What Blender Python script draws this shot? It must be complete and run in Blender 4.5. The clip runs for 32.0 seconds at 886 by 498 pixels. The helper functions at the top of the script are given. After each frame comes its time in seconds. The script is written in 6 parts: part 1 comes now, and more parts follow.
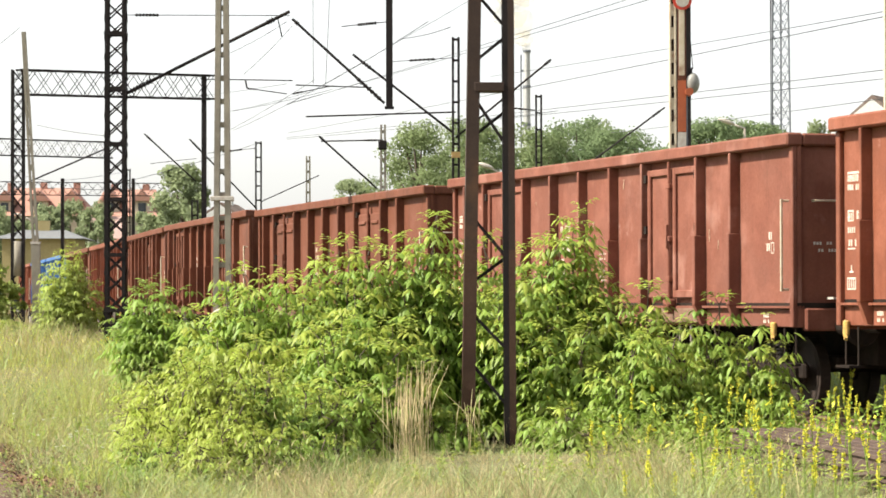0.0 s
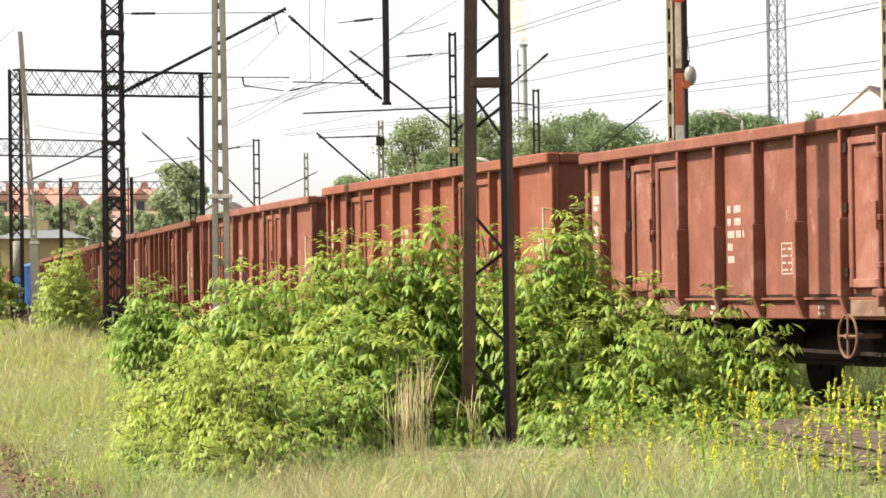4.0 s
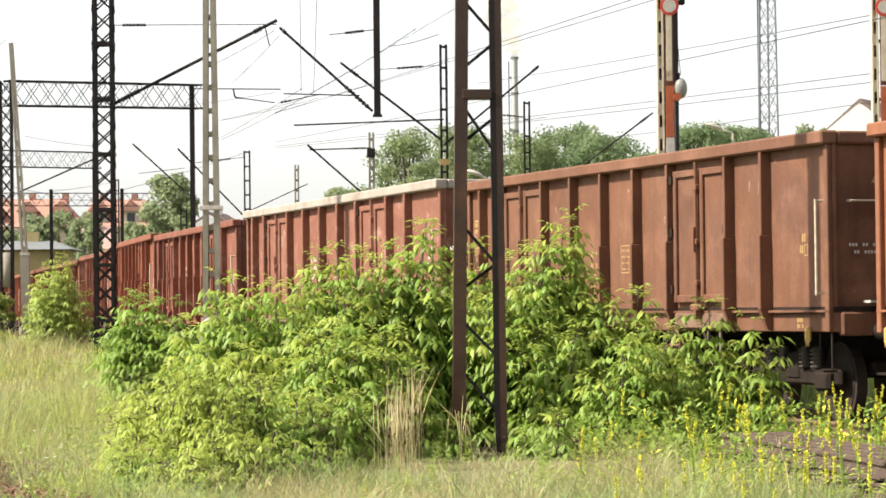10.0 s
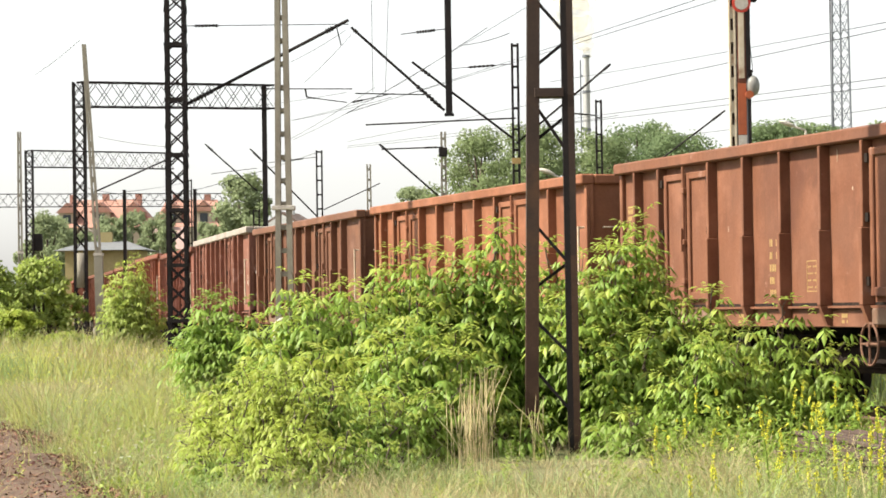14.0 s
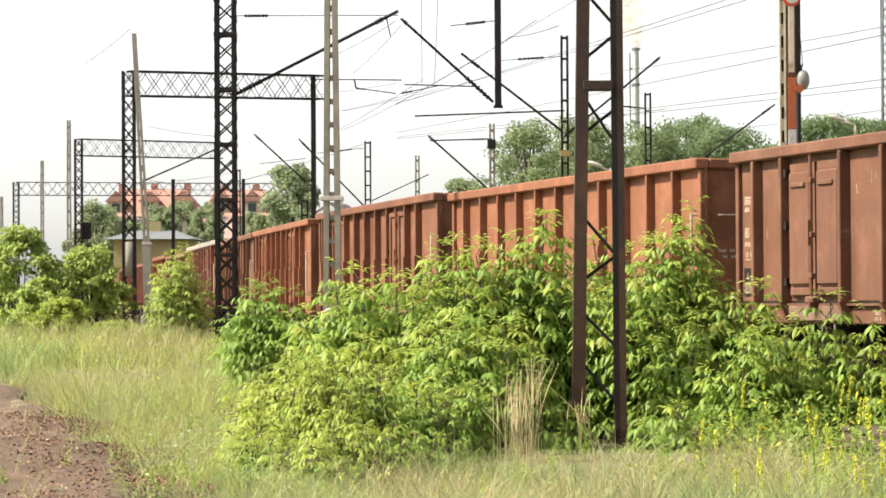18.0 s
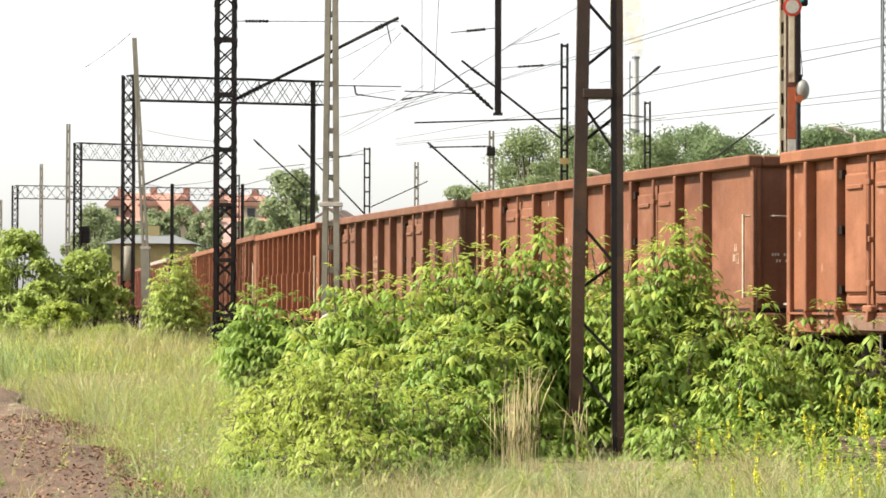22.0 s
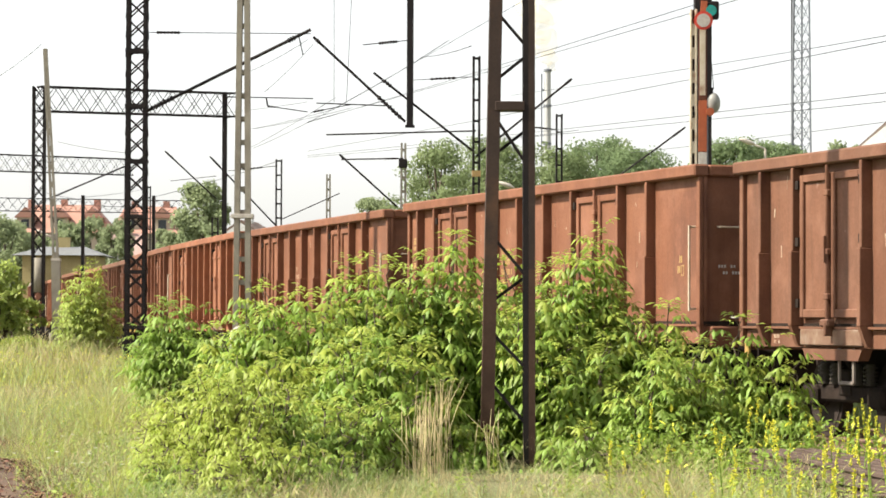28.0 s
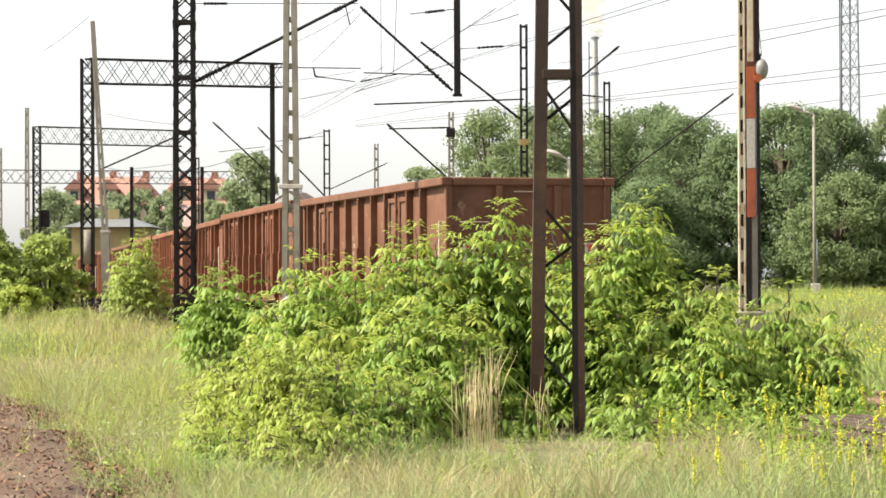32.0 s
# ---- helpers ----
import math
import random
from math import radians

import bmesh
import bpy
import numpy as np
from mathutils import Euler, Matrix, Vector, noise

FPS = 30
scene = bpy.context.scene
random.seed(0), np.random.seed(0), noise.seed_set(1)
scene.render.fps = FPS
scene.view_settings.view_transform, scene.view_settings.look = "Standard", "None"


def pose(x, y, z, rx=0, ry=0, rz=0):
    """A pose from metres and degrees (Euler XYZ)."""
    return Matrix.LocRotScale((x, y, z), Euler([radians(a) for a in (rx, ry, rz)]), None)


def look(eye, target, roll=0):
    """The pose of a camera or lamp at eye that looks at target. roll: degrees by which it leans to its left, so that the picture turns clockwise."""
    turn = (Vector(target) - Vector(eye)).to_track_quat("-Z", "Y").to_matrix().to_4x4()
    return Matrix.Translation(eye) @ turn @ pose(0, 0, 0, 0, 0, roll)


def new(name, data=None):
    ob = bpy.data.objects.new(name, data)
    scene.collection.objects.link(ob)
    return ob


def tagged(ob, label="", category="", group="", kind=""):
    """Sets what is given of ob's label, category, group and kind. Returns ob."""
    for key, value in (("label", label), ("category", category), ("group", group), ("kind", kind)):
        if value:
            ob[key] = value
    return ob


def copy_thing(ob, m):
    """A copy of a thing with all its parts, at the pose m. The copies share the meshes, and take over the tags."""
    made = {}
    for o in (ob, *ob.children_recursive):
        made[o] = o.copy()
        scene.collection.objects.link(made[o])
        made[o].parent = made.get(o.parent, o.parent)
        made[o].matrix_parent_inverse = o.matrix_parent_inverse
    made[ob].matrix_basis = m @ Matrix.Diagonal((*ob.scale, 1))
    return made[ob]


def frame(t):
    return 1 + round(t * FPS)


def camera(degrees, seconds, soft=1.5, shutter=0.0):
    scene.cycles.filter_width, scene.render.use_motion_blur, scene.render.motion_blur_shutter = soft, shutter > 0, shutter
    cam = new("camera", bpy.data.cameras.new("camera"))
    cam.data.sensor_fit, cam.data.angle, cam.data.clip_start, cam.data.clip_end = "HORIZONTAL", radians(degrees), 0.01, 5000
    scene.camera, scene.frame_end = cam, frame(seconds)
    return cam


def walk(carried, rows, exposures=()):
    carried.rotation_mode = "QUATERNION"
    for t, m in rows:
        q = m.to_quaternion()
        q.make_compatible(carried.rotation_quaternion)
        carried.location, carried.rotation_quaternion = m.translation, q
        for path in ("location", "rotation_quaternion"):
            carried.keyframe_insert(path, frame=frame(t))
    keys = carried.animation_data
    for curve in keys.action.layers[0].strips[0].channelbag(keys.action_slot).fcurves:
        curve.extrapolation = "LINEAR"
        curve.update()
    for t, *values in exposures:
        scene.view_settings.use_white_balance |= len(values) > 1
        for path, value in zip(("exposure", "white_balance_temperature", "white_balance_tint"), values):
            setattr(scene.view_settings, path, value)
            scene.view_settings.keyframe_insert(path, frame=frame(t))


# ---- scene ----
cam = camera(17.66, 32.0, soft=1.7)
EYE = (0.0, 0.0, 1.65)
TURNS = (
    (0, 91.041, 0.100, -1.492), (0.5, 90.993, 0.317, -1.519), (1, 90.970, 0.465, -1.516), (1.5, 91.020, 0.139, -1.874),
    (2, 90.971, 0.546, -1.640), (2.5, 91.137, 0.449, -1.474), (3, 90.840, 0.472, -1.472), (3.5, 90.938, 0.676, -1.562),
    (5.5, 90.953, 0.739, -1.407), (6, 90.925, 0.791, -1.869), (6.5, 91.150, 0.901, -2.137), (7, 91.047, 1.115, -2.298),
    (7.5, 90.455, 1.321, -2.588), (8, 90.215, 1.089, -2.812), (8.5, 90.508, 0.995, -2.912), (9, 90.573, 0.674, -2.413),
    (9.5, 90.746, 0.668, -1.777), (10, 91.187, 0.616, -1.696), (10.5, 91.227, 0.756, -1.350), (11, 90.983, 0.921, -1.459),
    (11.5, 90.307, 1.047, -1.437), (12, 90.050, 1.151, -1.180), (12.5, 90.968, 1.210, -1.081), (13, 90.523, 1.101, -0.845),
    (13.5, 90.308, 0.975, -0.429), (14, 91.185, 0.828, -0.238), (14.5, 90.833, 0.968, 0.829), (16.5, 90.718, 0.562, 0.127),
    (17, 90.899, 0.513, 0.419), (17.5, 91.106, 0.494, 0.761), (18, 91.027, 0.321, 0.712), (18.5, 90.839, -0.027, 0.899),
    (19, 90.798, 0.243, 0.859), (19.5, 90.957, 0.086, 0.884), (20, 90.983, 0.018, 0.863), (20.5, 90.862, -0.020, 0.691),
    (21, 90.922, -0.138, 0.579), (21.5, 91.092, -0.210, 0.575), (22, 91.165, -0.153, 0.674), (22.5, 91.152, -0.250, 0.624),
    (23, 90.980, -0.315, 0.395), (23.5, 90.938, -0.354, 0.114), (24, 90.944, -0.076, -0.001), (24.5, 90.576, -0.057, -0.341),
    (25, 90.522, -0.344, -0.523), (25.5, 90.871, -0.002, -0.641), (26, 91.239, -0.139, -0.919), (26.5, 91.413, -0.133, -1.040),
    (28.5, 91.416, -0.219, -1.103), (29, 90.914, -0.126, -0.220), (29.5, 90.439, -0.493, -0.119), (30, 90.632, -0.255, -0.285),
    (30.5, 90.760, -0.166, -0.228), (31, 90.803, 0.012, -0.056), (31.5, 90.397, -0.086, -0.273), (32, 90.791, 0.243, -0.115),
)
walk(cam, [(t, pose(*EYE, rx, ry, rz)) for t, rx, ry, rz in TURNS], exposures=((0.0, 1.0), (32.0, 1.0)))

# ---- light ----
world = bpy.data.worlds.new("sky")
scene.world = world
world.use_nodes = True
wt = world.node_tree
sky = wt.nodes.new("ShaderNodeTexSky")
sky.sky_type = "NISHITA"
sky.sun_disc = False
SUN_TO = Vector((-0.785, -0.10, 0.78)).normalized()
sky.sun_elevation = math.asin(SUN_TO.z)
sky.sun_rotation = math.atan2(SUN_TO.x, SUN_TO.y)
sky.dust_density = 1.5
sky.air_density = 1.2
sky.ozone_density = 0.6
soften = wt.nodes.new("ShaderNodeHueSaturation")
soften.inputs["Saturation"].default_value = 0.18
wt.links.new(sky.outputs[0], soften.inputs["Color"])
wt.links.new(soften.outputs[0], wt.nodes["Background"].inputs[0])
wt.nodes["Background"].inputs[1].default_value = 0.124
sun = new("sun", bpy.data.lights.new("sun", "SUN"))
sun.data.energy = 5.6
sun.data.angle = radians(0.8)
sun.data.color = (1.0, 0.94, 0.80)
sun.matrix_world = look(SUN_TO * 50, (0, 0, 0))


# ---- materials ----
def material(name, base, second=None, rough=0.8, metal=0.0, scale=6.0, fine=60.0, bump=0.1, stains=None, through_light=0.0, coords="Object", spots=0.5, per_island=0.0, streak=0.0, gloss=0.3):
    m = bpy.data.materials.new(name)
    m.use_nodes = True
    nt = m.node_tree
    nodes, links = nt.nodes, nt.links
    bsdf = nodes["Principled BSDF"]
    tc = nodes.new("ShaderNodeTexCoord")
    src = tc.outputs[coords]
    info = nodes.new("ShaderNodeObjectInfo")
    shift = nodes.new("ShaderNodeVectorMath")
    shift.operation = "ADD"
    spread = nodes.new("ShaderNodeMath")
    spread.operation = "MULTIPLY"
    spread.inputs[1].default_value = 37.0
    links.new(info.outputs["Random"], spread.inputs[0])
    links.new(src, shift.inputs[0])
    links.new(spread.outputs[0], shift.inputs[1])

    def cloud(size, detail=6.0, stretch=None):
        n = nodes.new("ShaderNodeTexNoise")
        n.inputs["Scale"].default_value = size
        n.inputs["Detail"].default_value = detail
        n.inputs["Roughness"].default_value = 0.62
        if stretch:
            mp = nodes.new("ShaderNodeMapping")
            mp.inputs["Scale"].default_value = stretch
            links.new(shift.outputs[0], mp.inputs[0])
            links.new(mp.outputs[0], n.inputs["Vector"])
        else:
            links.new(shift.outputs[0], n.inputs["Vector"])
        return n.outputs["Fac"]

    def ramp(fac, lo, hi):
        r = nodes.new("ShaderNodeMapRange")
        r.inputs["From Min"].default_value, r.inputs["From Max"].default_value = lo, hi
        links.new(fac, r.inputs["Value"])
        return r.outputs["Result"]

    def mix(fac, a, b):
        x = nodes.new("ShaderNodeMix")
        x.data_type = "RGBA"
        if isinstance(fac, float):
            x.inputs["Factor"].default_value = fac
        else:
            links.new(fac, x.inputs["Factor"])
        for sock, v in ((x.inputs["A"], a), (x.inputs["B"], b)):
            if isinstance(v, tuple):
                sock.default_value = (*v, 1)
            else:
                links.new(v, sock)
        return x.outputs["Result"]

    second = second or tuple(c * 0.72 for c in base)
    col = mix(ramp(cloud(scale), 0.5 - spots * 0.3, 0.5 + spots * 0.3), base, second)
    grain = cloud(fine, 3.0)
    col = mix(ramp(grain, 0.3, 0.75), col, mix(0.35, col, tuple(c * 0.45 for c in base)))
    if stains:
        col = mix(ramp(cloud(scale * 0.35, 8.0), 0.56, 0.70), col, stains)
    if streak:
        col = mix(ramp(cloud(1.1, 3.0), 0.42, 0.72), col, mix(0.45, col, tuple(c * 0.55 + 0.02 for c in base)))
        col = mix(ramp(cloud(2.4, 7.0, (3.0, 3.0, 0.20)), 0.50, 0.50 + 0.22 / (0.4 + streak)), col, mix(0.72, tuple(c * 0.40 for c in base), col))
        col = mix(ramp(cloud(4.0, 7.0, (2.2, 2.2, 0.5)), 0.58, 0.74), col, mix(0.5, col, tuple(c * 0.55 for c in base)))
        col = mix(ramp(cloud(1.7, 5.0), 0.50, 0.72), col, mix(0.5, col, tuple(min(1.0, c * 1.3 + 0.02) for c in base)))
        col = mix(ramp(cloud(3.1, 9.0), 0.66, 0.72), col, tuple(min(1.0, c * 0.9 + 0.06) for c in base))
    if per_island:
        geo = nodes.new("ShaderNodeNewGeometry")
        hs = nodes.new("ShaderNodeHueSaturation")
        links.new(col, hs.inputs["Color"])
        links.new(ramp(geo.outputs["Random Per Island"], -0.6, 1.7), hs.inputs["Value"])
        mr = nodes.new("ShaderNodeMapRange")
        mr.inputs["To Min"].default_value, mr.inputs["To Max"].default_value = 1 - per_island * 0.34, 1 + per_island * 0.34
        links.new(geo.outputs["Random Per Island"], mr.inputs["Value"])
        links.new(mr.outputs["Result"], hs.inputs["Value"])
        hr = nodes.new("ShaderNodeMapRange")
        hr.inputs["To Min"].default_value, hr.inputs["To Max"].default_value = 0.5 - per_island * 0.02, 0.5 + per_island * 0.012
        links.new(geo.outputs["Random Per Island"], hr.inputs["Value"])
        links.new(hr.outputs["Result"], hs.inputs["Hue"])
        col = hs.outputs[0]
    links.new(col, bsdf.inputs["Base Color"])
    rr = nodes.new("ShaderNodeMapRange")
    rr.inputs["To Min"].default_value, rr.inputs["To Max"].default_value = max(0.05, rough - 0.12), min(1, rough + 0.12)
    links.new(grain, rr.inputs["Value"])
    links.new(rr.outputs["Result"], bsdf.inputs["Roughness"])
    bsdf.inputs["Metallic"].default_value = metal
    bsdf.inputs["Specular IOR Level"].default_value = gloss
    if bump:
        b = nodes.new("ShaderNodeBump")
        b.inputs["Strength"].default_value = bump
        b.inputs["Distance"].default_value = 0.02
        links.new(grain, b.inputs["Height"])
        links.new(b.outputs[0], bsdf.inputs["Normal"])
    if through_light:
        tr = nodes.new("ShaderNodeBsdfTranslucent")
        links.new(col, tr.inputs["Color"])
        ms = nodes.new("ShaderNodeMixShader")
        ms.inputs[0].default_value = through_light
        links.new(bsdf.outputs[0], ms.inputs[1])
        links.new(tr.outputs[0], ms.inputs[2])
        links.new(ms.outputs[0], nodes["Material Output"].inputs["Surface"])
    return m


RUST_RED = material("oxide_red_paint", (0.222, 0.075, 0.043), (0.180, 0.058, 0.033), 0.6, scale=1.4, fine=34, bump=0.06, stains=(0.12, 0.038, 0.023), streak=0.7, gloss=0.15)
RUST_BROWN = material("brown_wagon_paint", (0.170, 0.078, 0.046), (0.132, 0.058, 0.035), 0.62, scale=1.2, fine=34, bump=0.06, stains=(0.085, 0.038, 0.025), streak=0.9, gloss=0.15)
RUST_ORANGE = material("orange_brown_wagon_paint", (0.252, 0.101, 0.053), (0.200, 0.079, 0.042), 0.62, scale=1.3, fine=34, bump=0.06, stains=(0.145, 0.055, 0.032), streak=0.5, gloss=0.15)
RUST_MID = material("rust_brown_wagon_paint", (0.198, 0.083, 0.046), (0.150, 0.060, 0.034), 0.62, scale=1.3, fine=34, bump=0.06, stains=(0.105, 0.042, 0.026), streak=0.9, gloss=0.15)
RUST_DARK = material("dark_rusty_wagon_paint", (0.125, 0.043, 0.025), (0.17, 0.060, 0.034), 0.7, scale=1.1, fine=30, bump=0.1, stains=(0.055, 0.024, 0.016), streak=1.0, gloss=0.15)
RUST_PALE = material("faded_red_wagon_paint", (0.205, 0.077, 0.051), (0.158, 0.054, 0.036), 0.68, scale=2.6, fine=30, bump=0.08, stains=(0.29, 0.150, 0.118), streak=0.6, spots=0.7, gloss=0.15)
RUST_BLOTCH = material("blotchy_red_wagon_paint", (0.228, 0.098, 0.066), (0.172, 0.068, 0.046), 0.68, scale=6.5, fine=30, bump=0.08, stains=(0.36, 0.225, 0.185), streak=0.4, spots=0.7, gloss=0.15)
BLUE_PAINT = material("blue_wagon_paint", (0.05, 0.14, 0.34), (0.04, 0.10, 0.26), 0.6, scale=1.4, streak=0.5)
RIM_GREY = material("bare_grey_rail", (0.35, 0.305, 0.265), (0.26, 0.215, 0.18), 0.6, scale=3, stains=(0.17, 0.115, 0.085))
UNDER = material("grimy_underframe", (0.017, 0.013, 0.011), (0.034, 0.023, 0.018), 0.9, scale=5, gloss=0.1)
WHEEL = material("brown_wheel_steel", (0.024, 0.016, 0.013), (0.042, 0.027, 0.020), 0.8, metal=0.1, scale=6)
WHEEL_RUST = material("rusty_handwheel_iron", (0.20, 0.105, 0.065), (0.13, 0.062, 0.040), 0.8, scale=6)
STIRRUP = material("grimy_grey_stirrup_paint", (0.22, 0.185, 0.16), (0.13, 0.10, 0.085), 0.75, scale=6)
SPRING = material("greasy_spring_steel", (0.09, 0.074, 0.062), (0.05, 0.040, 0.032), 0.6, metal=0.1)
HANDRAIL = material("worn_cream_handrail", (0.54, 0.46, 0.36), (0.40, 0.30, 0.21), 0.6, scale=12)
FLAP = material("scuffed_steel_flap", (0.20, 0.125, 0.085), (0.13, 0.066, 0.043), 0.7, scale=4.5, fine=30, bump=0.15, stains=(0.27, 0.22, 0.17), gloss=0.2)
HOOK = material("chipped_yellow_paint", (0.52, 0.36, 0.09), (0.30, 0.16, 0.06), 0.6, scale=20)
MARK_WHITE = material("worn_white_stencil", (0.60, 0.55, 0.48), (0.44, 0.33, 0.26), 0.7, scale=22, spots=0.4)
MARK = material("worn_stencil_paint", (0.44, 0.35, 0.26), (0.27, 0.145, 0.09), 0.7, scale=22, spots=0.4)
WHITE_PAINT = material("worn_white_paint", (0.52, 0.48, 0.43), (0.42, 0.36, 0.31), 0.6, scale=14)
YELLOW_MARK = material("worn_yellow_paint", (0.40, 0.27, 0.105), (0.32, 0.20, 0.08), 0.6, scale=14)
RED_SIGN = material("red_sign_paint", (0.62, 0.06, 0.035), None, 0.45, scale=8)
STEEL_BROWN = material("brown_painted_steel", (0.040, 0.026, 0.021), (0.054, 0.034, 0.026), 0.6, scale=3, fine=40, stains=(0.09, 0.046, 0.026), gloss=0.2)
STEEL_RUSTY = material("rusty_mast_foot", (0.082, 0.047, 0.032), (0.056, 0.033, 0.024), 0.75, scale=3, fine=30, stains=(0.045, 0.026, 0.019), gloss=0.15)
STEEL_BLACK = material("dark_painted_steel", (0.013, 0.011, 0.012), (0.024, 0.018, 0.017), 0.65, scale=3, gloss=0.15)
STEEL_GREY = material("grey_galvanised_steel", (0.19, 0.20, 0.22), (0.14, 0.15, 0.17), 0.5, metal=0.4, scale=4)
CONCRETE = material("weathered_concrete", (0.305, 0.275, 0.222), (0.225, 0.200, 0.162), 0.9, scale=2.5, fine=50, stains=(0.15, 0.125, 0.10))
CREAM = material("chipped_cream_paint", (0.60, 0.52, 0.40), (0.50, 0.40, 0.28), 0.65, scale=5, stains=(0.20, 0.085, 0.042))
ORANGE = material("faded_orange_paint", (0.40, 0.105, 0.042), (0.32, 0.08, 0.032), 0.6, scale=6, stains=(0.22, 0.06, 0.032))
WIRE = material("dark_wire", (0.06, 0.06, 0.065), None, 0.5, metal=0.5)
BALLAST = material("grey_brown_ballast", (0.22, 0.19, 0.16), (0.14, 0.115, 0.095), 0.95, scale=3, fine=16, bump=0.8)
RAIL = material("rusty_rail_steel", (0.21, 0.13, 0.09), (0.14, 0.085, 0.062), 0.7, metal=0.3, scale=4)
OLD_RAIL = material("dark_old_rail_steel", (0.115, 0.078, 0.062), (0.07, 0.046, 0.037), 0.75, metal=0.2, scale=4)
TIMBER = material("old_sleeper_timber", (0.15, 0.105, 0.075), (0.10, 0.07, 0.052), 0.9, scale=4, fine=24, bump=0.3)
SOIL = material("dry_meadow_soil", (0.17, 0.155, 0.075), (0.11, 0.12, 0.05), 0.95, scale=0.5, fine=9, bump=0.5, coords="Object")
DIRT = material("brown_dirt_track", (0.140, 0.089, 0.058), (0.080, 0.048, 0.032), 0.95, scale=2.4, fine=14, bump=1.0, stains=(0.36, 0.28, 0.205))
LEAF = material("box_elder_leaf", (0.275, 0.385, 0.066), (0.195, 0.305, 0.050), 0.5, scale=1.6, fine=30, bump=0, through_light=0.42, per_island=0.6)
LEAF_PALE = material("young_leaf", (0.385, 0.445, 0.078), (0.295, 0.375, 0.064), 0.5, scale=1.6, fine=30, bump=0, through_light=0.42, per_island=0.7)
LEAF_BUSH = material("green_bush_leaf", (0.40, 0.475, 0.12), (0.31, 0.395, 0.095), 0.55, scale=0.6, fine=12, bump=0, through_light=0.5, per_island=0.5)
LEAF_DARK = material("tree_leaf", (0.225, 0.29, 0.145), (0.165, 0.23, 0.115), 0.75, scale=0.35, fine=6, bump=0, through_light=0.5, per_island=0.4, gloss=0.05)
GRASS = material("meadow_grass", (0.225, 0.315, 0.105), (0.30, 0.365, 0.155), 0.65, scale=0.55, fine=5, bump=0, through_light=0.4, per_island=1.2)
GRASS_PALE = material("pale_soft_grass", (0.27, 0.335, 0.135), (0.36, 0.40, 0.19), 0.65, scale=0.8, fine=5, bump=0, through_light=0.38, per_island=1.6)
STRAW = material("dry_straw", (0.47, 0.405, 0.215), (0.40, 0.34, 0.175), 0.75, scale=2, fine=20, bump=0, through_light=0.3, per_island=0.9)
FLOWER = material("yellow_blossom", (0.80, 0.77, 0.085), (0.70, 0.68, 0.07), 0.6, scale=3, fine=30, bump=0, through_light=0.35, per_island=0.6)
BARK = material("grey_bark", (0.13, 0.10, 0.075), (0.085, 0.065, 0.05), 0.9, scale=6, fine=30, bump=0.4)


# ---- building blocks ----
def add_box(bm, x0, x1, y0, y1, z0, z1, bevel=0.0):
    r = bmesh.ops.create_cube(bm, size=1.0, matrix=Matrix.Translation(((x0 + x1) / 2, (y0 + y1) / 2, (z0 + z1) / 2)) @ Matrix.Diagonal((abs(x1 - x0), abs(y1 - y0), abs(z1 - z0), 1)))
    if bevel:
        edges = {e for v in r["verts"] for e in v.link_edges}
        bmesh.ops.bevel(bm, geom=list(edges), offset=bevel, segments=1, affect="EDGES")
    return bm


def add_bar(bm, a, b, w, h=None, up=(0, 0, 1)):
    """A straight bar of section w by h from a to b."""
    a, b = Vector(a), Vector(b)
    d = b - a
    n = d.length
    if n < 1e-6:
        return bm
    d.normalize()
    u = Vector(up)
    if abs(d.dot(u)) > 0.95:
        u = Vector((0, 1, 0))
    side = d.cross(u).normalized()
    u = side.cross(d)
    rotm = Matrix((side, d, u)).transposed().to_4x4()
    bmesh.ops.create_cube(bm, size=1.0, matrix=Matrix.Translation((a + b) / 2) @ rotm @ Matrix.Diagonal((w, n, h or w, 1)))
    return bm


def add_rod(bm, a, b, r0, r1=None, sides=8):
    a, b = Vector(a), Vector(b)
    d = b - a
    m = Matrix.Translation((a + b) / 2) @ d.to_track_quat("Z", "Y").to_matrix().to_4x4()
    bmesh.ops.create_cone(bm, cap_ends=True, segments=sides, radius1=r0, radius2=r0 if r1 is None else r1, depth=d.length, matrix=m)
    return bm


def smooth(ob):
    for p in ob.data.polygons:
        p.use_smooth = True
    return ob


def part(name, bm, material_, parent=None, label="", at=None):
    me = bpy.data.meshes.new(name)
    bm.to_mesh(me)
    bm.free()
    me.materials.append(material_)
    ob = new(name, me)
    if parent:
        ob.parent = parent
    if at is not None:
        ob.matrix_basis = at
    if label:
        tagged(ob, label)
    return ob


def again(ob, m, parent=None, material_=None):
    """Another piece on the same mesh."""
    o = ob.copy()
    scene.collection.objects.link(o)
    o.parent = parent or ob.parent
    o.matrix_basis = m
    if material_:
        o.material_slots[0].link = "OBJECT"
        o.material_slots[0].material = material_
    return o


def box_part(name, parent, mat_, x0, x1, y0, y1, z0, z1, bevel=0.0, label=""):
    return part(name, add_box(bmesh.new(), x0, x1, y0, y1, z0, z1, bevel), mat_, parent, label)


def thing(name, label, category, m=None, group="", kind=""):
    ob = new(name)
    ob.empty_display_size = 0.2
    if m is not None:
        ob.matrix_basis = m
    return tagged(ob, label, category, group, kind)


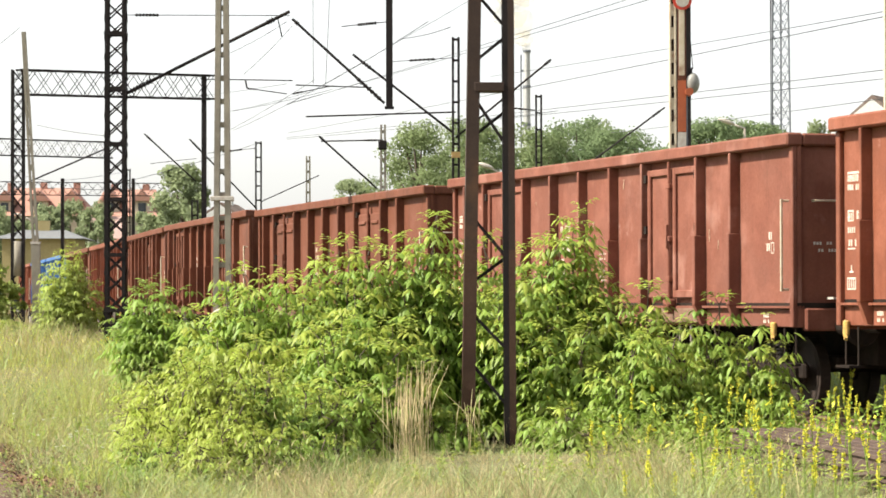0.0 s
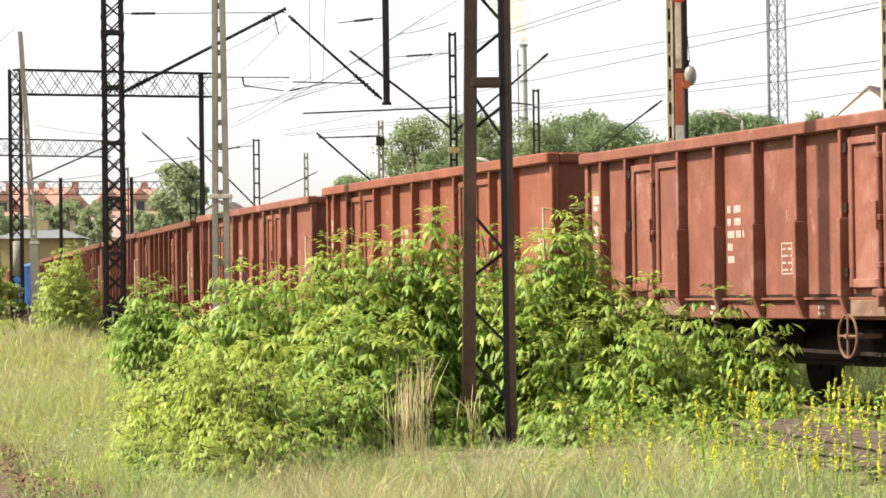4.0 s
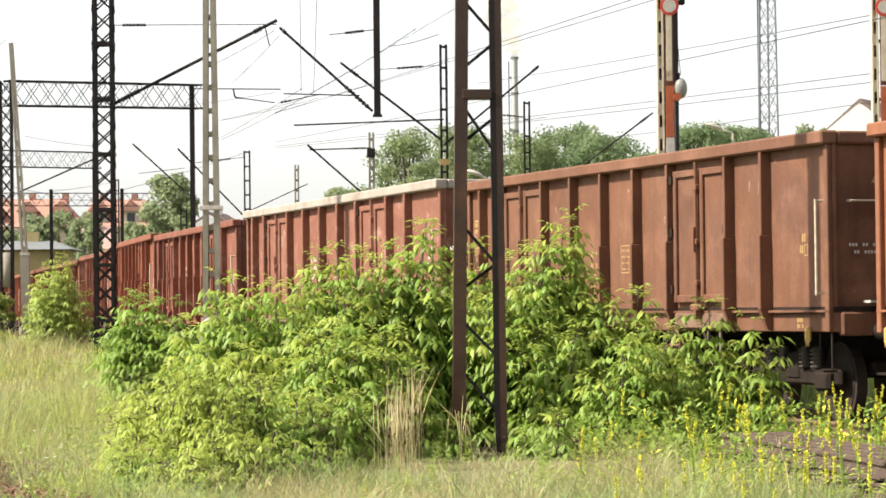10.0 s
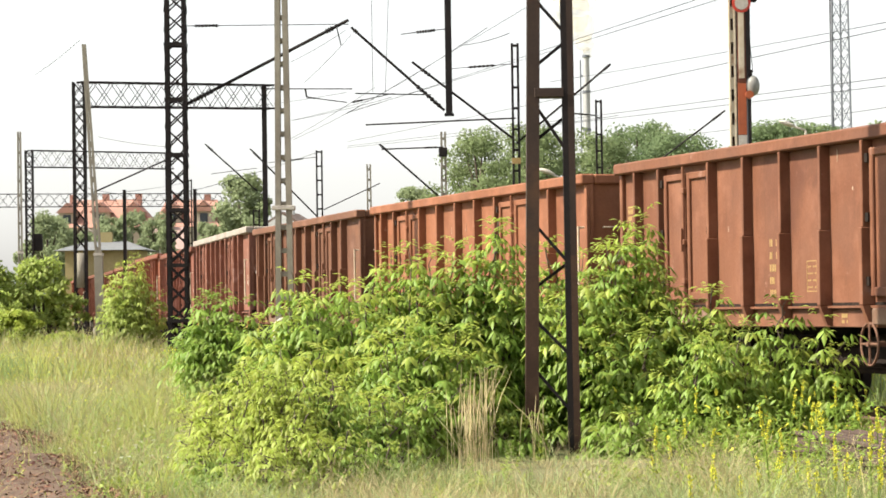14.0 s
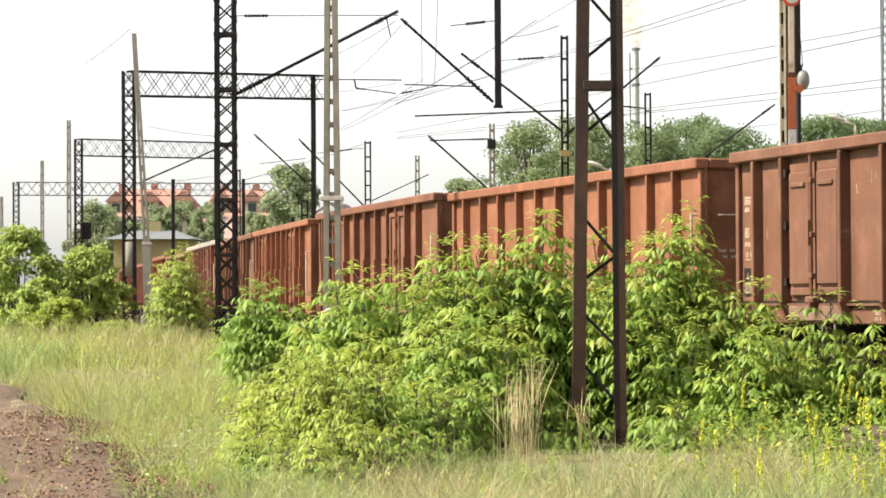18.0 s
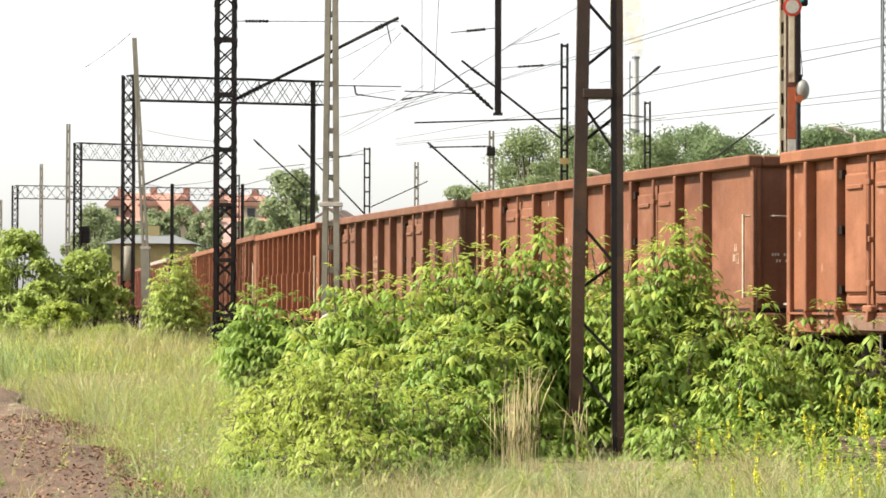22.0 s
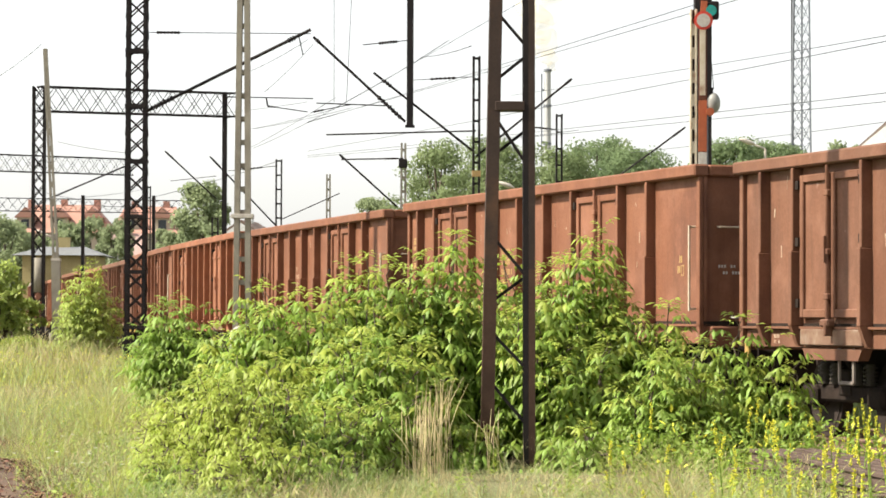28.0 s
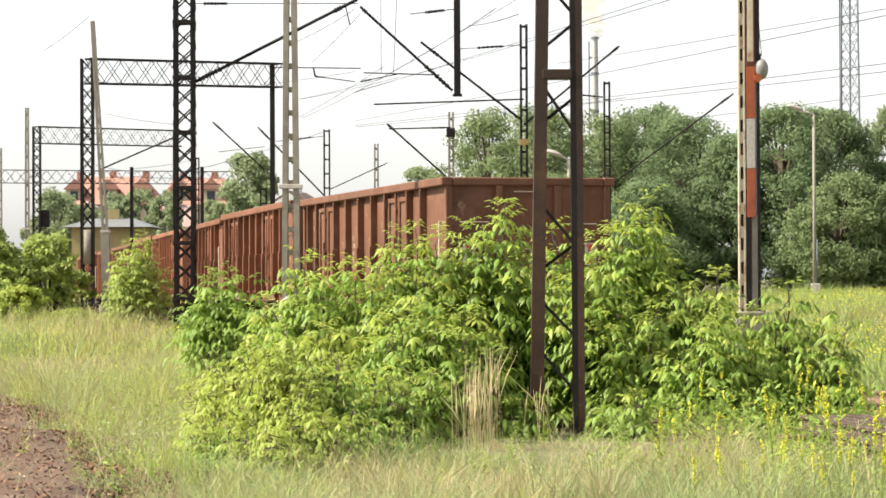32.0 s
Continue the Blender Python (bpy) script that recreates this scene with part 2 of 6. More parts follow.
def raw_mesh(name, verts, faces, mat_, parent=None, mats=None, index=None):
    me = bpy.data.meshes.new(name)
    verts = np.asarray(verts, dtype=np.float32)
    faces = np.asarray(faces, dtype=np.int32)
    k = faces.shape[1]
    me.vertices.add(len(verts))
    me.vertices.foreach_set("co", verts.ravel())
    me.loops.add(faces.size)
    me.loops.foreach_set("vertex_index", faces.ravel())
    me.polygons.add(len(faces))
    me.polygons.foreach_set("loop_start", np.arange(0, faces.size, k, dtype=np.int32))
    for mm in (mats or [mat_]):
        me.materials.append(mm)
    if index is not None:
        me.polygons.foreach_set("material_index", np.asarray(index, dtype=np.int32))
    me.update(calc_edges=True)
    me.validate()
    ob = new(name, me)
    if parent:
        ob.parent = parent
    return ob


# ---- the track's line: straight, a bend to the right, straight again ----
HEADING = radians(15.798)
SIDE_GAP = 13.336
HALF = 1.50
BEND_START, BEND_LONG = 41.37, 33.22
BEND = 0.003314
RAIL_TOP = 0.30


def track(a, off=0.0):
    """Place and heading at a metres along the line; off: metres beyond the centre line."""
    a = np.asarray(a, dtype=float)
    h = HEADING - BEND * np.clip(a - BEND_START, 0, BEND_LONG)
    sa = np.minimum(a, BEND_START)
    x = (SIDE_GAP + HALF) * math.cos(HEADING) - math.sin(HEADING) * sa
    y = (SIDE_GAP + HALF) * math.sin(HEADING) + math.cos(HEADING) * sa
    x = x + (np.cos(HEADING) - np.cos(h)) / BEND
    y = y + (np.sin(HEADING) - np.sin(h)) / BEND
    rest = np.maximum(0, a - BEND_START - BEND_LONG)
    x, y = x - np.sin(h) * rest, y + np.cos(h) * rest
    return x + off * np.cos(h), y + off * np.sin(h), h


A_LINE = np.arange(-400.0, 420.0, 2.0)
LX, LY, LH = track(A_LINE)


def beyond(x, y):
    """Metres beyond the centre line of the track (negative: on the camera's side)."""
    x, y = np.atleast_1d(np.asarray(x, float)), np.atleast_1d(np.asarray(y, float))
    out = np.empty(len(x))
    for i in range(0, len(x), 4000):
        dx = x[i:i + 4000, None] - LX[None]
        dy = y[i:i + 4000, None] - LY[None]
        k = np.argmin(dx * dx + dy * dy, axis=1)
        j = np.arange(len(k))
        out[i:i + 4000] = dx[j, k] * np.cos(LH[k]) + dy[j, k] * np.sin(LH[k])
    return out


def ground_z(x, y):
    b = beyond(x, y)
    z = np.interp(b, [-30, -9, -4, -2.4, 2.4, 4, 9, 16, 40, 110, 300, 900], [0.0, 0.0, 0.05, 0.04, 0.04, 0.1, 0.45, 0.7, 1.5, 2.8, 3.6, 3.6])
    x, y = np.atleast_1d(np.asarray(x, float)), np.atleast_1d(np.asarray(y, float))
    rough = 0.05 * np.sin(x * 1.1 + 0.4 * np.sin(y * 0.7)) * np.cos(y * 0.83 + 1.3) + 0.03 * np.sin(x * 2.9 + y * 1.7)
    # the meadow rises a little further off
    up, away = np.clip((y - 40) / 22, 0, 1), np.clip((-b - 2.6) / 2.4, 0, 1)
    z = z + 0.38 * up * up * (3 - 2 * up) * away * np.clip((110 - y) / 20, 0, 1)
    return z + rough * np.clip((np.abs(b) - 3) / 3, 0, 1)


# ---- ground, dirt track, ballast and rails ----
def build_ground():
    xs = np.concatenate([[-1500, -700, -350, -200, -120, -80], np.arange(-60, 60.1, 1.5), [80, 120, 200, 350, 700, 1500]])
    ys = np.concatenate([[-900, -400, -150, -50, -10, 10], np.arange(20, 140.1, 1.5), [150, 165, 185, 215, 260, 330, 450, 700, 1100, 1800, 3000]])
    gx, gy = np.meshgrid(xs, ys)
    z = ground_z(gx.ravel(), gy.ravel())
    v = np.stack([gx.ravel(), gy.ravel(), z], 1)
    nx, ny = len(xs), len(ys)
    i = (np.arange(ny - 1)[:, None] * nx + np.arange(nx - 1)[None]).ravel()
    f = np.stack([i, i + 1, i + 1 + nx, i + nx], 1)
    g = raw_mesh("ground", v, f, SOIL)
    smooth(g)
    tagged(g, "rough grassy railway ground with dry patches", "ground", kind="structure")


build_ground()


def build_road():
    """The trodden dirt track along the meadow's edge."""
    rng = np.random.default_rng(5)
    ts = np.linspace(0, 1, 120)
    ex = np.interp(ts, [0, 0.25, 0.55, 1], [-1.7, -3.3, -6.9, -12.5])
    ey = np.interp(ts, [0, 0.25, 0.55, 1], [18, 28, 45, 66])
    wob = 0.22 * np.sin(ts * 41) + 0.12 * np.sin(ts * 97 + 1)
    cols = 10
    vs = []
    for j in range(cols):
        w = -3.4 * j / (cols - 1)
        rut = -0.05 * math.exp(-((j - 3) ** 2) / 1.2) - 0.04 * math.exp(-((j - 7) ** 2) / 1.2)
        x = ex + w + (wob if j == 0 else 0)
        z = ground_z(x, ey) + (0.03 if j in (0, cols - 1) else 0.125 + rut) + rng.normal(0, 0.010, len(ts))
        vs.append(np.stack([x, ey, z], 1))
    v = np.concatenate(vs)
    n = len(ts)
    f = [(j * n + i, j * n + i + 1, (j + 1) * n + i + 1, (j + 1) * n + i) for j in range(cols - 1) for i in range(n - 1)]
    r = smooth(raw_mesh("road", v, f, DIRT))
    tagged(r, "brown rutted dirt track beside the meadow", "road", kind="structure")


build_road()


def build_litter():
    """Chips of bark, dead leaves and pebbles along the track's verge."""
    rng = np.random.default_rng(8)
    n = 26000
    y = rng.uniform(19, 40, n)
    x = np.interp(y, [18, 28, 45, 66], [-1.7, -3.3, -6.9, -12.5]) - np.abs(rng.normal(0, 0.62, n)) + 0.35
    z = ground_z(x, y) + 0.09 + rng.uniform(0, 0.04, n)
    a, b = rng.uniform(0, 6.28, n), rng.normal(0, 0.35, n)
    ln, wd = rng.uniform(0.008, 0.034, n), rng.uniform(0.005, 0.016, n)
    d = np.stack([np.cos(a), np.sin(a), b], 1) * ln[:, None]
    e = np.stack([-np.sin(a), np.cos(a), rng.normal(0, 0.4, n)], 1) * wd[:, None]
    p = np.stack([x, y, z], 1)
    v = np.stack([p - d, p + e, p + d, p - e], 1).reshape(-1, 3)
    f = np.arange(4 * n).reshape(n, 4)
    idx = rng.choice(3, n, p=[0.8, 0.15, 0.05])
    tagged(raw_mesh("litter", v, f, BARK, None, [LITTER, BARK, STRAW], idx), "brown chips and dead leaves on the verge", "litter", kind="stuff")


LITTER = material("dead_leaf", (0.215, 0.108, 0.066), (0.115, 0.056, 0.036), 0.85, scale=3, fine=20, bump=0, per_island=1.8)
build_litter()


def ribbon(name, a0, a1, profile, mat_, step=2.0, parent=None):
    """A profile of (off, z) drawn along the line."""
    a = np.arange(a0, a1 + 0.1, step)
    v = []
    for off, z in profile:
        x, y, _ = track(a, off)
        v.append(np.stack([x, y, np.full(len(a), z)], 1))
    v = np.concatenate(v)
    n, m = len(a), len(profile)
    f = [(j * n + i, j * n + i + 1, (j + 1) * n + i + 1, (j + 1) * n + i) for j in range(m - 1) for i in range(n - 1)]
    return raw_mesh(name, v, f, mat_, parent)


BALLAST_OB = tagged(ribbon("ballast", -120, 300, [(-2.6, -0.02), (-1.9, 0.125), (1.9, 0.125), (2.6, -0.02)], BALLAST), "grey-brown ballast bed under the railway track", "ballast", kind="structure")
for side in (-0.7525, 0.7525):
    s = side
    tagged(ribbon("rail", -120, 300, [(s + u, RAIL_TOP - d) for u, d in ((-0.065, 0.158), (-0.065, 0.145), (-0.012, 0.128), (-0.012, 0.045), (-0.036, 0.035), (-0.036, 0.004), (-0.03, 0), (0.03, 0), (0.036, 0.004), (0.036, 0.035), (0.012, 0.045), (0.012, 0.128), (0.065, 0.145), (0.065, 0.158), (-0.065, 0.158))], RAIL), "rusty running rail on sleepers", "rail", kind="structure", group="rails of the track")


def build_sleepers():
    bm = add_box(bmesh.new(), -0.12, 0.12, -1.25, 1.25, -0.02, 0.142, 0.012)
    first = None
    for k in range(150):
        x, y, h = track(8 + k * 0.62)
        m = pose(float(x), float(y), 0, 0, 0, math.degrees(float(h)) - 90)
        if first is None:
            first = part("sleeper", bm, TIMBER, BALLAST_OB, at=m)
        else:
            again(first, m)


build_sleepers()


# ---- the train ----
PITCH = 14.04
LONG = 6.525
RIBS = (-5.745, -4.795, -2.935, -1.725, -0.525, 0.685, 1.885, 3.745, 4.825)
DOORS = (-3.865, 2.815)
EVEN = tuple(-5.55 + 1.11 * k for k in range(11))
Z_SILL, Z_FLOOR, Z_TOP = 1.04, 1.32, 3.25
WIDE = 1.40


def rib_mesh(bm, h0, h1, stepped=True):
    """A pressed post, deeper below its middle, whose foot flares out over the sill. Its back lies in the plane y = 0."""
    mid = (h0 + h1) / 2 - 0.05
    if stepped:
        add_box(bm, -0.030, 0.030, -0.130, 0.02, mid, h1, 0.008)
        add_box(bm, -0.042, 0.042, -0.155, 0.02, h0, mid, 0.008)
    else:
        add_box(bm, -0.036, 0.036, -0.140, 0.02, h0, h1, 0.012)
    f = [bm.verts.new(c) for c in ((-0.04, 0, h0), (0.04, 0, h0), (0.04, -0.15, h0), (-0.04, -0.15, h0), (-0.04, 0, Z_SILL + 0.02), (0.04, 0, Z_SILL + 0.02), (0.04, -0.06, Z_SILL + 0.02), (-0.04, -0.06, Z_SILL + 0.02))]
    for q in ((0, 1, 2, 3), (4, 7, 6, 5), (0, 4, 5, 1), (1, 5, 6, 2), (2, 6, 7, 3), (3, 7, 4, 0)):
        bm.faces.new([f[i] for i in q])
    return bm


def smooth_rod(a, b, r):
    return add_rod(bmesh.new(), a, b, r, sides=16)


def build_bogie(wagon, x):
    frame_ = part("bogie", add_box(bmesh.new(), -1.25, 1.25, -0.98, -0.90, 0.42, 0.62, 0.03), UNDER, wagon, at=pose(x, 0, 0))
    box = part("axle_box", add_box(bmesh.new(), -0.20, 0.20, -1.06, -0.90, 0.36, 0.60, 0.04), UNDER, frame_, at=pose(-0.9, 0, 0))
    again(box, pose(0.9, 0, 0))
    part("brake_beam", add_box(bmesh.new(), -1.35, 1.35, -0.6, 0.6, 0.55, 0.70, 0.02), UNDER, frame_)
    again(frame_, pose(x, 0, 0, 0, 0, 180))
    bm = bmesh.new()
    add_box(bm, -0.18, 0.18, -1.0, 1.0, 0.48, 0.80, 0.03)
    part("bolster", bm, UNDER, frame_)
    first = None
    for sx in (-0.9, 0.9):
        for sy in (-0.75, 0.75):
            m = pose(sx, sy, 0.46)
            if first is None:
                bm = bmesh.new()
                add_rod(bm, (0, -0.065, 0), (0, 0.065, 0), 0.46, sides=28)
                add_rod(bm, (0, -0.075, 0), (0, -0.06, 0), 0.40, 0.38, sides=28)
                add_rod(bm, (0, -0.11, 0), (0, 0.11, 0), 0.11, sides=16)
                first = part("wheel", bm, WHEEL, frame_, at=m)
            else:
                again(first, m)
    first = None
    for sx in (-0.62, -0.30, 0.30, 0.62):
        m = pose(sx, -0.96, 0.62)
        if first is None:
            bm = bmesh.new()
            for k in range(5):
                bmesh.ops.create_cone(bm, cap_ends=True, segments=12, radius1=0.085, radius2=0.085, depth=0.022, matrix=Matrix.Translation((0, 0, 0.02 + k * 0.045)))
            add_rod(bm, (0, 0, 0), (0, 0, 0.24), 0.055, sides=10)
            first = part("spring", bm, SPRING, frame_, "greasy coil spring", at=m)
        else:
            again(first, m)


def build_wagon(name, paint, label, stepped=True, pressed=False, doors=DOORS, ribs=RIBS, group="wagons of the train"):
    w = thing(name, label, "freight wagon", group=group)
    rim = paint
    # tub
    box_part("floor_plate", w, UNDER, -LONG, LONG, -WIDE, WIDE, Z_FLOOR - 0.06, Z_FLOOR)
    wall = box_part("side_wall", w, paint, -LONG, LONG, -WIDE, -WIDE + 0.05, Z_FLOOR, Z_TOP - 0.13)
    again(wall, pose(0, 0, 0, 0, 0, 180))
    bm = add_box(bmesh.new(), LONG - 0.10, LONG - 0.05, -WIDE + 0.05, WIDE - 0.05, Z_SILL, Z_TOP - 0.13)
    end = part("end_wall", bm, paint, w)
    again(end, pose(0, 0, 0, 0, 0, 180))
    # rims
    bm = bmesh.new()
    add_box(bm, -LONG - 0.03, LONG + 0.03, -WIDE - 0.14, -WIDE + 0.06, Z_TOP - 0.15, Z_TOP, 0.02)
    top = part("top_rail", bm, rim, w)
    again(top, pose(0, 0, 0, 0, 0, 180))
    bm = add_box(bmesh.new(), LONG - 0.10, LONG + 0.03, -WIDE + 0.065, WIDE - 0.065, Z_TOP - 0.145, Z_TOP - 0.005, 0.02)
    top = part("end_rail", bm, rim, w)
    again(top, pose(0, 0, 0, 0, 0, 180))
    # sill
    bm = add_box(bmesh.new(), -LONG, LONG, -WIDE + 0.002, -WIDE + 0.10, Z_SILL, Z_FLOOR - 0.062, 0.01)
    add_box(bm, -LONG, LONG, -WIDE - 0.06, -WIDE + 0.10, Z_FLOOR - 0.062, Z_FLOOR - 0.035)
    sill = part("side_sill", bm, paint, w)
    again(sill, pose(0, 0, 0, 0, 0, 180))
    # posts
    rib = part("post", rib_mesh(bmesh.new(), Z_FLOOR - 0.03, Z_TOP - 0.151, stepped), paint, w, at=pose(ribs[0], -WIDE, 0))
    for r in ribs[1:]:
        again(rib, pose(r, -WIDE, 0))
    for r in ribs:
        again(rib, pose(r, WIDE, 0, 0, 0, 180))
    bm = bmesh.new()
    add_box(bm, -0.05, 0.05, -0.06, 0.0, Z_SILL, Z_TOP - 0.151, 0.01)
    post = part("corner_post", bm, paint, w, at=pose(LONG - 0.05, -WIDE, 0))
    again(post, pose(-LONG + 0.05, -WIDE, 0))
    again(post, pose(LONG - 0.05, WIDE, 0, 0, 0, 180))
    again(post, pose(-LONG + 0.05, WIDE, 0, 0, 0, 180))
    bm = bmesh.new()
    add_box(bm, -0.05, 0.09, -0.06, 0.06, Z_SILL, Z_TOP - 0.146, 0.01)
    post = part("end_post", bm, paint, w, at=pose(LONG - 0.05, -0.52, 0))
    again(post, pose(LONG - 0.05, 0.52, 0))
    again(post, pose(-LONG + 0.05, 0.52, 0, 0, 0, 180))
    again(post, pose(-LONG + 0.05, -0.52, 0, 0, 0, 180))
    # doors: two leaves each, with raised frames
    leaf = None
    for side, y in ((0, -WIDE), (180, WIDE)):
        for cx_ in (doors if side == 0 else [-d for d in doors]):
            for half in (-1, 1):
                x = cx_ + half * 0.435
                m = pose(x, y, 0, 0, 0, side)
                if leaf is None:
                    bm = bmesh.new()
                    z0, z1 = Z_FLOOR + 0.06, Z_TOP - 0.24
                    add_box(bm, -0.40, 0.40, -0.035, 0.0, z0, z1)
                    if pressed:
                        add_box(bm, -0.33, 0.33, -0.085, -0.03, z0 + 0.12, z1 - 0.10, 0.03)
                        add_box(bm, -0.22, 0.22, -0.115, -0.08, z1 - 0.30, z1 - 0.24, 0.012)
                    for a_, b_ in () if pressed else ((-0.40, -0.31), (0.31, 0.40)):
                        add_box(bm, a_, b_, -0.075, -0.03, z0, z1, 0.012)
                    if not pressed:
                        add_box(bm, -0.31, 0.31, -0.073, -0.03, z1 - 0.09, z1, 0.012)
                    add_box(bm, -0.31, 0.31, -0.073, -0.03, z0, z0 + 0.10, 0.012)
                    leaf = part("door", bm, paint, w, at=m)
                    hinge = part("hinge", add_box(bmesh.new(), -0.055, 0.055, -0.10, -0.02, -0.05, 0.05), UNDER, leaf, at=pose(-0.435, 0, 1.55))
                    for zz in (2.25, 2.9):
                        again(hinge, pose(-0.435, 0, zz))
                else:
                    d = again(leaf, m)
                    for zz in (1.55, 2.25, 2.9):
                        again(hinge, pose(half * 0.435, 0, zz), d)
            m = pose(cx_, y, 0, 0, 0, side)
            bm = bmesh.new()
            add_rod(bm, (0, -0.105, Z_FLOOR + 0.02), (0, -0.105, Z_TOP - 0.16), 0.022, sides=8)
            for zz in (1.62, 2.12, 2.78):
                add_box(bm, -0.05, 0.05, -0.13, -0.07, zz - 0.035, zz + 0.035, 0.01)
            add_box(bm, -0.015, 0.015, -0.15, -0.10, 2.0, 2.3, 0.005)
            add_box(bm, -0.12, 0.12, -0.15, -0.05, Z_FLOOR - 0.04, Z_FLOOR + 0.05, 0.02)
            add_box(bm, 0.02, 0.07, -0.16, -0.05, Z_FLOOR - 0.14, Z_FLOOR + 0.02, 0.01)
            part("latch_rod", bm, paint, w, at=m)
    # underframe
    # sill drawn deeper to block the daylight that showed below the wagon
    box_part("centre_sill", w, UNDER, -LONG + 0.1, LONG - 0.1, -0.35, 0.35, 0.60, 1.24)
    bearer = part("cross_bearer", add_box(bmesh.new(), -0.06, 0.06, -WIDE + 0.1, WIDE - 0.1, 1.05, 1.24), UNDER, w, at=pose(-3.0, 0, 0))
    for x in (-1.0, 1.0, 3.0):
        again(bearer, pose(x, 0, 0))
    part("brake_cylinder", smooth_rod((-1.2, -0.5, 0.72), (0.3, -0.5, 0.72), 0.17), UNDER, w)
    box_part("valve_box", w, UNDER, 0.7, 1.5, -1.0, -0.6, 0.62, 0.95, 0.03)
    part("brake_rod", add_bar(bmesh.new(), (-3.2, -1.05, 0.70), (3.2, -1.05, 0.64), 0.04), UNDER, w)
    part("brake_tank", smooth_rod((-2.0, -0.9, 0.78), (-0.9, -0.9, 0.78), 0.16), UNDER, w)
    # one oversized block for the rigging, added to keep the underside dark
    part("brake_rigging", add_box(bmesh.new(), -3.1, 3.1, -0.5, 0.5, 0.48, 0.90, 0.04), UNDER, w)
    bm = add_box(bmesh.new(), LONG - 0.05, LONG + 0.06, -1.32, 1.32, Z_SILL - 0.04, Z_FLOOR - 0.06, 0.02)
    hs = part("headstock", bm, paint, w)
    again(hs, pose(0, 0, 0, 0, 0, 180))
    bm = bmesh.new()
    add_rod(bm, (0.0, 0, 0), (0.34, 0, 0), 0.095, sides=16)
    add_rod(bm, (0.34, 0, 0), (0.54, 0, 0), 0.075, sides=16)
    bmesh.ops.create_cone(bm, cap_ends=True, segments=20, radius1=0.225, radius2=0.20, depth=0.05, matrix=Matrix.Translation((0.55, 0, 0)) @ pose(0, 0, 0, 0, 90, 0))
    buf = part("buffer", bm, UNDER, w, at=pose(LONG + 0.06, -0.875, 1.05))
    again(buf, pose(LONG + 0.06, 0.875, 1.05))
    again(buf, pose(-LONG - 0.06, 0.875, 1.05, 0, 0, 180))
    again(buf, pose(-LONG - 0.06, -0.875, 1.05, 0, 0, 180))
    bm = bmesh.new()
    add_box(bm, LONG + 0.05, LONG + 0.35, -0.06, 0.06, 0.98, 1.12, 0.02)
    add_bar(bm, (LONG + 0.33, 0, 1.05), (LONG + 0.42, 0, 0.62), 0.06)
    cp = part("coupler", bm, UNDER, w)
    again(cp, pose(0, 0, 0, 0, 0, 180))
    build_bogie(w, -4.5)
    build_bogie(w, 4.5)
    # handholds and steps at the corners
    bm = bmesh.new()
    add_rod(bm, (0, -0.09, 1.45), (0, -0.09, 2.5), 0.018, sides=6)
    for zz in (1.47, 2.48):
        add_rod(bm, (0, -0.09, zz), (0, 0.0, zz), 0.014, sides=6)
    rail_ = part("handrail", bm, HANDRAIL, w, "cream-painted handrail", at=pose(LONG - 0.12, -WIDE - 0.055, 0))
    again(rail_, pose(-LONG + 0.12, WIDE + 0.055, 0, 0, 0, 180))
    bm = bmesh.new()
    add_rod(bm, (0, -0.25, 0), (0, 0.25, 0), 0.011, sides=6)
    for s_ in (-0.24, 0.24):
        add_rod(bm, (0, s_, 0), (-0.1, s_, 0), 0.014, sides=5)
    rail_ = part("end_handrail", bm, HANDRAIL, w, "cream-painted handrail", at=pose(LONG + 0.04, -0.95, 2.48))
    again(rail_, pose(LONG + 0.04, 0.0, 3.0))
    again(rail_, pose(LONG + 0.04, 0.95, 2.45))
    again(rail_, pose(LONG + 0.06, 0.0, 2.02))
    again(rail_, pose(-LONG - 0.04, 0.95, 2.48, 0, 0, 180))
    box_part("end_step", w, WHITE_PAINT, LONG + 0.02, LONG + 0.2, -1.05, -0.72, 1.36, 1.385, 0, "pale worn step plate")
    bm = bmesh.new()
    for s_ in (-0.16, 0.16):
        add_bar(bm, (s_, 0, 0.62), (s_, 0, 1.03), 0.03, 0.012)
    add_box(bm, -0.18, 0.18, -0.12, 0.05, 0.60, 0.625)
    st = part("step", bm, UNDER, w, at=pose(LONG - 0.25, -WIDE + 0.02, 0))
    again(st, pose(-LONG + 0.25, -WIDE + 0.02, 0))
    bm = bmesh.new()
    for s_ in (-0.19, 0.19):
        add_rod(bm, (s_, 0, 0.66), (s_, 0, 1.05), 0.022, sides=6)
    add_rod(bm, (-0.19, 0, 0.66), (0.19, 0, 0.66), 0.022, sides=6)
    st = part("stirrup", bm, STIRRUP, w, "bent stirrup in grimy grey paint", at=pose(DOORS[0] + 0.3, -WIDE, 0))
    again(st, pose(DOORS[1] + 0.3, -WIDE, 0))
    bm = bmesh.new()
    n = 20
    pts = [Vector((0.235 * math.cos(2 * math.pi * k / n), 0, 0.235 * math.sin(2 * math.pi * k / n))) for k in range(n)]
    for k in range(n):
        add_rod(bm, pts[k], pts[(k + 1) % n], 0.015, sides=6)
    for k in range(0, n, 5):
        add_rod(bm, (0, 0, 0), pts[k], 0.014, sides=5)
    add_rod(bm, (0, -0.03, 0), (0, 0.4, 0), 0.03, sides=8)
    part("brake_wheel", bm, WHEEL_RUST, w, "rusty spoked brake handwheel", at=pose(1.9, -WIDE - 0.06, 0.86))
    # worn flaps below the doors, the step beams under them, and tie-down hooks
    flap = None
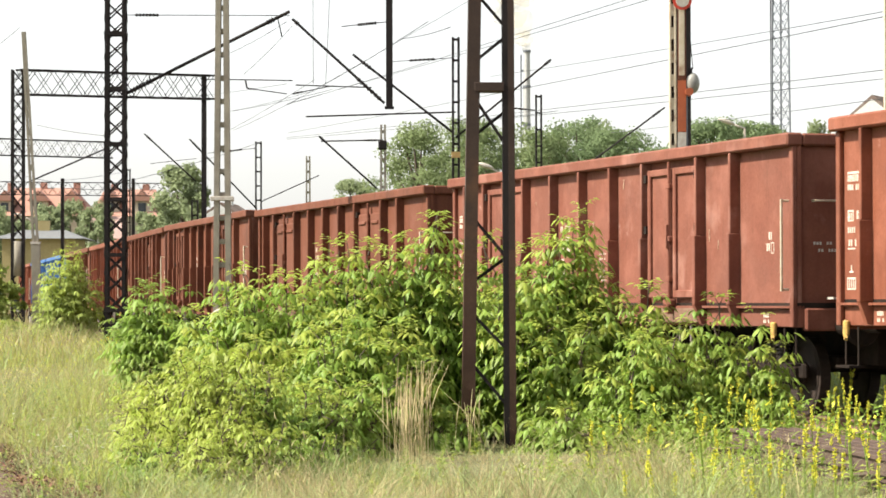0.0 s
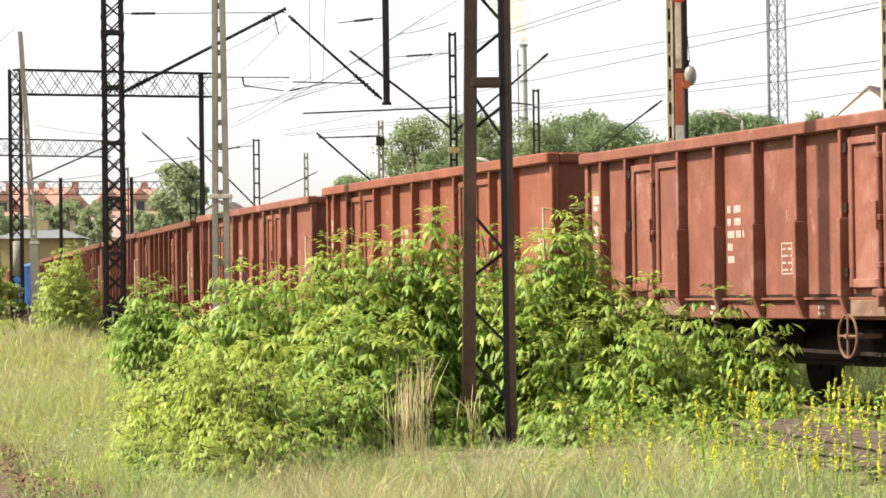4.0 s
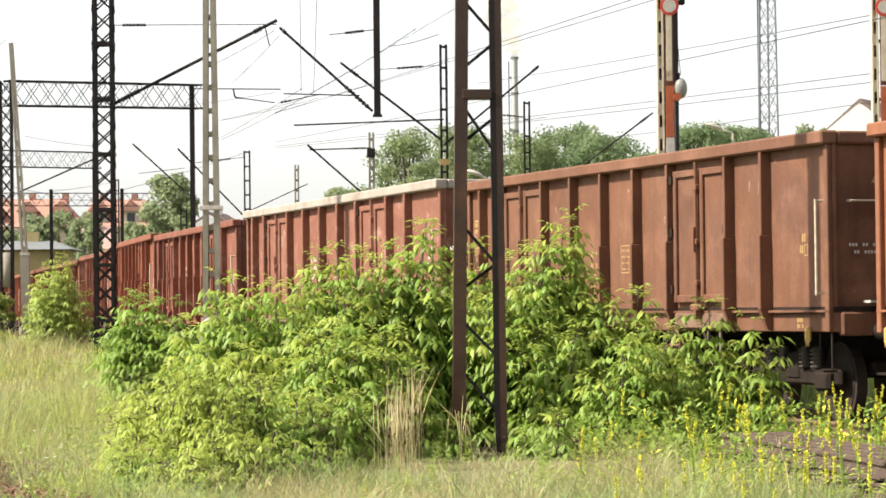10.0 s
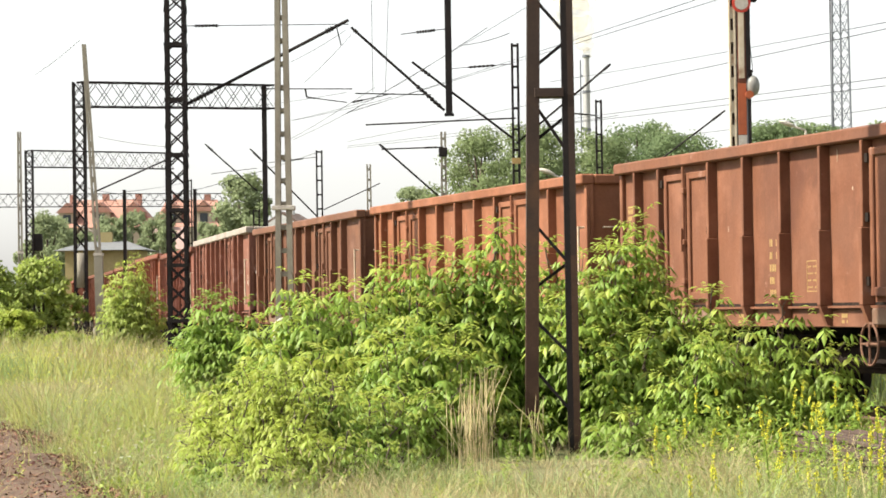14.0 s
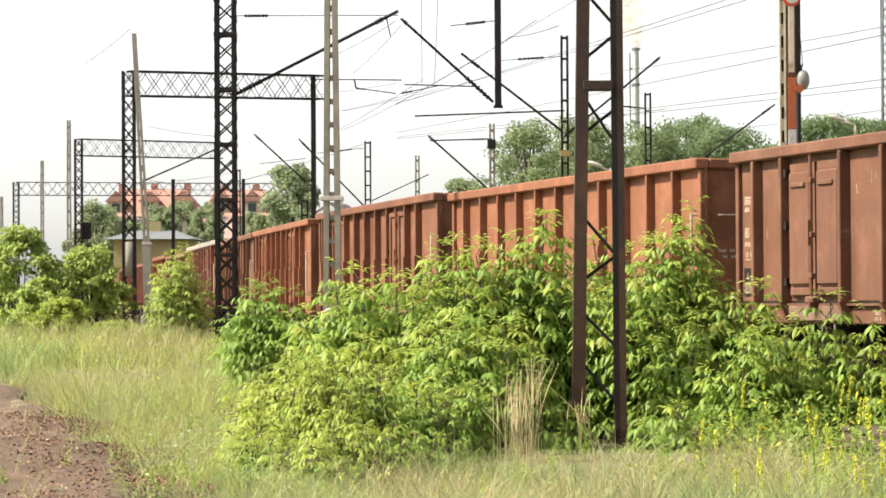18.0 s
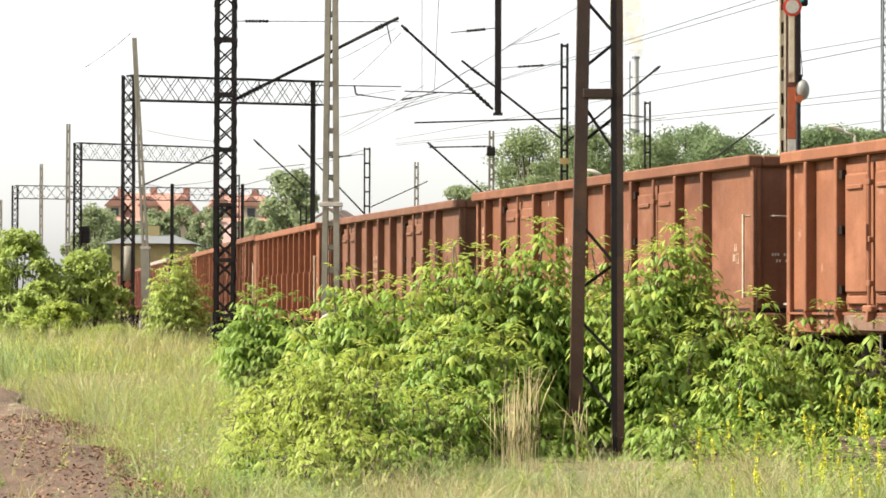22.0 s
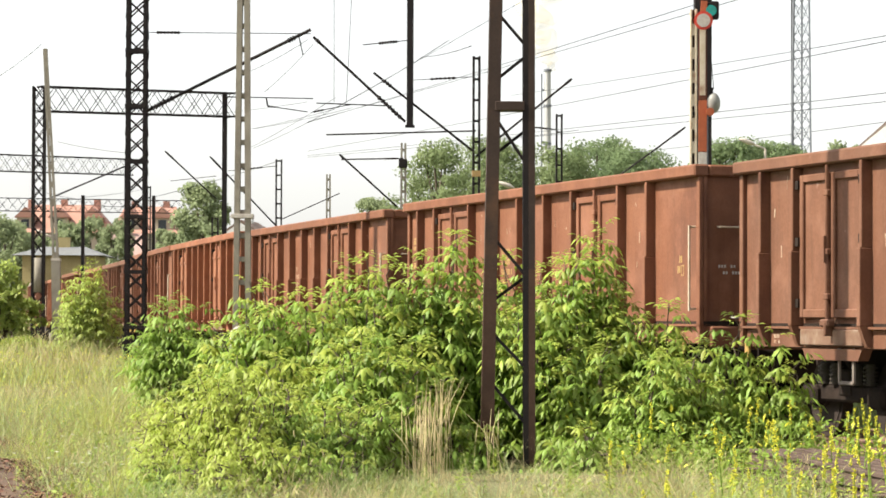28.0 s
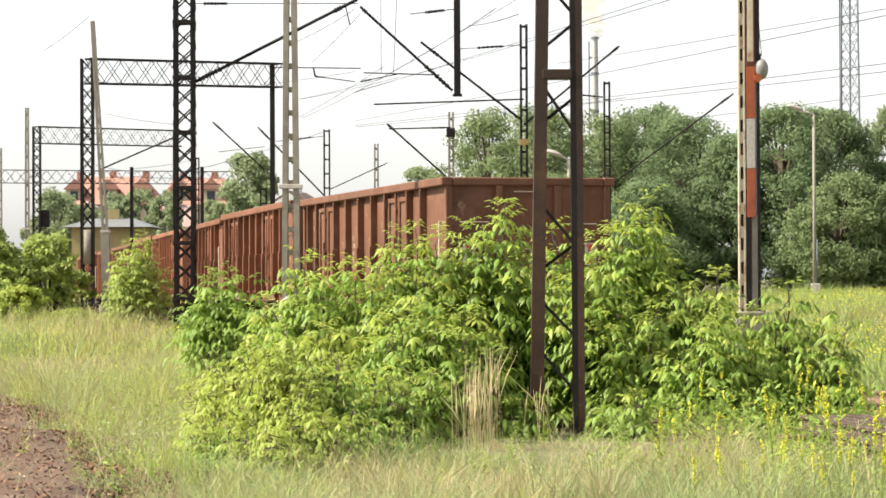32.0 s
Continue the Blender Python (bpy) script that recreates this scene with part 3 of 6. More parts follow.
    for cx_ in doors:
        m = pose(cx_, -WIDE, 0)
        if flap is None:
            flap = part("door_flap", add_box(bmesh.new(), -0.83, 0.83, -0.068, 0.0, Z_SILL + 0.03, Z_FLOOR - 0.066, 0.012), FLAP, w, "scuffed bare steel flap", at=m)
            bm = bmesh.new()
            v = [bm.verts.new(p) for p in ((-0.80, -0.05, Z_SILL - 0.004), (0.80, -0.05, Z_SILL - 0.004), (0.70, -0.05, Z_SILL - 0.13), (-0.70, -0.05, Z_SILL - 0.13), (-0.80, 0.08, Z_SILL - 0.004), (0.80, 0.08, Z_SILL - 0.004), (0.70, 0.08, Z_SILL - 0.13), (-0.70, 0.08, Z_SILL - 0.13))]
            for q in ((0, 3, 2, 1), (4, 5, 6, 7), (0, 1, 5, 4), (1, 2, 6, 5), (2, 3, 7, 6), (3, 0, 4, 7)):
                bm.faces.new([v[i] for i in q])
            beam = part("door_step", bm, paint, w, at=m)
        else:
            again(flap, m)
            again(beam, m)
    bm = add_box(bmesh.new(), -0.05, 0.05, -0.05, 0.0, 0.93, 1.10, 0.015)
    add_bar(bm, (0, -0.04, 0.94), (0.09, -0.07, 0.90), 0.035)
    hook = part("tie_hook", bm, HOOK, w, "small yellow-painted tie-down hook", at=pose(LONG - 0.62, -WIDE - 0.005, 0))
    again(hook, pose(-LONG + 0.2, -WIDE - 0.005, 0))
    bm = bmesh.new()
    v = [bm.verts.new(p) for p in ((0.004, -0.10, 0), (0.004, 0.10, 0), (0.004, 0, 0.19), (-0.01, -0.10, 0), (-0.01, 0.10, 0), (-0.01, 0, 0.19))]
    for f in ((0, 1, 2), (5, 4, 3), (0, 3, 4, 1), (1, 4, 5, 2), (2, 5, 3, 0)):
        bm.faces.new([v[i] for i in f])
    part("warning_triangle", bm, YELLOW_MARK, w, "yellow warning triangle", at=pose(LONG - 0.048, -0.80, 2.68))
    box_part("label_holder", w, UNDER, -6.02, -5.86, -WIDE - 0.03, -WIDE, 1.50, 1.95, 0.01, "small dark label holder")
    return w


def strokes(bm, x, z, h, groups, w=0.028, gap=0.024):
    """A row of worn characters as plain bars: groups of so many, set apart."""
    for n in groups:
        for _ in range(n):
            add_box(bm, x, x + w, -0.004, 0.002, z, z + h)
            x += w + gap
        x += 0.05
    return bm


def outline(bm, x, z, w, h, t=0.014):
    for a_, b_, c_, d_ in ((x, x + w, z, z + t), (x, x + w, z + h - t, z + h), (x, x + t, z + t, z + h - t), (x + w - t, x + w, z + t, z + h - t)):
        add_box(bm, a_, b_, -0.004, 0.002, c_, d_)
    return bm


def put_marks(w, colour, number=(-1.58, 2.30), table=(0.0, 1.62), plate=True, corner=True, sparse=False):
    """The stencilled signs of one wagon."""
    what = "worn white stencilled marking" if colour is not YELLOW_MARK else "faded yellow stencilled marking"
    rows_ = []
    if corner:
        bm = bmesh.new()
        add_box(bm, -6.33, -6.00, -0.004, 0.002, 2.64, 2.665)
        strokes(bm, -6.33, 2.56, 0.07, (7,), 0.032, 0.016)
        strokes(bm, -6.33, 2.47, 0.06, (3, 3), 0.040, 0.012)
        rows_.append(bm)
        bm = outline(bmesh.new(), -6.33, 2.14, 0.15, 0.12, 0.02)
        strokes(bm, -6.30, 2.17, 0.06, (2,), 0.03, 0.02)
        strokes(bm, -6.10, 2.16, 0.09, (2,), 0.04, 0.015)
        strokes(bm, -6.33, 2.02, 0.06, (4, 1), 0.028)
        strokes(bm, -6.31, 1.88, 0.07, (2, 1), 0.034)
        add_box(bm, -6.33, -6.14, -0.004, 0.002, 1.845, 1.86)
        rows_.append(bm)
        bm = outline(bmesh.new(), -6.35, 1.42, 0.22, 0.13, 0.018)
        strokes(bm, -6.30, 1.44, 0.09, (3,), 0.018, 0.035)
        add_box(bm, -6.29, -6.19, -0.004, 0.002, 1.60, 1.617)
        add_box(bm, -6.25, -6.23, -0.004, 0.002, 1.617, 1.68)
        rows_.append(bm)
    x, z = number
    bm = strokes(bmesh.new(), x, z, 0.085, (2, 0, 4) if not sparse else (2,))
    strokes(bm, x, z - 0.15, 0.085, (2, 0, 4) if not sparse else (1, 3))
    strokes(bm, x, z - 0.30, 0.085, (4, 3, 1) if not sparse else (3,))
    strokes(bm, x, z - 0.45, 0.085, (3,))
    if not sparse:
        strokes(bm, x, z - 0.60, 0.085, (4,))
    rows_.append(bm)
    x, z = table
    bm = outline(bmesh.new(), x, z, 0.30, 0.36, 0.010)
    for k in range(4):
        strokes(bm, x + 0.03, z + 0.04 + k * 0.08, 0.022, (2, 2) if k % 2 else (3, 1), 0.03)
    rows_.append(bm)
    bm = strokes(bmesh.new(), 5.72, 2.05, 0.09, (2,), 0.03)
    strokes(bm, 5.66, 1.92, 0.09, (2,), 0.03)
    outline(bm, 5.78, 1.89, 0.09, 0.13, 0.012)
    rows_.append(bm)
    for bm in rows_:
        tagged(part("marking", bm, colour, w, at=pose(0, -WIDE, 0)), what, kind="stuff")
    bm = bmesh.new()
    for sx in (-5.6, -2.2, 1.0, 5.55):
        strokes(bm, sx, 1.15, 0.045, (4,), 0.03, 0.012)
        strokes(bm, sx, 1.085, 0.04, (2, 1), 0.03, 0.012)
    tagged(part("marking", bm, colour, w, at=pose(0, -WIDE + 0.002, 0)), what, kind="stuff")
    bm = strokes(bmesh.new(), -1.18, 1.98, 0.035, (3, 2, 2), 0.024, 0.014)
    strokes(bm, -1.12, 1.90, 0.035, (2, 4, 1), 0.024, 0.014)
    tagged(part("marking", bm, WHITE_PAINT, w, at=pose(LONG - 0.05, 0, 0, 0, 0, 90)), "small white stencilled marking", kind="stuff")
    if plate:
        box_part("chalk_panel", w, UNDER, -6.37, -6.08, -WIDE - 0.003, -WIDE + 0.001, 1.37, 1.74, 0.0, "black painted panel")


def travel(t):
    """Metres that the train has gone since 9 s."""
    u = t - 16
    return 42.994 + 6.3477 * u + 0.036843 * u ** 2 - 0.00030412 * u ** 3 - 0.000026213 * u ** 4


FIRST = 34.96 - LONG
CONSIST = {
    -9: (RUST_RED, None), -8: (BLUE_PAINT, None), -7: (BLUE_PAINT, None), -6: (RUST_DARK, None), -5: (RUST_RED, None), -4: (RUST_DARK, None),
    -3: (RUST_DARK, None), -2: (RUST_DARK, None), -1: (RUST_PALE, None), 0: (RUST_RED, None), 1: (RUST_PALE, None),
    2: (RUST_BLOTCH, RIM_GREY), 3: (RUST_BROWN, None), 4: (RUST_ORANGE, None), 5: (RUST_MID, None), 6: (RUST_ORANGE, None),
    7: (RUST_BROWN, None), 8: (RUST_MID, None), 9: (RUST_ORANGE, None), 10: (RUST_MID, None), 11: (RUST_MID, None), 12: (RUST_BROWN, None),
}
LOOKS = {
    "oxide_red_paint": "open freight wagon in streaky oxide-red paint", "brown_wagon_paint": "open freight wagon in dull brown paint",
    "orange_brown_wagon_paint": "open freight wagon in sun-bleached orange-brown paint", "rust_brown_wagon_paint": "open freight wagon in streaky rust-brown paint", "dark_rusty_wagon_paint": "open freight wagon in dark rust-stained paint",
    "faded_red_wagon_paint": "open freight wagon in faded red paint", "blotchy_red_wagon_paint": "open freight wagon in blotched red paint", "blue_wagon_paint": "open freight wagon painted dull blue",
}
HIGHER = {-2: 0.985, 0: 1.03, 2: 1.035, 5: 1.02, 8: 1.02, 9: 1.01, 11: 1.015}
LONGER = {-1: -0.12, 0: -0.22, 1: -0.18, 2: 0.67, 3: -0.16, 4: -0.20, 5: -0.15, 6: -0.08, 9: -0.05, 10: -0.06, 12: -0.12}
AHEAD = {-1: 1.07, 0: 1.26, 1: 1.43, 2: 0.70, 3: 0.10, 4: 0.28, 5: 0.36, 6: 0.48, 7: 0.30, 8: 0.25, 9: 0.15, 10: 0.18, 11: 0.07, 12: -0.10}
WAGONS = {}


# wagon: place of the number, of the load table, dark panel, corner signs
SIGNS = {
    0: ((-1.60, 2.30), (0.0, 1.52), False), 1: ((-1.60, 2.30), (0.0, 1.55), True), 2: ((-1.60, 2.15), (0.0, 1.50), True),
    3: ((-1.20, 2.00), (-0.05, 1.78), True), 4: ((-1.60, 2.10), (0.0, 1.60), True), 5: ((-1.15, 2.00), (0.0, 1.45), True),
}


def build_train():
    first = {kind: build_wagon("freight_wagon", RUST_RED, LOOKS["oxide_red_paint"], kind in ("stepped", "doorless"), kind == "pressed", () if kind == "doorless" else DOORS, EVEN if kind == "doorless" else RIBS) for kind in ("stepped", "plain", "pressed", "doorless")}
    kinds = {k: "pressed" if k in (-4, -2, 7, 8, 9) else "plain" if k in (2, -9) else "doorless" if k in (6, -5) else "stepped" for k in CONSIST}
    for kind, proto in first.items():
        same = [k for k in CONSIST if kinds[k] == kind]
        for k in same[:-1]:
            WAGONS[k] = copy_thing(proto, pose(0, 0, 0))
        WAGONS[same[-1]] = proto
    for k, (paint, rim) in CONSIST.items():
        w = WAGONS[k]
        tagged(w, LOOKS[paint.name] + (" with bare grey rim" if rim else ""))
        if paint is not RUST_RED:
            for o in w.children_recursive:
                if o.type == "MESH" and o.data.materials[0] == RUST_RED:
                    o.material_slots[0].link = "OBJECT"
                    o.material_slots[0].material = rim if rim and o.name.split(".")[0] in ("top_rail", "end_rail") else paint
        colour = MARK_WHITE if k < 3 else YELLOW_MARK if k in (3, 4, 5, 11) else MARK
        if k in SIGNS:
            put_marks(w, colour, *SIGNS[k])
        else:
            put_marks(w, colour, sparse=k % 2 == 0, corner=k % 3 != 0, plate=k % 3 == 1)
        w.scale = (1 + LONGER.get(k, 0.0) / LONG, 1, HIGHER.get(k, 1.0))


build_train()


def wagon_pose(k, t):
    a = FIRST + travel(t) - PITCH * (k - 3) + AHEAD.get(k, 1.07)
    x, y, h = track(a)
    return pose(float(x), float(y), RAIL_TOP, 0, 0, math.degrees(float(h)) - 90)


for k_, w_ in WAGONS.items():
    for o_ in list(w_.children):
        if k_ == 12 and o_.get("label") == "small white stencilled marking" or o_.name.split(".")[0] == ("warning_triangle" if k_ == 12 else "door_step" if k_ not in (0, -2) else ""):
            bpy.data.objects.remove(o_)


def build_tail_sign(side):
    """An end-of-train board on the last wagon."""
    s = box_part("tail_sign", WAGONS[12], WHITE_PAINT, -0.012, 0.0, -0.10, 0.10, 0.0, 0.38, 0.0, "white board with red hourglass triangles")
    s.matrix_basis = pose(LONG + 0.10, 1.08 * side, 1.74)
    for z0, z1 in ((0.02, 0.19), (0.36, 0.19)):
        bm = bmesh.new()
        v = [bm.verts.new(p) for p in ((0.002, -0.08, z0), (0.002, 0.08, z0), (0.002, 0, z1), (0.006, -0.08, z0), (0.006, 0.08, z0), (0.006, 0, z1))]
        for f in ((0, 1, 2), (5, 4, 3), (0, 3, 4, 1), (1, 4, 5, 2), (2, 5, 3, 0)):
            bm.faces.new([v[i] for i in f])
        part("triangle", bm, RED_SIGN, s, "red triangle")
    box_part("sign_bracket", WAGONS[12], UNDER, LONG - 0.06, LONG + 0.087, 1.08 * side - 0.04, 1.08 * side + 0.04, 1.80, 1.90)




def fit_out(k):
    """Smears, steps and brackets that only some wagons carry."""
    w = WAGONS[k]
    rng = random.Random(500 + k)
    if k == 2:
        box_part("end_step", w, WHITE_PAINT, LONG - 0.04, LONG + 0.26, -1.30, -0.70, 2.16, 2.23, 0.01, "pale worn step plate")
        first = None
        for x in (DOORS[0] + 1.18, DOORS[1] + 1.18, DOORS[0] + 1.18, DOORS[1] + 1.18):
            z = 1.50 if first is None or first[1] < 2 else 1.74
            m = pose(x, -WIDE, z)
            if first is None:
                bm = add_box(bmesh.new(), -0.11, 0.11, -0.11, 0.0, 0.0, 0.025)
                add_bar(bm, (0.10, -0.10, 0.0), (0.10, 0.0, -0.10), 0.02)
                first = [part("step_bracket", bm, UNDER, w, "black steel step bracket", at=m), 1]
            else:
                again(first[0], m)
                first[1] += 1
    bm = bmesh.new()
    gaps = [(a_ + b_) / 2 for a_, b_ in zip(RIBS[:-1], RIBS[1:])]
    for _ in range(26 if k in (11, 12) else 9):
        x, z = rng.choice(gaps) + rng.uniform(-0.38, 0.38), rng.uniform(1.9, 2.95)
        long_ = rng.uniform(0.03, 0.16)
        add_bar(bm, (x, -0.001, z), (x + rng.uniform(-0.03, 0.03), -0.001, z + long_), rng.uniform(0.008, 0.022), 0.006, (0, -1, 0))
    tagged(part("paint_smear", bm, MARK, w, at=pose(0, -WIDE - 0.001, 0)), "thin pale scratches in the paint", kind="stuff")


for k_ in (-1, 0, 1, 2, 3, 4, 5, 7, 8, 9, 10, 11, 12):
    fit_out(k_)
build_tail_sign(-1)
build_tail_sign(1)


# ---- masts, gantries, poles ----
def gz(x, y):
    return float(ground_z([x], [y])[0])


def lattice_parts(owner, a, b, c, d, n, w, mat_):
    """Crossed bars between two chords a-b and c-d: every one a part, on two shared meshes."""
    a, b, c, d = (Vector(p) for p in (a, b, c, d))
    step = (b - a) / n
    up = step.cross(c - a).normalized()
    for p, q in ((Vector(), c - a + step), (c - a, step)):
        first = None
        for k in range(n):
            m = Matrix.Translation(a + step * k)
            if first is None:
                first = part("brace", add_bar(bmesh.new(), p, q, w, w * 0.35, up), mat_, owner, at=m)
            else:
                again(first, m)


def lattice_column(owner, h, w, n, mat_, leg=0.06, brace=0.035, plates=6):
    """Four angle legs and crossed braces on each side."""
    c = w / 2
    first = None
    for sx, sy in ((-1, -1), (1, -1), (1, 1), (-1, 1)):
        bm = bmesh.new()
        add_box(bm, 0, sx * -leg, 0, sy * -0.01, 0, h)
        add_box(bm, 0, sx * -0.01, 0, sy * -leg, 0, h)
        part("leg", bm, mat_, owner, at=pose(sx * c, sy * c, 0))
    step = (h - 0.3) / n
    for kind in (-1, 1):
        first = None
        for face in range(4):
            for k in range(n):
                m = pose(0, 0, 0, 0, 0, 90 * face) @ pose(0, -c + 0.008 * kind, 0.3 + k * step)
                if first is None:
                    first = part("brace", add_bar(bmesh.new(), (-c * kind, 0, 0), (c * kind, 0, step), brace * 0.35, brace), mat_, owner, at=m)
                else:
                    again(first, m)
    first = None
    for face in range(4):
        for k in range(1, plates):
            m = pose(0, 0, 0, 0, 0, 90 * face) @ pose(0, -c - 0.012, h * k / plates)
            if first is None:
                first = part("plate", add_box(bmesh.new(), -c, c, -0.006, 0.006, -0.04, 0.04), mat_, owner, at=m)
            else:
                again(first, m)


def girder(owner, a, b, deep, wide, n, mat_, chord=0.065, brace=0.024):
    """A box truss from a to b (top line), deep metres high; returns nothing."""
    a, b = Vector(a), Vector(b)
    side = (b - a).cross(Vector((0, 0, 1))).normalized() * wide / 2
    down = Vector((0, 0, -deep))
    for s in (-1, 1):
        for dz in (Vector(), down):
            part("chord", add_bar(bmesh.new(), a + side * s + dz, b + side * s + dz, chord), mat_, owner)
        lattice_parts(owner, a + side * s, b + side * s, a + side * s + down, b + side * s + down, n, brace, mat_)


def insulator(a, b, t0, t1, n, r):
    """A ribbed insulator turned in one piece, on the stretch t0 to t1 of the line a to b."""
    a, b = Vector(a), Vector(b)
    p, q = a.lerp(b, t0), a.lerp(b, t1)
    q += (q - p).normalized() * 0.02
    turn = Matrix.Translation(p) @ (q - p).to_track_quat("Z", "Y").to_matrix().to_4x4()
    long = (q - p).length
    bm = bmesh.new()
    rings = []
    for k in range(2 * n + 1):
        rad = r if k % 2 else r * 0.45
        rings.append([bm.verts.new(turn @ Vector((rad * math.cos(i * math.pi / 5), rad * math.sin(i * math.pi / 5), long * k / (2 * n)))) for i in range(10)])
    for lo, hi in zip(rings[:-1], rings[1:]):
        for i in range(10):
            bm.faces.new((lo[i], lo[(i + 1) % 10], hi[(i + 1) % 10], hi[i]))
    bm.faces.new(rings[0][::-1])
    bm.faces.new(rings[-1])
    return bm


def strut(owner, a, b, r, beads=(), name="strut", mat_=None):
    """A cantilever tube with insulators at given stretches."""
    s = part(name, add_rod(bmesh.new(), a, b, r, sides=8), mat_ or STEEL_BLACK, owner)
    for t0, t1, n in beads:
        part("insulator", insulator(a, b, t0, t1, n, max(r * 1.9, 0.04)), STEEL_BLACK, s, "dark ribbed insulator")
    return s


def channel_leg(bm, x, w, d, z0, z1, opening, x1=None):
    """An upright channel whose open side faces opening (1 or -1 along x); it may lean to x1 at the top."""
    x1 = x if x1 is None else x1
    t = 0.014
    prof = [(-w / 2, -d / 2), (w / 2, -d / 2), (w / 2, -d / 2 + t), (-w / 2 + t, -d / 2 + t), (-w / 2 + t, d / 2 - t), (w / 2, d / 2 - t), (w / 2, d / 2), (-w / 2, d / 2)]
    lo = [bm.verts.new((x + u * opening, v, z0)) for u, v in prof]
    hi = [bm.verts.new((x1 + u * opening, v, z1)) for u, v in prof]
    n = len(prof)
    for i in range(n):
        bm.faces.new((lo[i], lo[(i + 1) % n], hi[(i + 1) % n], hi[i]))
    bmesh.ops.recalc_face_normals(bm, faces=bm.faces)
    return bm


def build_near_mast():
    z = -0.05
    m = thing("catenary_mast", "brown painted steel mast of two channels with riveted braces", "mast", pose(1.32, 31, z))
    h = 9.0
    for x0, x1, op in ((-0.25, -0.094, 1), (0.243, 0.21, -1)):
        split = 2.25 / h
        xs = x0 + (x1 - x0) * split
        leg = part("leg", channel_leg(bmesh.new(), xs, 0.138 if op > 0 else 0.07, 0.26, 2.25, h, op, x1), STEEL_BROWN, m)
        part("leg_foot", channel_leg(bmesh.new(), x0, 0.140 if op > 0 else 0.072, 0.262, 0, 2.25, op, xs), STEEL_RUSTY, m, "rusty lower length of the leg")
    for zz in (4.02, 7.1):
        part("cross_bar", add_box(bmesh.new(), -0.17, 0.15, -0.145, 0.145, zz - 0.05, zz + 0.05, 0.006), STEEL_BROWN, m)
    for a_, b_ in (((-0.16, -0.11, 4.3), (0.15, -0.11, 4.55)), ((-0.16, -0.11, 5.05), (0.14, -0.11, 4.70)), ((-0.17, -0.11, 3.9), (0.15, -0.11, 3.42)), ((-0.17, 0.1, 3.5), (0.15, 0.1, 3.75)), ((-0.19, -0.11, 2.6), (0.15, -0.11, 2.2)), ((-0.19, 0.1, 1.9), (0.15, 0.1, 2.15)), ((-0.19, -0.11, 1.55), (0.15, -0.11, 1.2)), ((-0.19, -0.11, 1.0), (0.15, -0.11, 0.6)), ((-0.16, -0.11, 6.0), (0.14, -0.11, 5.6))):
        part("brace", add_bar(bmesh.new(), a_, b_, 0.012, 0.034), STEEL_BLACK, m)
    # a near-black strip standing in for the shade inside the right leg's channel
    part("batten", add_bar(bmesh.new(), (0.178, -0.05, 0.02), (0.146, -0.05, h - 0.1), 0.062, 0.15, (0, -1, 0)), STEEL_BLACK, m)
    bm = bmesh.new()
    bmesh.ops.create_cube(bm, size=1, matrix=Matrix.Translation((0, 0, -0.11)) @ Matrix.Diagonal((0.9, 0.6, 0.3, 1)))
    part("footing", bm, CONCRETE, m)


build_near_mast()


def slotted_pole(name, x, y, h, w0, w1, label, lean=0.0, z=None, group="concrete poles", plate=None, pitch=0.42):
    """A tapered concrete pole of two flanges joined by rungs."""
    z = gz(x, y) - 0.1 if z is None else z
    p = thing(name, label, "pole", pose(x, y, z, 0, lean, 0), group)
    for s in (-1, 1):
        bm = bmesh.new()
        t = w0 * 0.28
        a0, a1 = s * (w0 / 2 - t / 2), s * (w1 / 2 - t * 0.4)
        add_bar(bm, (a0, 0, 0), (a1, 0, h), t, w0 * 0.8, (0, -1, 0))
        part("flange", bm, CONCRETE, p)
    n = int(h / pitch)
    first = None
    for k in range(n):
        zz = (k + 0.5) * h / n
        m = pose(0, 0, zz)
        if first is None:
            first = part("rung", add_box(bmesh.new(), -w0 * 0.22, w0 * 0.22, -w0 * 0.3, w0 * 0.3, -pitch * 0.11, pitch * 0.11, 0.006), CONCRETE, p, at=m)
        else:
            again(first, m)
    if plate:
        box_part("band", p, WHITE_PAINT, -w0 * 0.58, w0 * 0.58, -w0 * 0.5, w0 * 0.5, plate - 0.035, plate + 0.035, 0.005, "narrow whitewashed band")
    return p


near_pole = slotted_pole("concrete_pole", -2.56, 50, 9.0, 0.345, 0.17, "grey slotted concrete pole with a white band", plate=3.41, pitch=0.40)
bm = add_rod(bmesh.new(), (-0.16, -0.2, 0.75), (-0.16, -0.2, 1.38), 0.05, sides=10)
add_rod(bm, (-0.16, -0.2, 1.36), (0.0, -0.2, 1.48), 0.05, sides=10)
smooth(part("cable_pipe", bm, WHITE_PAINT, near_pole, "white bent cable pipe"))
slotted_pole("concrete_pole", -12.93, 90, 7.12, 0.16, 0.11, "slim slotted concrete pole rising from shrubs", plate=3.3)
slotted_pole("concrete_pole", -19.9, 130, 8.2, 0.19, 0.13, "slim weathered concrete pole")
slotted_pole("concrete_pole", -28.45, 170, 8.1, 0.22, 0.15, "slim weathered concrete pole")
slotted_pole("concrete_pole", -2.54, 120, 7.4, 0.24, 0.18, "far weathered concrete pole beyond the wagons")
slotted_pole("concrete_pole", 0.46, 90, 7.0, 0.24, 0.17, "grey concrete pole with a dark junction box")


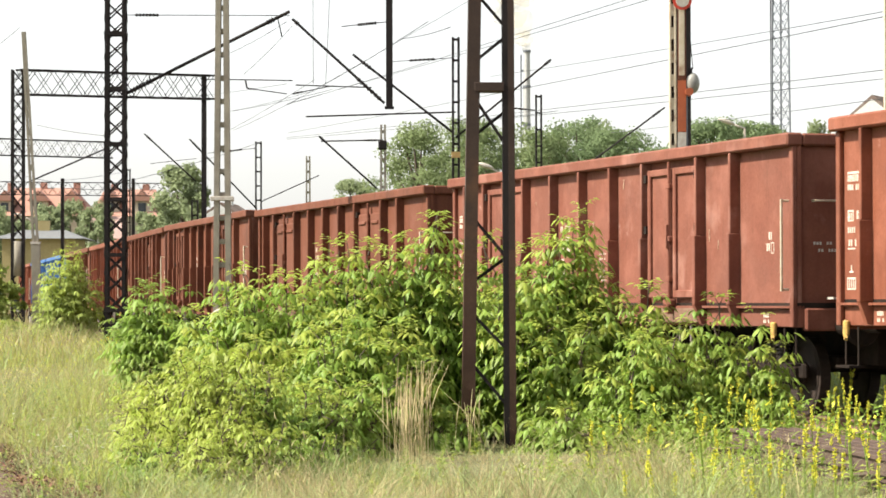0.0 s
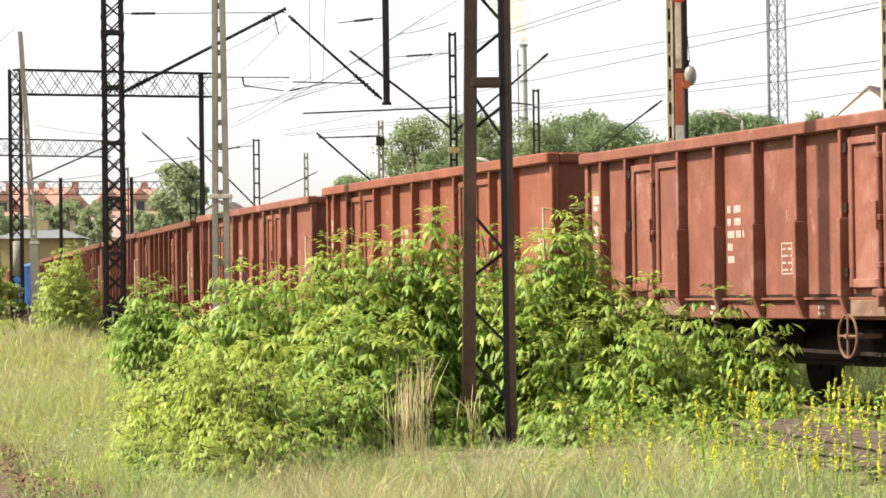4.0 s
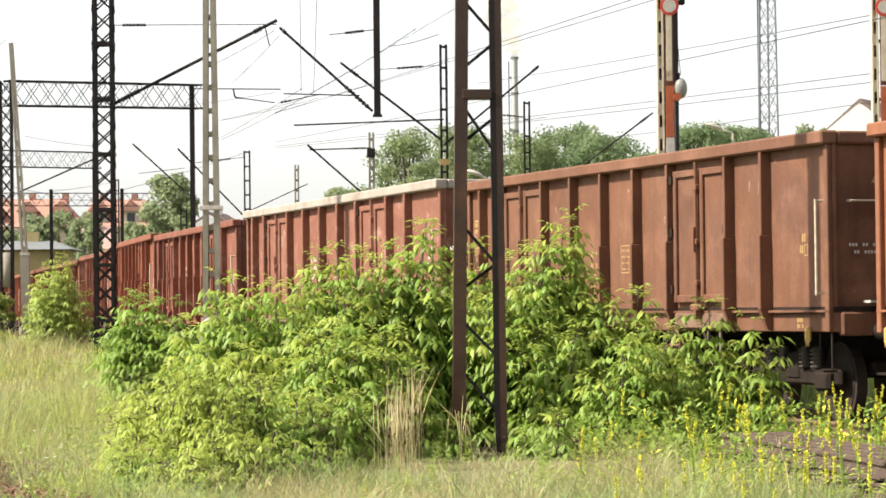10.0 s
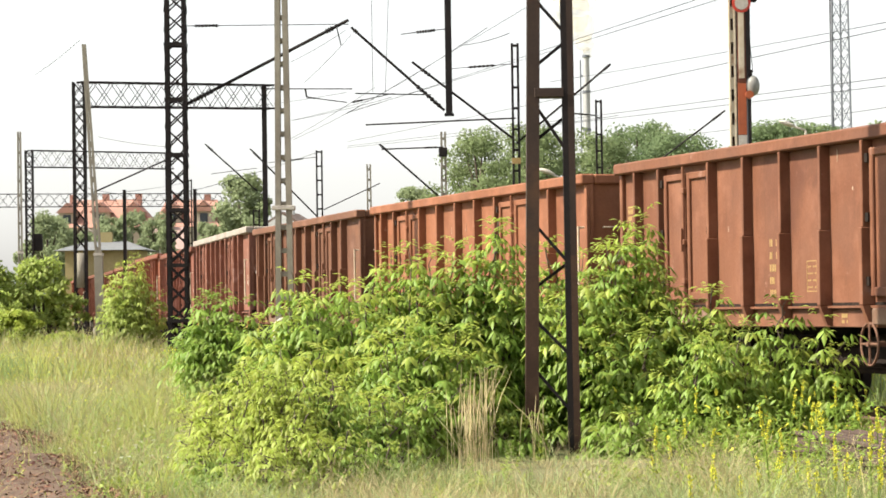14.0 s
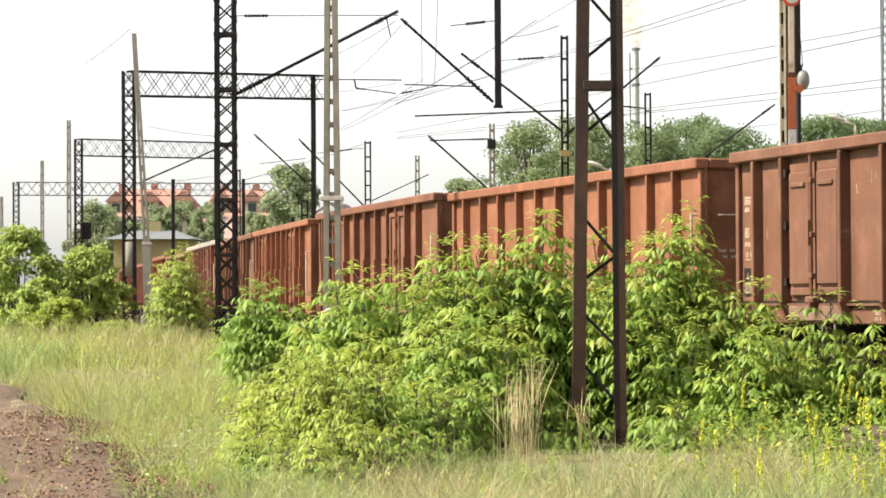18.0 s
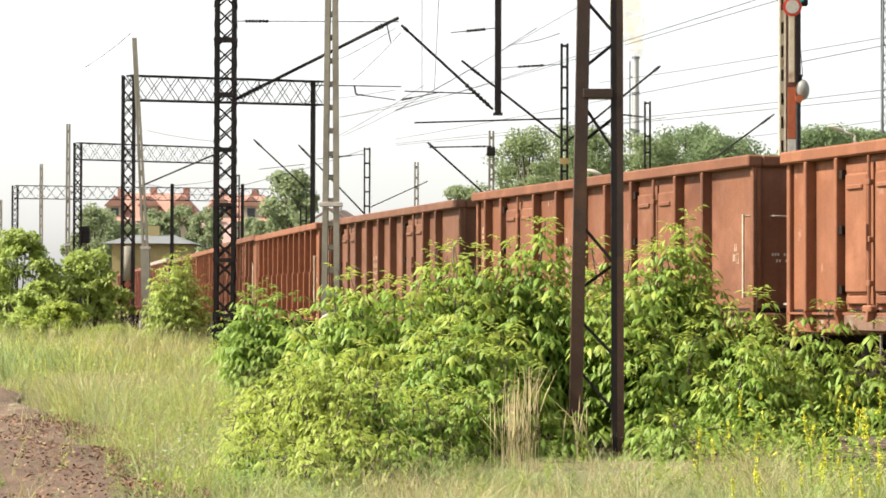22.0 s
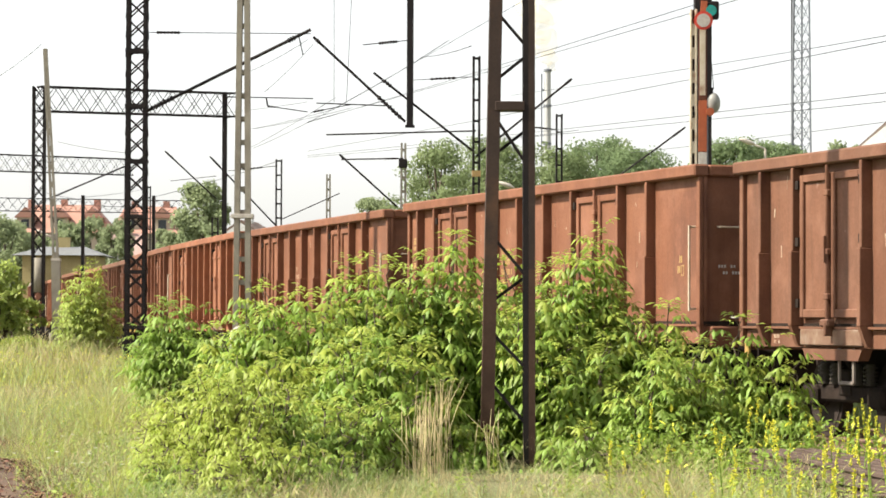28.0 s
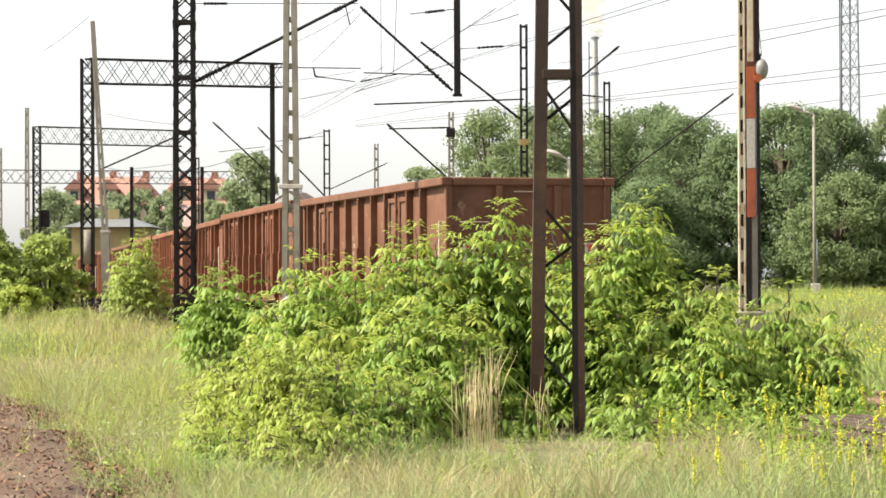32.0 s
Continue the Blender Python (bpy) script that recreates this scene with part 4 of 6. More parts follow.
def build_leaning_pole():
    z = gz(-9.9, 85)
    p = thing("concrete_pole", "leaning slotted concrete pole on a thick grey socket", "pole", pose(-9.9, 85, z))
    part("socket", add_bar(bmesh.new(), (0.06, 0, -0.1), (0.01, 0, 3.37 - z), 0.25, 0.25, (0, -1, 0)), CONCRETE, p)
    for s in (-1, 1):
        part("flange", add_bar(bmesh.new(), (0.01 + s * 0.065, 0, 3.3 - z), (-0.35 + s * 0.03, 0, 9.67 - z), 0.062, 0.16, (0, -1, 0)), CONCRETE, p)
    for k in range(12):
        q = (k + 0.3) / 12
        zz = 3.37 - z + 6.3 * q
        box_part("rung", p, CONCRETE, 0.01 - 0.36 * q - 0.045, 0.01 - 0.36 * q + 0.045, -0.07, 0.07, zz - 0.09, zz + 0.09)
    box_part("band", p, WHITE_PAINT, -0.13, 0.15, -0.135, 0.135, 3.36 - z, 3.43 - z, 0.0, "narrow whitewashed band")


build_leaning_pole()


def build_lattice_mast():
    x, y = -5.48, 62
    z = gz(x, y)
    m = thing("lattice_mast", "dark four-legged lattice steel mast with cantilever", "mast", pose(x, y, z))
    lattice_column(m, 9.6, 0.45, 22, STEEL_BLACK, 0.08, 0.034, 8)
    box_part("footing", m, CONCRETE, -0.4, 0.4, -0.4, 0.4, -0.3, 0.12)
    s = strut(m, (0.2, 0, 6.15 - z), (3.77, 0, 7.95 - z), 0.036, ((0.03, 0.16, 7), (0.86, 0.90, 3)))
    strut(m, (0.2, 0, 7.87 - z), (3.77, 0, 7.86 - z), 0.009, ((0.06, 0.2, 7),), "tie_wire")
    strut(m, (3.5, 0, 7.85 - z), (3.6, 0, 7.4 - z), 0.012, (), "dropper")


build_lattice_mast()


def build_gantry(xl, yl, xr, yr, top, deep, col, post, n, label):
    z = min(gz(xl, yl), gz(xr, yr))
    g = thing("gantry", label, "gantry", pose(0, 0, z), "railway gantries")
    girder(g, (xl, yl, top - z), (xr, yr, top - z + 0.2), deep, 0.25, n, STEEL_BLACK)
    h = top - z
    k = col / 2
    for sx in (-1, 1):
        for sy in (-1, 1):
            part("leg", add_box(bmesh.new(), sx * k - 0.035, sx * k + 0.035, sy * k - 0.035, sy * k + 0.035, 0, h), STEEL_BLACK, g, at=pose(xl, yl, 0))
    nn = int(h / 0.45)
    o = Vector((xl, yl, 0))
    t = Vector((0, 0, h))
    for p, q in (((-k, -k), (k, -k)), ((-k, k), (k, k)), ((-k, -k), (-k, k)), ((k, -k), (k, k))):
        p, q = o + Vector((*p, 0)), o + Vector((*q, 0))
        lattice_parts(g, p, p + t, q, q + t, nn, 0.03, STEEL_BLACK)
    bm = bmesh.new()
    add_box(bm, -post / 2, post / 2, -post / 2, post / 2, 0, h + 0.2)
    part("column", bm, STEEL_BLACK, g, at=pose(xr - 0.28, yr, 0))
    return g


g1 = build_gantry(-11.64, 95, -5.48, 100, 9.35, 0.82, 0.36, 0.17, 12, "dark lattice steel gantry across the track")
g2 = build_gantry(-21.04, 150, -14.24, 158, 10.25, 0.88, 0.36, 0.2, 13, "distant dark lattice steel gantry")
g3 = build_gantry(-38.95, 240, -14.5, 252, 11.8, 1.1, 0.45, 0.3, 30, "far dark lattice steel gantry")
bm = add_rod(bmesh.new(), (0, 0, 0), (0, 0, 1.15), 0.19, sides=16)
smooth(part("sleeve", bm, CONCRETE, g1, "grey drum fixed round the column", at=pose(-11.64, 94.95, 2.45)))
box_part("signal_box", g2, STEEL_BLACK, -20.95, -20.4, 149.9, 150.3, 4.9, 5.8, 0.05, "small dark equipment box")


def build_hanging_post():
    """A drop post with its cantilever, on a beam that crosses high over the track."""
    g = thing("drop_post", "dark box-section post hanging from a high beam", "gantry", pose(0.44, 60, 5.71))
    part("post", add_box(bmesh.new(), -0.07, 0.07, -0.07, 0.07, 0, 5.6, 0.008), STEEL_BLACK, g)
    part("beam", add_box(bmesh.new(), -6.4, 6.4, -0.2, 0.2, 5.6, 6.0), STEEL_BLACK, g)
    part("column", add_box(bmesh.new(), 6.0, 6.35, -0.17, 0.17, -5.4, 5.6), STEEL_BLACK, g)
    part("foot", add_box(bmesh.new(), -0.1, 0.1, -0.1, 0.1, -0.02, 0.03), STEEL_BLACK, g)
    strut(g, (-2.04, 0, 1.88), (-0.1, 0, 0.1), 0.028, ((0.03, 0.06, 2), (0.70, 0.95, 7)))
    strut(g, (-1.0, 0, 1.72), (-0.05, 0, 1.82), 0.010, ((0.35, 0.75, 7),), "tie_wire")


build_hanging_post()


def build_channel_mast(x, y, top, w, label, struts=(), band=None):
    z = gz(x, y)
    m = thing("channel_mast", label, "mast", pose(x, y, z), "channel masts")
    h = top - z
    for s in (-1, 1):
        part("leg", add_box(bmesh.new(), s * w / 2 - 0.03, s * w / 2 + 0.03, -0.09, 0.09, 0, h), STEEL_BLACK, m)
    first = None
    for k in range(int(h / 0.55)):
        mm = pose(0, 0, h - 0.06 - k * 0.55)
        if first is None:
            first = part("cross_bar", add_box(bmesh.new(), -w / 2 + 0.03, w / 2 - 0.03, -0.05, 0.05, -0.03, 0.03), STEEL_BLACK, m, at=mm)
        else:
            again(first, mm)
    if band:
        box_part("band", m, YELLOW_MARK, -w / 2 - 0.04, w / 2 + 0.04, -0.1, 0.1, band - z - 0.08, band - z + 0.08, 0, "yellow painted band")
    for a_, b_, r, beads in struts:
        strut(m, (a_[0] - x, 0, a_[1] - z), (b_[0] - x, 0, b_[1] - z), r, beads)
    return m


build_channel_mast(2.3, 75, 8.59, 0.15, "dark steel channel mast with yellow band", (((2.2, 6.1), (-0.41, 8.14), 0.032, ((0.82, 0.9, 3),)), ((2.3, 5.95), (4.82, 8.01), 0.028, ((0.93, 0.98, 3),)), ((2.25, 8.05), (0.6, 7.95), 0.009, ((0.3, 0.7, 6),)), ((2.3, 6.62), (-1.65, 6.50), 0.022, ())), 5.49)
build_channel_mast(5.68, 95, 8.52, 0.17, "dark steel channel mast against the trees", (((5.6, 8.0), (4.6, 8.1), 0.02, ((0.3, 0.8, 5),)), ((5.7, 5.0), (9.9, 8.1), 0.03, ((0.9, 0.96, 3),))))
build_channel_mast(-4.24, 110, 7.8, 0.2, "slim dark channel mast behind the wagons", (((-4.3, 5.2), (-6.9, 7.9), 0.03, ((0.85, 0.95, 4),)), ((-4.3, 7.55), (-6.2, 7.35), 0.012, ((0.3, 0.7, 6),)), ((-4.1, 5.5), (-1.9, 6.5), 0.02, ())))
build_channel_mast(-6.75, 111, 5.6, 0.22, "short dark post behind the wagons", (((-6.7, 6.3), (-8.71, 8.16), 0.03, ((0.85, 0.95, 4),)), ((-6.7, 7.2), (-8.5, 7.0), 0.012, ())))
build_channel_mast(-10.7, 100, 5.95, 0.05, "slim dark post near the roofs")
build_channel_mast(-8.23, 100, 5.95, 0.05, "slim dark post near the roofs")
build_channel_mast(-12.6, 150, 8.6, 0.16, "far dark steel post near the roofs")


def build_pole_arms():
    p = thing("cantilever", "dark cantilever arm with junction box on the pole", "bracket", pose(0.46, 89.8, 0))
    strut(p, (-0.2, 0, 5.2), (-2.02, 0, 6.84), 0.03, ((0.9, 0.96, 3),))
    strut(p, (0.0, 0, 6.72), (-1.96, 0, 6.68), 0.022, ((0.1, 0.3, 4),))
    box_part("junction_box", p, STEEL_BLACK, -0.15, 0.12, -0.12, 0.15, 6.42, 6.70, 0.02)
    p = thing("cantilever", "thin dark registration arm of the overhead line", "bracket", pose(-4.85, 99.8, 9.4), "registration arms")
    strut(p, (-0.9, 0.05, 0.02), (2.2, 0, -0.03), 0.02)
    strut(p, (0.55, 0, -0.02), (0.6, 0, -0.3), 0.03)
    strut(p, (0.6, 0, -0.3), (2.0, 0, -0.5), 0.018, ((0.0, 0.2, 3),))
    p = thing("cantilever", "thin dark registration arm of the overhead line", "bracket", pose(-2.3, 90, 8.47), "registration arms")
    strut(p, (0, 0, 0), (2.4, 0, -0.08), 0.02)
    strut(p, (-0.1, 0, -0.28), (1.2, 0, -0.02), 0.016, ((0.0, 0.25, 3),))

    p = thing("cantilever", "long dark sloping strut of the overhead line", "bracket", pose(-9.76, 84.0, 5.35), "sloping struts")
    strut(p, (-0.24, 1.0, -0.1), (1.99, 0, 0.77), 0.026)


build_pole_arms()


# ---- overhead wires ----
def wire(points, r, name="overhead_wire", sag=0.0):
    a, b = Vector(points[0]), Vector(points[1])
    n = 10
    t = [k / n for k in range(n + 1)]
    path = [a.lerp(b, q) - Vector((0, 0, sag * 4 * q * (1 - q))) for q in t]
    d = (b - a).normalized()
    side = d.cross(Vector((0, 0, 1))).normalized()
    up = side.cross(d)
    bm = bmesh.new()
    rings = [[bm.verts.new(p + side * r * cu + up * r * su) for cu, su in ((1, 0), (0, 1), (-1, 0), (0, -1))] for p in path]
    for r0, r1 in zip(rings[:-1], rings[1:]):
        for i in range(4):
            bm.faces.new((r0[i], r0[(i + 1) % 4], r1[(i + 1) % 4], r1[i]))
    return tagged(part(name, bm, WIRE), "thin dark overhead line wire", "wire", group="overhead wires")


WIRES = (
    ((-3.44, 120.0, 9.91), (9.2, 48.0, 8.28)),
    ((-3.55, 124.0, 10.23), (9.58, 50.0, 8.33)),
    ((4.71, 110.0, 10.32), (11.5, 60.0, 7.86)),
    ((-4.29, 150.0, 10.48), (9.96, 52.0, 6.95)),
    ((-4.29, 150.0, 10.25), (11.5, 60.0, 6.59)),
    ((-4.29, 150.0, 10.16), (12.26, 64.0, 6.71)),
    ((9.89, 120.0, 8.69), (13.41, 70.0, 6.72)),
    ((-4.01, 140.0, 11.26), (8.63, 45.0, 10.53)),
    ((-7.57, 150.0, 11.58), (-1.69, 90.0, 8.29)),
    ((-6.56, 130.0, 9.33), (-1.5, 80.0, 7.87)),
    ((-9.56, 140.0, 11.61), (-2.86, 100.0, 9.27)),
    ((-12.75, 110.0, 8.44), (-8.56, 95.0, 7.14)),
    ((-13.09, 95.0, 9.63), (-9.76, 80.0, 9.32)),
    ((-1.75, 90.0, 12.08), (-1.74, 90.0, 8.49)),
    ((-1.19, 90.0, 12.08), (-1.35, 90.0, 8.49)),
    ((-4.14, 95.0, 9.22), (-2.14, 80.0, 9.36)),
    ((-4.68, 95.0, 9.88), (-2.3, 80.0, 9.49)),
    ((-5.93, 125.0, 9.13), (-1.78, 95.0, 8.7)),
    ((-5.93, 125.0, 9.98), (-1.18, 92.0, 8.48)),
    ((-1.78, 95.0, 8.7), (1.26, 60.0, 7.54)),
    ((0.83, 75.0, 8.56), (1.73, 60.0, 7.42)),
    ((2.93, 95.0, 7.67), (5.33, 80.0, 6.99)),
    ((-8.23, 100.0, 5.9), (-4.24, 110.0, 7.75)),
    ((-10.7, 100.0, 5.88), (-12.6, 150.0, 8.5)),
    ((-8.23, 100.0, 5.6), (-10.7, 100.0, 5.62)),
    ((-10.7, 100.0, 5.8), (-11.64, 95.0, 5.9)),
)
for a_, b_ in WIRES:
    wire((a_, b_), 0.009, sag=0.05)


# ---- signals ----
def build_signal(x, y, label):
    z = gz(x, y) - 0.1
    s = thing("signal_post", label, "signal", pose(x, y, z), "semaphore signals")
    top = 7.45 - z
    base = 1.2 - z
    bm = bmesh.new()
    add_box(bm, -0.30, 0.34, -0.28, 0.28, 0, base, 0.03)
    part("footing", bm, CONCRETE, s)
    # pierced cream post
    for u in (-0.236, -0.142):
        part("flange", add_box(bmesh.new(), u - 0.018, u + 0.018, -0.07, 0.07, base - 0.6, top, 0.004), CREAM, s)
    part("web", add_box(bmesh.new(), -0.215, -0.165, 0.03, 0.06, base, top), STEEL_RUSTY, s, "rust-stained web plate")
    first = None
    for k in range(int((top - base) / 0.44)):
        m = pose(-0.189, 0, base + 0.15 + k * 0.44)
        if first is None:
            first = part("rung", add_box(bmesh.new(), -0.029, 0.029, -0.06, 0.03, -0.11, 0.11, 0.004), CREAM, s, at=m)
        else:
            again(first, m)
    part("post", add_box(bmesh.new(), 0.0, 0.10, 0.0, 0.10, base - 0.2, 3.0 - z, 0.006), CONCRETE, s)
    # warning boards, one above the other
    for z0, z1, mat_, what in ((2.95, 3.85, ORANGE, "faded orange board"), (3.86, 4.78, WHITE_PAINT, "white board"), (4.79, 5.75, ORANGE, "faded orange board"), (5.76, 7.2, RUST_DARK, "dark red arm rim")):
        part("board", add_box(bmesh.new(), -0.098, 0.058, -0.075, -0.04, z0 - z, z1 - z, 0.004), mat_, s, what)
    part("arm_strip", add_box(bmesh.new(), -0.078, 0.030, -0.084, -0.074, 5.84 - z, 7.12 - z, 0.004), CREAM, s, "chipped cream strip")
    part("edge_angle", add_box(bmesh.new(), 0.06, 0.085, -0.06, 0.0, 3.0 - z, 5.6 - z), STEEL_GREY, s)
    for zz in (3.0, 4.3, 5.5, 6.6):
        part("bracket", add_box(bmesh.new(), -0.252, 0.05, -0.035, 0.04, zz - z - 0.03, zz - z + 0.03), STEEL_BLACK, s)
    # lantern with chimney and hood
    c = Vector((0.14, -0.02, 5.65 - z))
    bm = bmesh.new()
    bmesh.ops.create_uvsphere(bm, u_segments=20, v_segments=12, radius=0.18, matrix=Matrix.Translation(c + Vector((0.05, 0, 0.05))) @ Matrix.Diagonal((0.70, 0.65, 1.08, 1)))
    lamp = smooth(part("lantern", bm, LANTERN, s, "dull grey round lantern hood"))
    part("chimney", add_rod(bmesh.new(), c + Vector((0.0, 0, 0.17)), c + Vector((0.0, 0, 0.34)), 0.04, sides=12), STEEL_BLACK, lamp)
    part("lantern_bracket", add_rod(bmesh.new(), (c.x - 0.03, -0.16, c.z - 0.12), (c.x - 0.03, 0.05, c.z - 0.12), 0.075, sides=18), ORANGE, lamp, "faded orange round bracket")
    part("cable", add_rod(bmesh.new(), c + Vector((0.05, 0, 0.3)), (0.05, 0, top + 0.2), 0.008, sides=5), STEEL_BLACK, s)
    # round end of the arm
    bm = bmesh.new()
    bmesh.ops.create_cone(bm, cap_ends=True, segments=28, radius1=0.175, radius2=0.175, depth=0.03, matrix=Matrix.Translation((-0.02, -0.16, 7.23 - z)) @ pose(0, 0, 0, 90, 0, 0))
    disc = part("arm_disc", bm, RED_SIGN, s, "red-rimmed round arm end")
    bm = bmesh.new()
    bmesh.ops.create_cone(bm, cap_ends=True, segments=28, radius1=0.125, radius2=0.125, depth=0.012, matrix=Matrix.Translation((-0.02, -0.182, 7.23 - z)) @ pose(0, 0, 0, 90, 0, 0))
    part("disc_face", bm, WHITE_PAINT, disc)
    part("arm", add_bar(bmesh.new(), (-0.02, -0.12, 7.3 - z), (0.0, -0.12, 7.6 - z), 0.12, 0.03, (0, -1, 0)), ORANGE, s)
    bm = bmesh.new()
    bmesh.ops.create_cone(bm, cap_ends=True, segments=20, radius1=0.10, radius2=0.10, depth=0.05, matrix=Matrix.Translation((0.13, -0.12, 7.42 - z)) @ pose(0, 0, 0, 90, 0, 0))
    part("spectacle", bm, TEAL, s, "round green signal glass")
    part("spectacle_frame", add_box(bmesh.new(), -0.02, 0.28, -0.10, -0.06, 7.25 - z, 7.6 - z, 0.03), STEEL_BLACK, s)


LANTERN = material("dull_grey_enamel", (0.27, 0.265, 0.245), (0.20, 0.19, 0.17), 0.4, scale=7)
TEAL = material("green_signal_glass", (0.02, 0.28, 0.24), None, 0.15, scale=5, bump=0)
build_signal(5.86, 53, "cream and orange semaphore signal post with grey lantern")
build_signal(9.98, 53.5, "cream and orange semaphore signal post near the house")


# ---- street lamps, tower, chimney ----
def build_street_lamp(x, y, top, arm, label):
    z = gz(x, y)
    s = thing("street_lamp", label, "lamp", pose(x, y, z), "street lamps")
    h = top - z
    smooth(part("pole", add_rod(bmesh.new(), (0, 0, 0), (0, 0, h), 0.075, 0.05, 10), CONCRETE, s))
    smooth(part("conduit", add_rod(bmesh.new(), (0.09, -0.04, 0.3), (0.09, -0.04, h * 0.35), 0.025, sides=8), STEEL_GREY, s))
    box_part("fuse_box", s, WHITE_PAINT, -0.16, 0.2, -0.18, -0.1, 0.45, 0.85, 0.02)
    smooth(part("arm", add_rod(bmesh.new(), (0, 0, h), (arm, 0, h + 0.18), 0.04, sides=8), WHITE_PAINT, s))
    bm = bmesh.new()
    bmesh.ops.create_uvsphere(bm, u_segments=14, v_segments=8, radius=0.3, matrix=Matrix.Translation((arm * 1.35, 0, h + 0.26)) @ pose(0, 0, 0, 0, 20, 0) @ Matrix.Diagonal((1.1, 0.45, 0.3, 1)))
    smooth(part("lamp_head", bm, WHITE_PAINT, s, "white oval lamp head"))


build_street_lamp(13.9, 105, 8.0, -0.5, "concrete street lamp with a white head before trees")
build_street_lamp(5.0, 108, 6.5, -0.4, "street lamp with a white head among trees")
build_street_lamp(-17.6, 150, 5.9, -0.5, "street lamp with a white head near the roofs")


def build_tower():
    x, y = 36.3, 250
    t = thing("radio_tower", "tall slender grey lattice radio tower", "tower", pose(x, y, gz(x, y)))
    h, r = 46.0, 0.75
    legs = [Vector((r * math.cos(a), r * math.sin(a), 0)) for a in (radians(200), radians(320), radians(80))]
    for p in legs:
        part("leg", add_rod(bmesh.new(), p * 1.5, p * 0.75 + Vector((0, 0, h)), 0.13 if p is legs[0] else 0.09, sides=6), STEEL_GREY, t)
    for i in range(3):
        bm = bmesh.new()
        a, b = legs[i], legs[(i + 1) % 3]
        n = 30
        for k in range(n):
            f0, f1 = 1.5 - 0.75 * k / n, 1.5 - 0.75 * (k + 1) / n
            add_bar(bm, a * f0 + Vector((0, 0, h * k / n)), b * f1 + Vector((0, 0, h * (k + 1) / n)), 0.05)
            add_bar(bm, b * f0 + Vector((0, 0, h * k / n)), a * f1 + Vector((0, 0, h * (k + 1) / n)), 0.05)
        tagged(part("bracing", bm, STEEL_GREY, t), kind="stuff")
    part("ladder", add_box(bmesh.new(), -0.95, -0.72, -0.3, -0.1, 0, h), STEEL_BLACK, t)


build_tower()


def build_chimney():
    x, y = 33.4, 600
    c = thing("chimney", "tall pale concrete factory chimney, smoking", "chimney", pose(x, y, 0))
    h = 54.5
    part("shaft", add_rod(bmesh.new(), (0, 0, 0), (0, 0, h), 0.95, 0.68, 20), CHIMNEY, c)
    for zz in (h - 0.5, h - 8, h - 16):
        part("ring", add_rod(bmesh.new(), (0, 0, zz), (0, 0, zz + 0.5), 0.86, sides=20), STEEL_GREY, c)
    part("ladder", add_box(bmesh.new(), -1.35, -1.1, -0.3, 0.1, 2, h - 1), STEEL_GREY, c)
    for k in range(5):
        part("ladder_stay", add_box(bmesh.new(), -1.3, -0.6, -0.1, 0, 6 + k * 11, 6.3 + k * 11), STEEL_GREY, c)


CHIMNEY = material("pale_chimney_concrete", (0.46, 0.46, 0.46), (0.40, 0.40, 0.40), 0.85, scale=0.3, fine=3)
build_chimney()


SMOKE = bpy.data.materials.new("thin_yellowish_smoke")
SMOKE.use_nodes = True
_n, _l = SMOKE.node_tree.nodes, SMOKE.node_tree.links
_d = _n.new("ShaderNodeBsdfDiffuse")
_d.inputs[0].default_value = (0.80, 0.73, 0.58, 1)
_t = _n.new("ShaderNodeBsdfTransparent")
_x = _n.new("ShaderNodeTexNoise")
_x.inputs["Scale"].default_value = 0.35
_r = _n.new("ShaderNodeMapRange")
_r.inputs["From Min"].default_value, _r.inputs["From Max"].default_value = 0.35, 0.75
_r.inputs["To Min"].default_value, _r.inputs["To Max"].default_value = 0.12, 0.55
_l.new(_x.outputs["Fac"], _r.inputs["Value"])
_m = _n.new("ShaderNodeMixShader")
_l.new(_r.outputs["Result"], _m.inputs[0])
_l.new(_t.outputs[0], _m.inputs[1])
_l.new(_d.outputs[0], _m.inputs[2])
_l.new(_m.outputs[0], _n["Material Output"].inputs["Surface"])


def build_smoke():
    rng = random.Random(4)
    s = thing("smoke_plume", "thin yellowish smoke plume drifting from the chimney", "smoke", pose(33.4, 600, 54.45))
    for k, (x, z, r) in enumerate(((0.0, 0.5, 1.0), (-0.5, 2.4, 1.8), (-1.4, 5.4, 3.0), (-3.6, 9.0, 4.0), (-2.4, 13.5, 4.6))):
        bm = bmesh.new()
        bmesh.ops.create_icosphere(bm, subdivisions=4, radius=r, matrix=Matrix.Translation((x, 0, z)))
        for v in bm.verts:
            v.co += (v.co - Vector((x, 0, z))) * 0.45 * noise.noise(v.co * (1.1 / r) + Vector((k * 7, 0, 0)))
        smooth(part("puff", bm, SMOKE, s))
    return s


SMOKE_PLUME = build_smoke()


# ---- buildings ----
WALL_YELLOW = material("yellow_render", (0.38, 0.31, 0.15), (0.33, 0.27, 0.13), 0.9, scale=0.6, fine=8)
WALL_CREAM = material("cream_render", (0.42, 0.37, 0.29), (0.36, 0.31, 0.25), 0.9, scale=0.4, fine=6)
WALL_WHITE = material("white_render", (0.55, 0.55, 0.54), (0.49, 0.49, 0.48), 0.85, scale=0.5, fine=6)
ROOF_RED = material("red_roof_tile", (0.40, 0.22, 0.17), (0.32, 0.17, 0.13), 0.85, scale=0.7, fine=7)
ROOF_PINK = material("pale_red_roof", (0.42, 0.29, 0.255), (0.36, 0.24, 0.21), 0.85, scale=0.7, fine=7)
